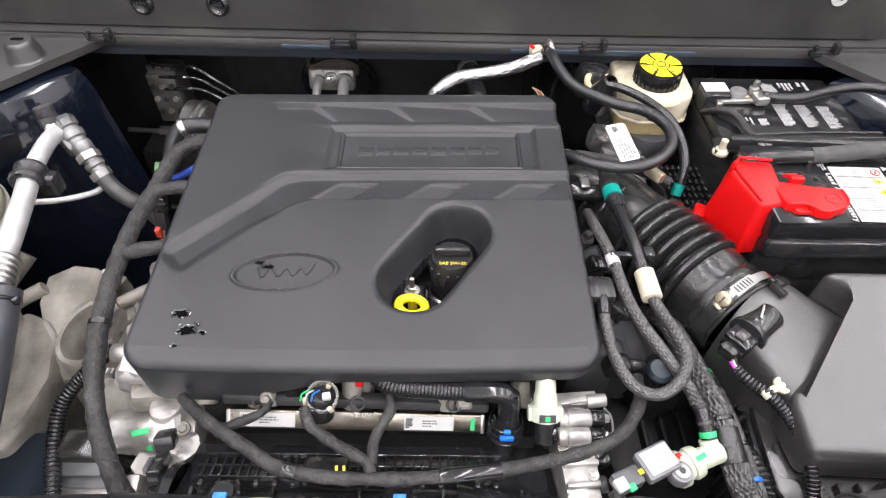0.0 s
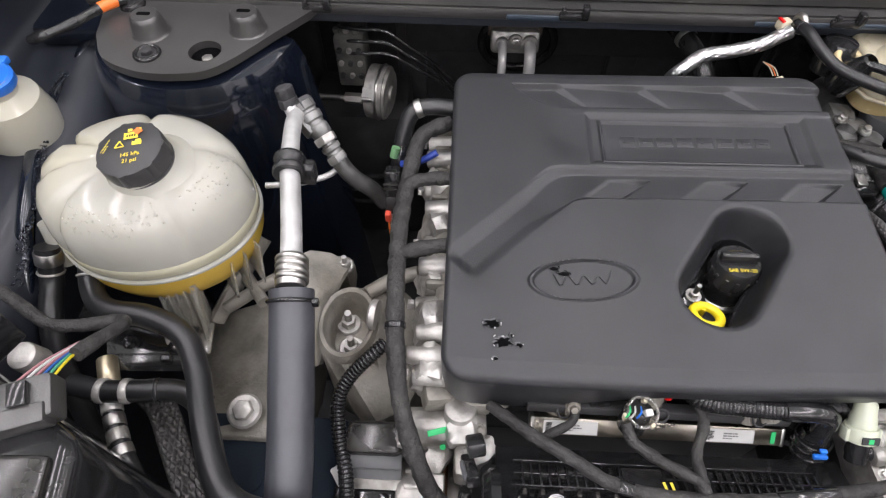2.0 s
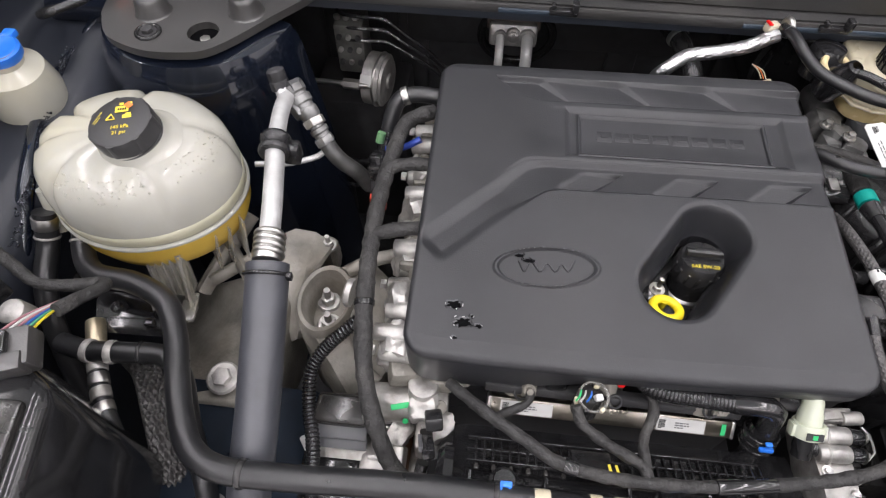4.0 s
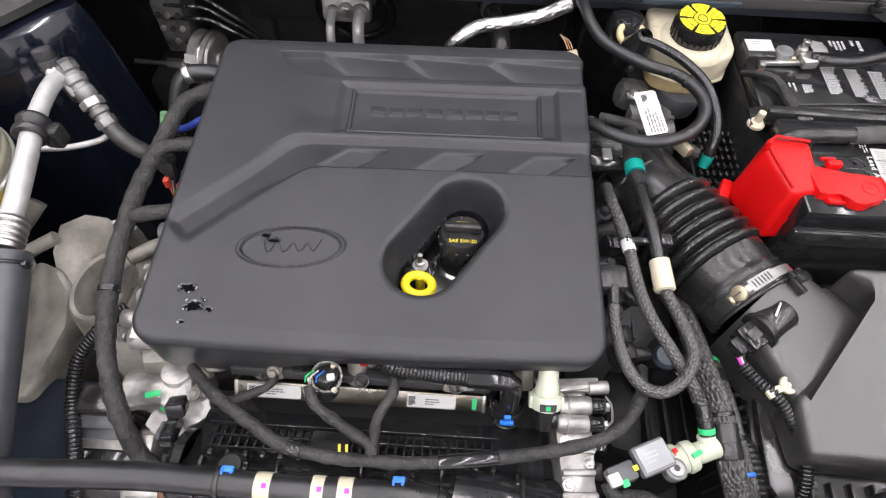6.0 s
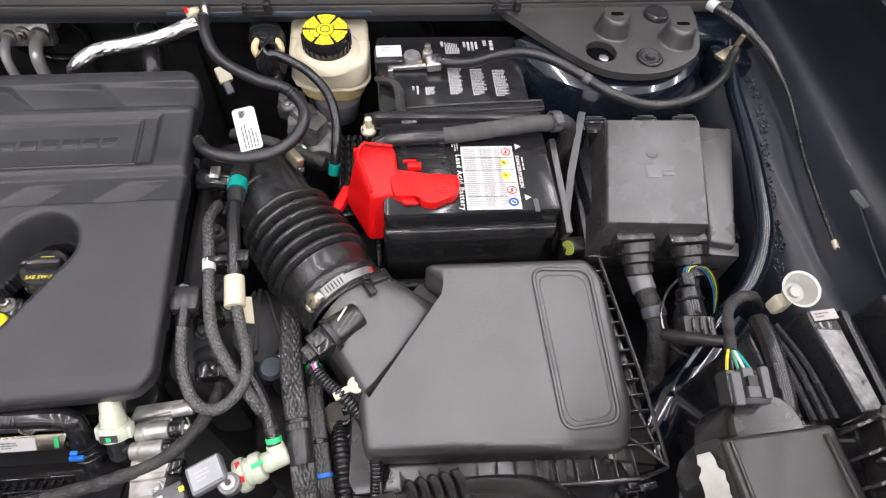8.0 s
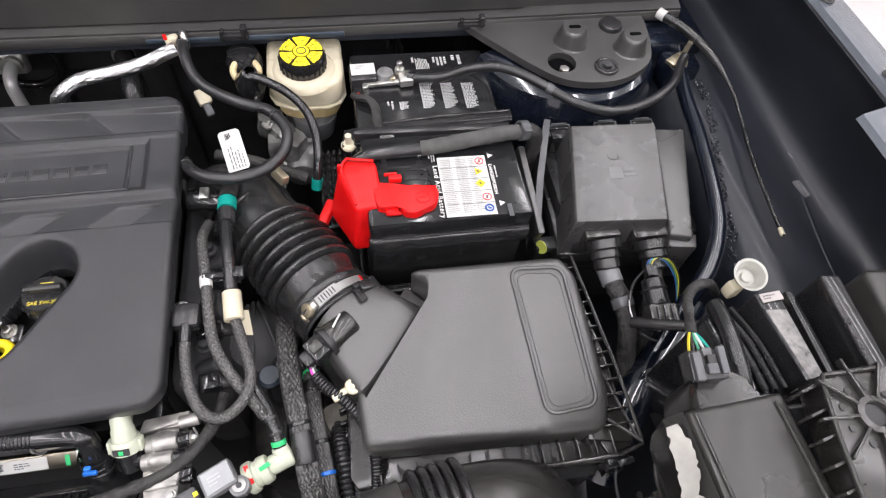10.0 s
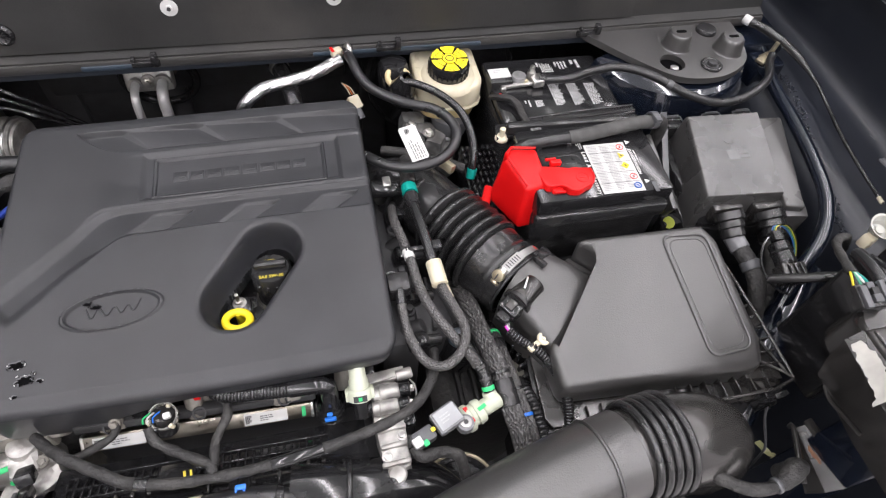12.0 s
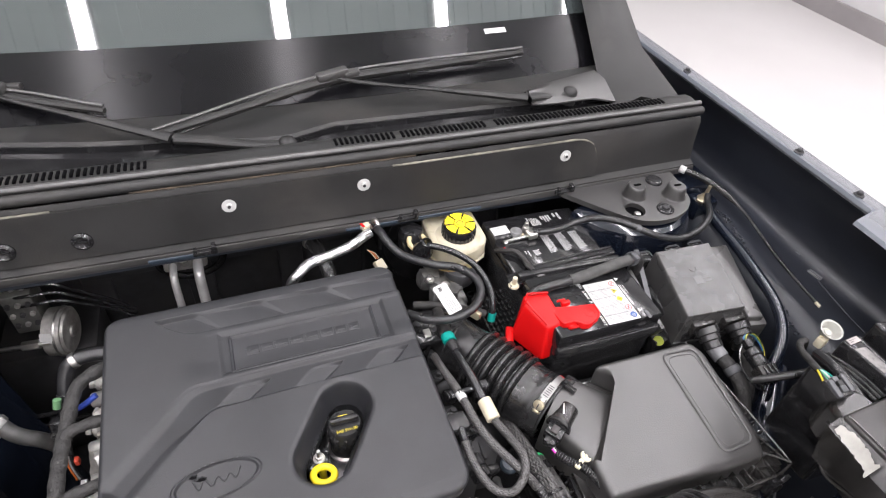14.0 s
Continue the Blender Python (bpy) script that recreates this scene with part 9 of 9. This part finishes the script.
harness("lamp_harness", "dusty taped harness with grey clip below the air duct", [(0.405, 0.112, 0.90), (0.418, 0.104, 0.932), (0.428, 0.095, 0.935), (0.443, 0.084, 0.935), (0.463, 0.078, 0.934), (0.485, 0.080, 0.935), (0.502, 0.087, 0.938), (0.512, 0.091, 0.930), (0.520, 0.094, 0.89)], lambda u: 0.0065 + 0.0035 * soft(0.55, 0.7, u), CLOTH, parts=((0.58, 0.005, GREYP, "steel_clip"), (0.16, 0.004, GREYP, "wire_tie")))
harness("headlamp_harness", "grey-black taped harness to the headlamp", [(0.586, 0.234, 1.047), (0.593, 0.250, 1.042), (0.604, 0.271, 1.034), (0.620, 0.286, 1.026), (0.642, 0.292, 1.018), (0.67, 0.30, 0.98)], 0.0044, CLOTH)
hose("headlamp_loom", "black looms beside the headlamp", [(0.60, 0.30, 0.93), (0.62, 0.285, 0.95), (0.65, 0.27, 0.97), (0.69, 0.27, 0.97)], 0.006, RUBBER)

# ---- between engine and filter box: braided lines and plugs ----
hose("braided_line", "grey-black braided sleeve line with white tape", [(0.167, 0.475, 0.93), (0.165, 0.444, 0.945), (0.170, 0.41, 0.95), (0.174, 0.381, 0.951), (0.178, 0.345, 0.95), (0.185, 0.316, 0.95), (0.200, 0.288, 0.945), (0.218, 0.264, 0.932), (0.225, 0.255, 0.922)], 0.0054, BRAID,
     bands=((0.38, 0.012, LABEL, "white_tape"),), category="braided line")
hose("braided_loop", "black braided line bent into a loop", [(0.199, 0.365, 0.95), (0.203, 0.34, 0.949), (0.213, 0.305, 0.95), (0.2165, 0.283, 0.948), (0.208, 0.264, 0.942), (0.190, 0.254, 0.936), (0.172, 0.262, 0.934), (0.160, 0.286, 0.937), (0.1555, 0.315, 0.942), (0.156, 0.340, 0.947)], 0.0052, BRAID, category="braided line",
     bands=((0.985, 0.018, GLOSSY, "rubber_boot"),))
bo = thing("line_boot", "black rubber boot on a braided line", "boot", (0.157, 0.35, 0.93))
part("boot", box((0.156, 0.354, 0.945), (0.026, 0.026, 0.018), 0.005), PLASTIC, bo)
part("grommet", lathe((0.150, 0.362, 0.92), (0, 0, 1), [(0.014, 0), (0.014, 0.02), (0.01, 0.026), (0, 0.026)], 20), RUBBER, bo)
ln = thing("sleeved_pipe", "glossy black pipe with teal tape and white sleeve", "pipe", (0.195, 0.43, 0.95))
part("pipe", tube([(0.198, 0.555, 0.93), (0.193, 0.52, 0.945), (0.190, 0.48, 0.951), (0.192, 0.44, 0.957), (0.196, 0.40, 0.957), (0.199, 0.36, 0.952)], 0.0062, 14), GLOSSY, ln)
part("foam_sleeve", tube([(0.198, 0.55, 0.932), (0.193, 0.52, 0.945), (0.1905, 0.492, 0.95)], 0.0094, 16), CLOTH, ln)
part("teal_band", cyl((0.1905, 0.489, 0.9505), (0.1905, 0.475, 0.952), 0.0098, seg=18), TEAL, ln)
part("boot", cyl((0.1905, 0.472, 0.952), (0.1915, 0.455, 0.955), 0.0098, 0.0075, 18), PLASTIC, ln)
part("white_sleeve", cyl((0.1985, 0.372, 0.954), (0.201, 0.343, 0.950), 0.0092, 0.0095, 18, bevel=0.001), CREAM, ln, "cream plastic sleeve")
part("paper_tail", box((0.207, 0.345, 0.94), (0.016, 0.028, 0.001), 0, (0, 35, 10)), CREAM, ln)
bm = box((0.184, 0.392, 0.954), (0.028, 0.006, 0.006), 0.001)
box((0.206, 0.391, 0.958), (0.01, 0.012, 0.008), 0.001, bm=bm)
part("line_clip", bm, GLOSSY, ln)
wq = thing("quick_connector", "pale plastic quick connector with red and green marks", "connector", (0.225, 0.22, 0.88))
bm = cyl((0.203, 0.2075, 0.892), (0.212, 0.2108, 0.8935), 0.0150, 0.0150, 26, bevel=0.0025)
cyl((0.211, 0.2105, 0.8935), (0.217, 0.2128, 0.8945), 0.0120, 0.0120, 26, bm, 0.001)
cyl((0.216, 0.2124, 0.8945), (0.225, 0.2158, 0.896), 0.0138, 0.0128, 26, bm, 0.002)
cyl((0.224, 0.2155, 0.896), (0.246, 0.2235, 0.898), 0.0092, 0.009, 18, bm, 0.003)
cyl((0.238, 0.222, 0.897), (0.234, 0.231, 0.904), 0.0085, 0.0075, 18, bm, 0.001)
part("body", bm, WHITEP, wq)
part("red_mark", box((0.2075, 0.2085, 0.9065), (0.004, 0.018, 0.0012), 0, (0, 10, 22)), RED, wq)
part("green_mark", box((0.222, 0.213, 0.9095), (0.010, 0.004, 0.001), 0, (0, 5, 30)), GREEN, wq)
hose("connector_line", "black line from the quick connector", [(0.235, 0.230, 0.905), (0.2325, 0.242, 0.912), (0.228, 0.256, 0.92), (0.222, 0.27, 0.922), (0.21, 0.29, 0.93)], 0.0062, GLOSSY, bands=((0.06, 0.005, GREEN, "green_ring"), (0.22, 0.004, PLASTIC, "tie"), (0.4, 0.004, PLASTIC, "tie")))
ps = thing("pressure_sensor", "grey pressure sensor with plug and bolt eye", "sensor", (0.18, 0.205, 0.9))
bm = box((0.183, 0.207, 0.912), (0.030, 0.025, 0.012), 0.003, (0, -5, 24))
cyl((0.201, 0.199, 0.902), (0.201, 0.199, 0.914), 0.009, 0.009, 20, bm, 0.001)
part("body", bm, PALEGREY, ps)
part("face", box((0.183, 0.207, 0.9186), (0.025, 0.0195, 0.0008), 0, (0, -5, 24)), mat("pale_grey_face", (0.30, 0.31, 0.32), 0.3, var=0.15, scale=60), ps)
bars("print", pose(0.183, 0.207, 0.9192, 0, -5, 24), 0.016, 0.010, 3, PALEINK, ps, 41, thick=0.4)
part("bolt_eye", cyl((0.201, 0.199, 0.913), (0.201, 0.199, 0.9155), 0.0066, 0.0062, 20, bevel=0.0006), PALESTEEL, ps, "dull steel bolt head")
part("bolt_socket", cyl((0.201, 0.199, 0.9154), (0.201, 0.199, 0.9159), 0.0028, seg=6), DARK, ps)
part("plug", box((0.156, 0.192, 0.912), (0.024, 0.016, 0.014), 0.003, (0, 0, 24)), GREYP, ps)
part("white_lock", box((0.149, 0.186, 0.918), (0.010, 0.010, 0.006), 0.001, (0, 0, 24)), LABEL, ps)
part("green_lock", box((0.157, 0.184, 0.919), (0.006, 0.006, 0.004), 0.001, (0, 0, 24)), GREEN, ps)
part("yellow_dot", box((0.166, 0.196, 0.920), (0.004, 0.004, 0.001), 0, (0, 0, 24)), YELLOW, ps)
harness("sensor_tail", "black taped wire tail of the sensor", [(0.146, 0.186, 0.908), (0.152, 0.176, 0.905), (0.172, 0.178, 0.90), (0.19, 0.172, 0.895), (0.196, 0.15, 0.87)], 0.006, CLOTH)
harness("braided_harness", "fat grey-black braided harness with rubber sleeve", [(0.236, 0.400, 0.86), (0.240, 0.36, 0.885), (0.2435, 0.315, 0.897), (0.247, 0.285, 0.90), (0.252, 0.255, 0.90), (0.257, 0.215, 0.89), (0.262, 0.18, 0.88), (0.264, 0.14, 0.855), (0.262, 0.09, 0.79)], 0.0105, BRAID, rough=0.04,
        parts=((0.50, 0.030, RUBBER, "rubber_sleeve"), (0.44, 0.004, GLOSSY, "cable_tie")))
harness("braided_harness", "thin black braided harness with blue marks", [(0.262, 0.33, 0.86), (0.264, 0.30, 0.88), (0.267, 0.265, 0.885), (0.272, 0.225, 0.88), (0.277, 0.18, 0.87), (0.279, 0.14, 0.84), (0.277, 0.09, 0.78)], 0.0078, BRAID, rough=0.04,
        parts=((0.06, 0.02, GLOSSY, "black_sleeve"), (0.10, 0.005, GREEN, "green_ring"), (0.16, 0.012, RUBBER, "black_sleeve"), (0.46, 0.004, BLUE, "blue_mark"), (0.62, 0.004, BLUE, "blue_mark"), (0.36, 0.004, GLOSSY, "cable_tie")))
hose("corrugated_loom", "black corrugated loom beside the braided harness", [(0.285, 0.27, 0.83), (0.288, 0.235, 0.86), (0.291, 0.20, 0.862), (0.293, 0.16, 0.845), (0.29, 0.11, 0.79)], 0.0075, PLASTIC, ribs=(0.005, 0.0016))
lb = thing("line_bracket", "dusty cast bracket with bolt beside the lines", "bracket", (0.285, 0.26, 0.8))
part("bracket", lump((0.287, 0.262, 0.838), (0.026, 0.05, 0.02), 31, 0.003, (0, 10, 25), 60, 5), DIRTYCAST, lb)
hexbolt("bolt", (0.294, 0.247, 0.849), (0.1, -0.1, 1), 0.0052, 0.006, DARK, lb)
vd = thing("dark_pulley", "black pulley housing below the sensor", "pulley", (0.19, 0.15, 0.8))
part("housing", lathe((0.192, 0.155, 0.80), (0, -0.2, 1), [(0.045, 0), (0.045, 0.03), (0.035, 0.034), (0.034, 0.028), (0.015, 0.028), (0.014, 0.04), (0, 0.04)], 32), GLOSSY, vd)
part("rim", ring((0.192, 0.149, 0.832), (0, -0.2, 1), 0.042, 0.002, seg=36), BRASS, vd)
bx = thing("gearbox", "dusty cast gearbox casing below the lines", "gearbox", (0.26, 0.35, 0.5))
bm = box((0.25, 0.37, 0.66), (0.14, 0.26, 0.24), 0.03)
DARKCAST = mat("near_black_cast", (0.014, 0.0135, 0.013), 0.5, 0.2, var=0.4, scale=30, bump=0.8, bscale=160, deep=0.001, dirt=(0.035, 0.032, 0.028), dirt_scale=20)
part("casing", bm, DARKCAST, bx)
for k in range(4):
    part("casing_rib", box((0.225 + 0.02 * k, 0.35, 0.785), (0.006, 0.2, 0.02), 0.002), DARKCAST, bx)
bm = lathe((0.235, 0.33, 0.80), (0.2, -0.2, 1), [(0.03, 0), (0.03, 0.05), (0.024, 0.06), (0.024, 0.07), (0, 0.072)], 26)
part("vent", bm, GLOSSY, bx)
part("blue_cap", lathe((0.222, 0.312, 0.872), (0, 0, 1), [(0.012, 0), (0.013, 0.004), (0.010, 0.008), (0, 0.008)], 22), mat("slate_plastic", (0.025, 0.035, 0.045), 0.35), bx)


def west_headlamp():
    h = thing("headlamp_unit", "black plastic back of the west headlamp", "headlamp", (-0.55, 0.12, 0.8))
    part("body", prism([(-0.49, 0.185), (-0.475, 0.10), (-0.50, 0.02), (-0.68, 0.02), (-0.69, 0.20), (-0.60, 0.245)], 0.80, 1.02, 0.012, seg=3), GLOSSY, h)
    part("lid", prism([(-0.500, 0.172), (-0.488, 0.10), (-0.51, 0.04), (-0.60, 0.04), (-0.60, 0.17)], 1.015, 1.026, 0.004), SMOKE, h)
    for k in range(4):
        part("ridge", box((-0.60 - 0.022 * k, 0.235 - 0.006 * k, 1.01), (0.010, 0.08, 0.04), 0.003, (0, 0, -25)), GLOSSY, h)
    bm = box((-0.527, 0.205, 1.024), (0.034, 0.03, 0.022), 0.003, (8, 0, 20))
    box((-0.532, 0.190, 1.027), (0.046, 0.014, 0.018), 0.002, (8, 0, 20), bm)
    pl = part("plug", bm, SATIN, h, "dark grey wiring plug")
    part("plug_lock", box((-0.529, 0.205, 1.038), (0.012, 0.016, 0.006), 0.001, (8, 0, 20)), GLOSSY, pl)
    for k, mt in enumerate((WIREPINK, LABEL, WIREPINK, DEEPBLUE, WIREGREEN, DULLYELLOW)):
        part("wire", tube([(-0.545 + 0.0045 * k, 0.218, 1.024), (-0.538 + 0.0032 * k, 0.236, 1.018), (-0.532 + 0.0012 * k, 0.262, 0.998)], 0.0011, 6, step=0.004), mt, pl)
    part("boss", cyl((-0.606, 0.272, 0.93), (-0.606, 0.268, 0.955), 0.013, 0.012, 20, bevel=0.002), CAST, h)
    return h


west_headlamp()
harness("headlamp_harness", "black taped harness to the west headlamp", [(-0.521, 0.246, 1.012), (-0.517, 0.262, 1.002), (-0.513, 0.285, 0.985), (-0.528, 0.296, 0.97), (-0.55, 0.288, 0.975), (-0.575, 0.285, 0.98), (-0.605, 0.30, 0.98), (-0.645, 0.322, 0.98)], 0.0055, CLOTH)
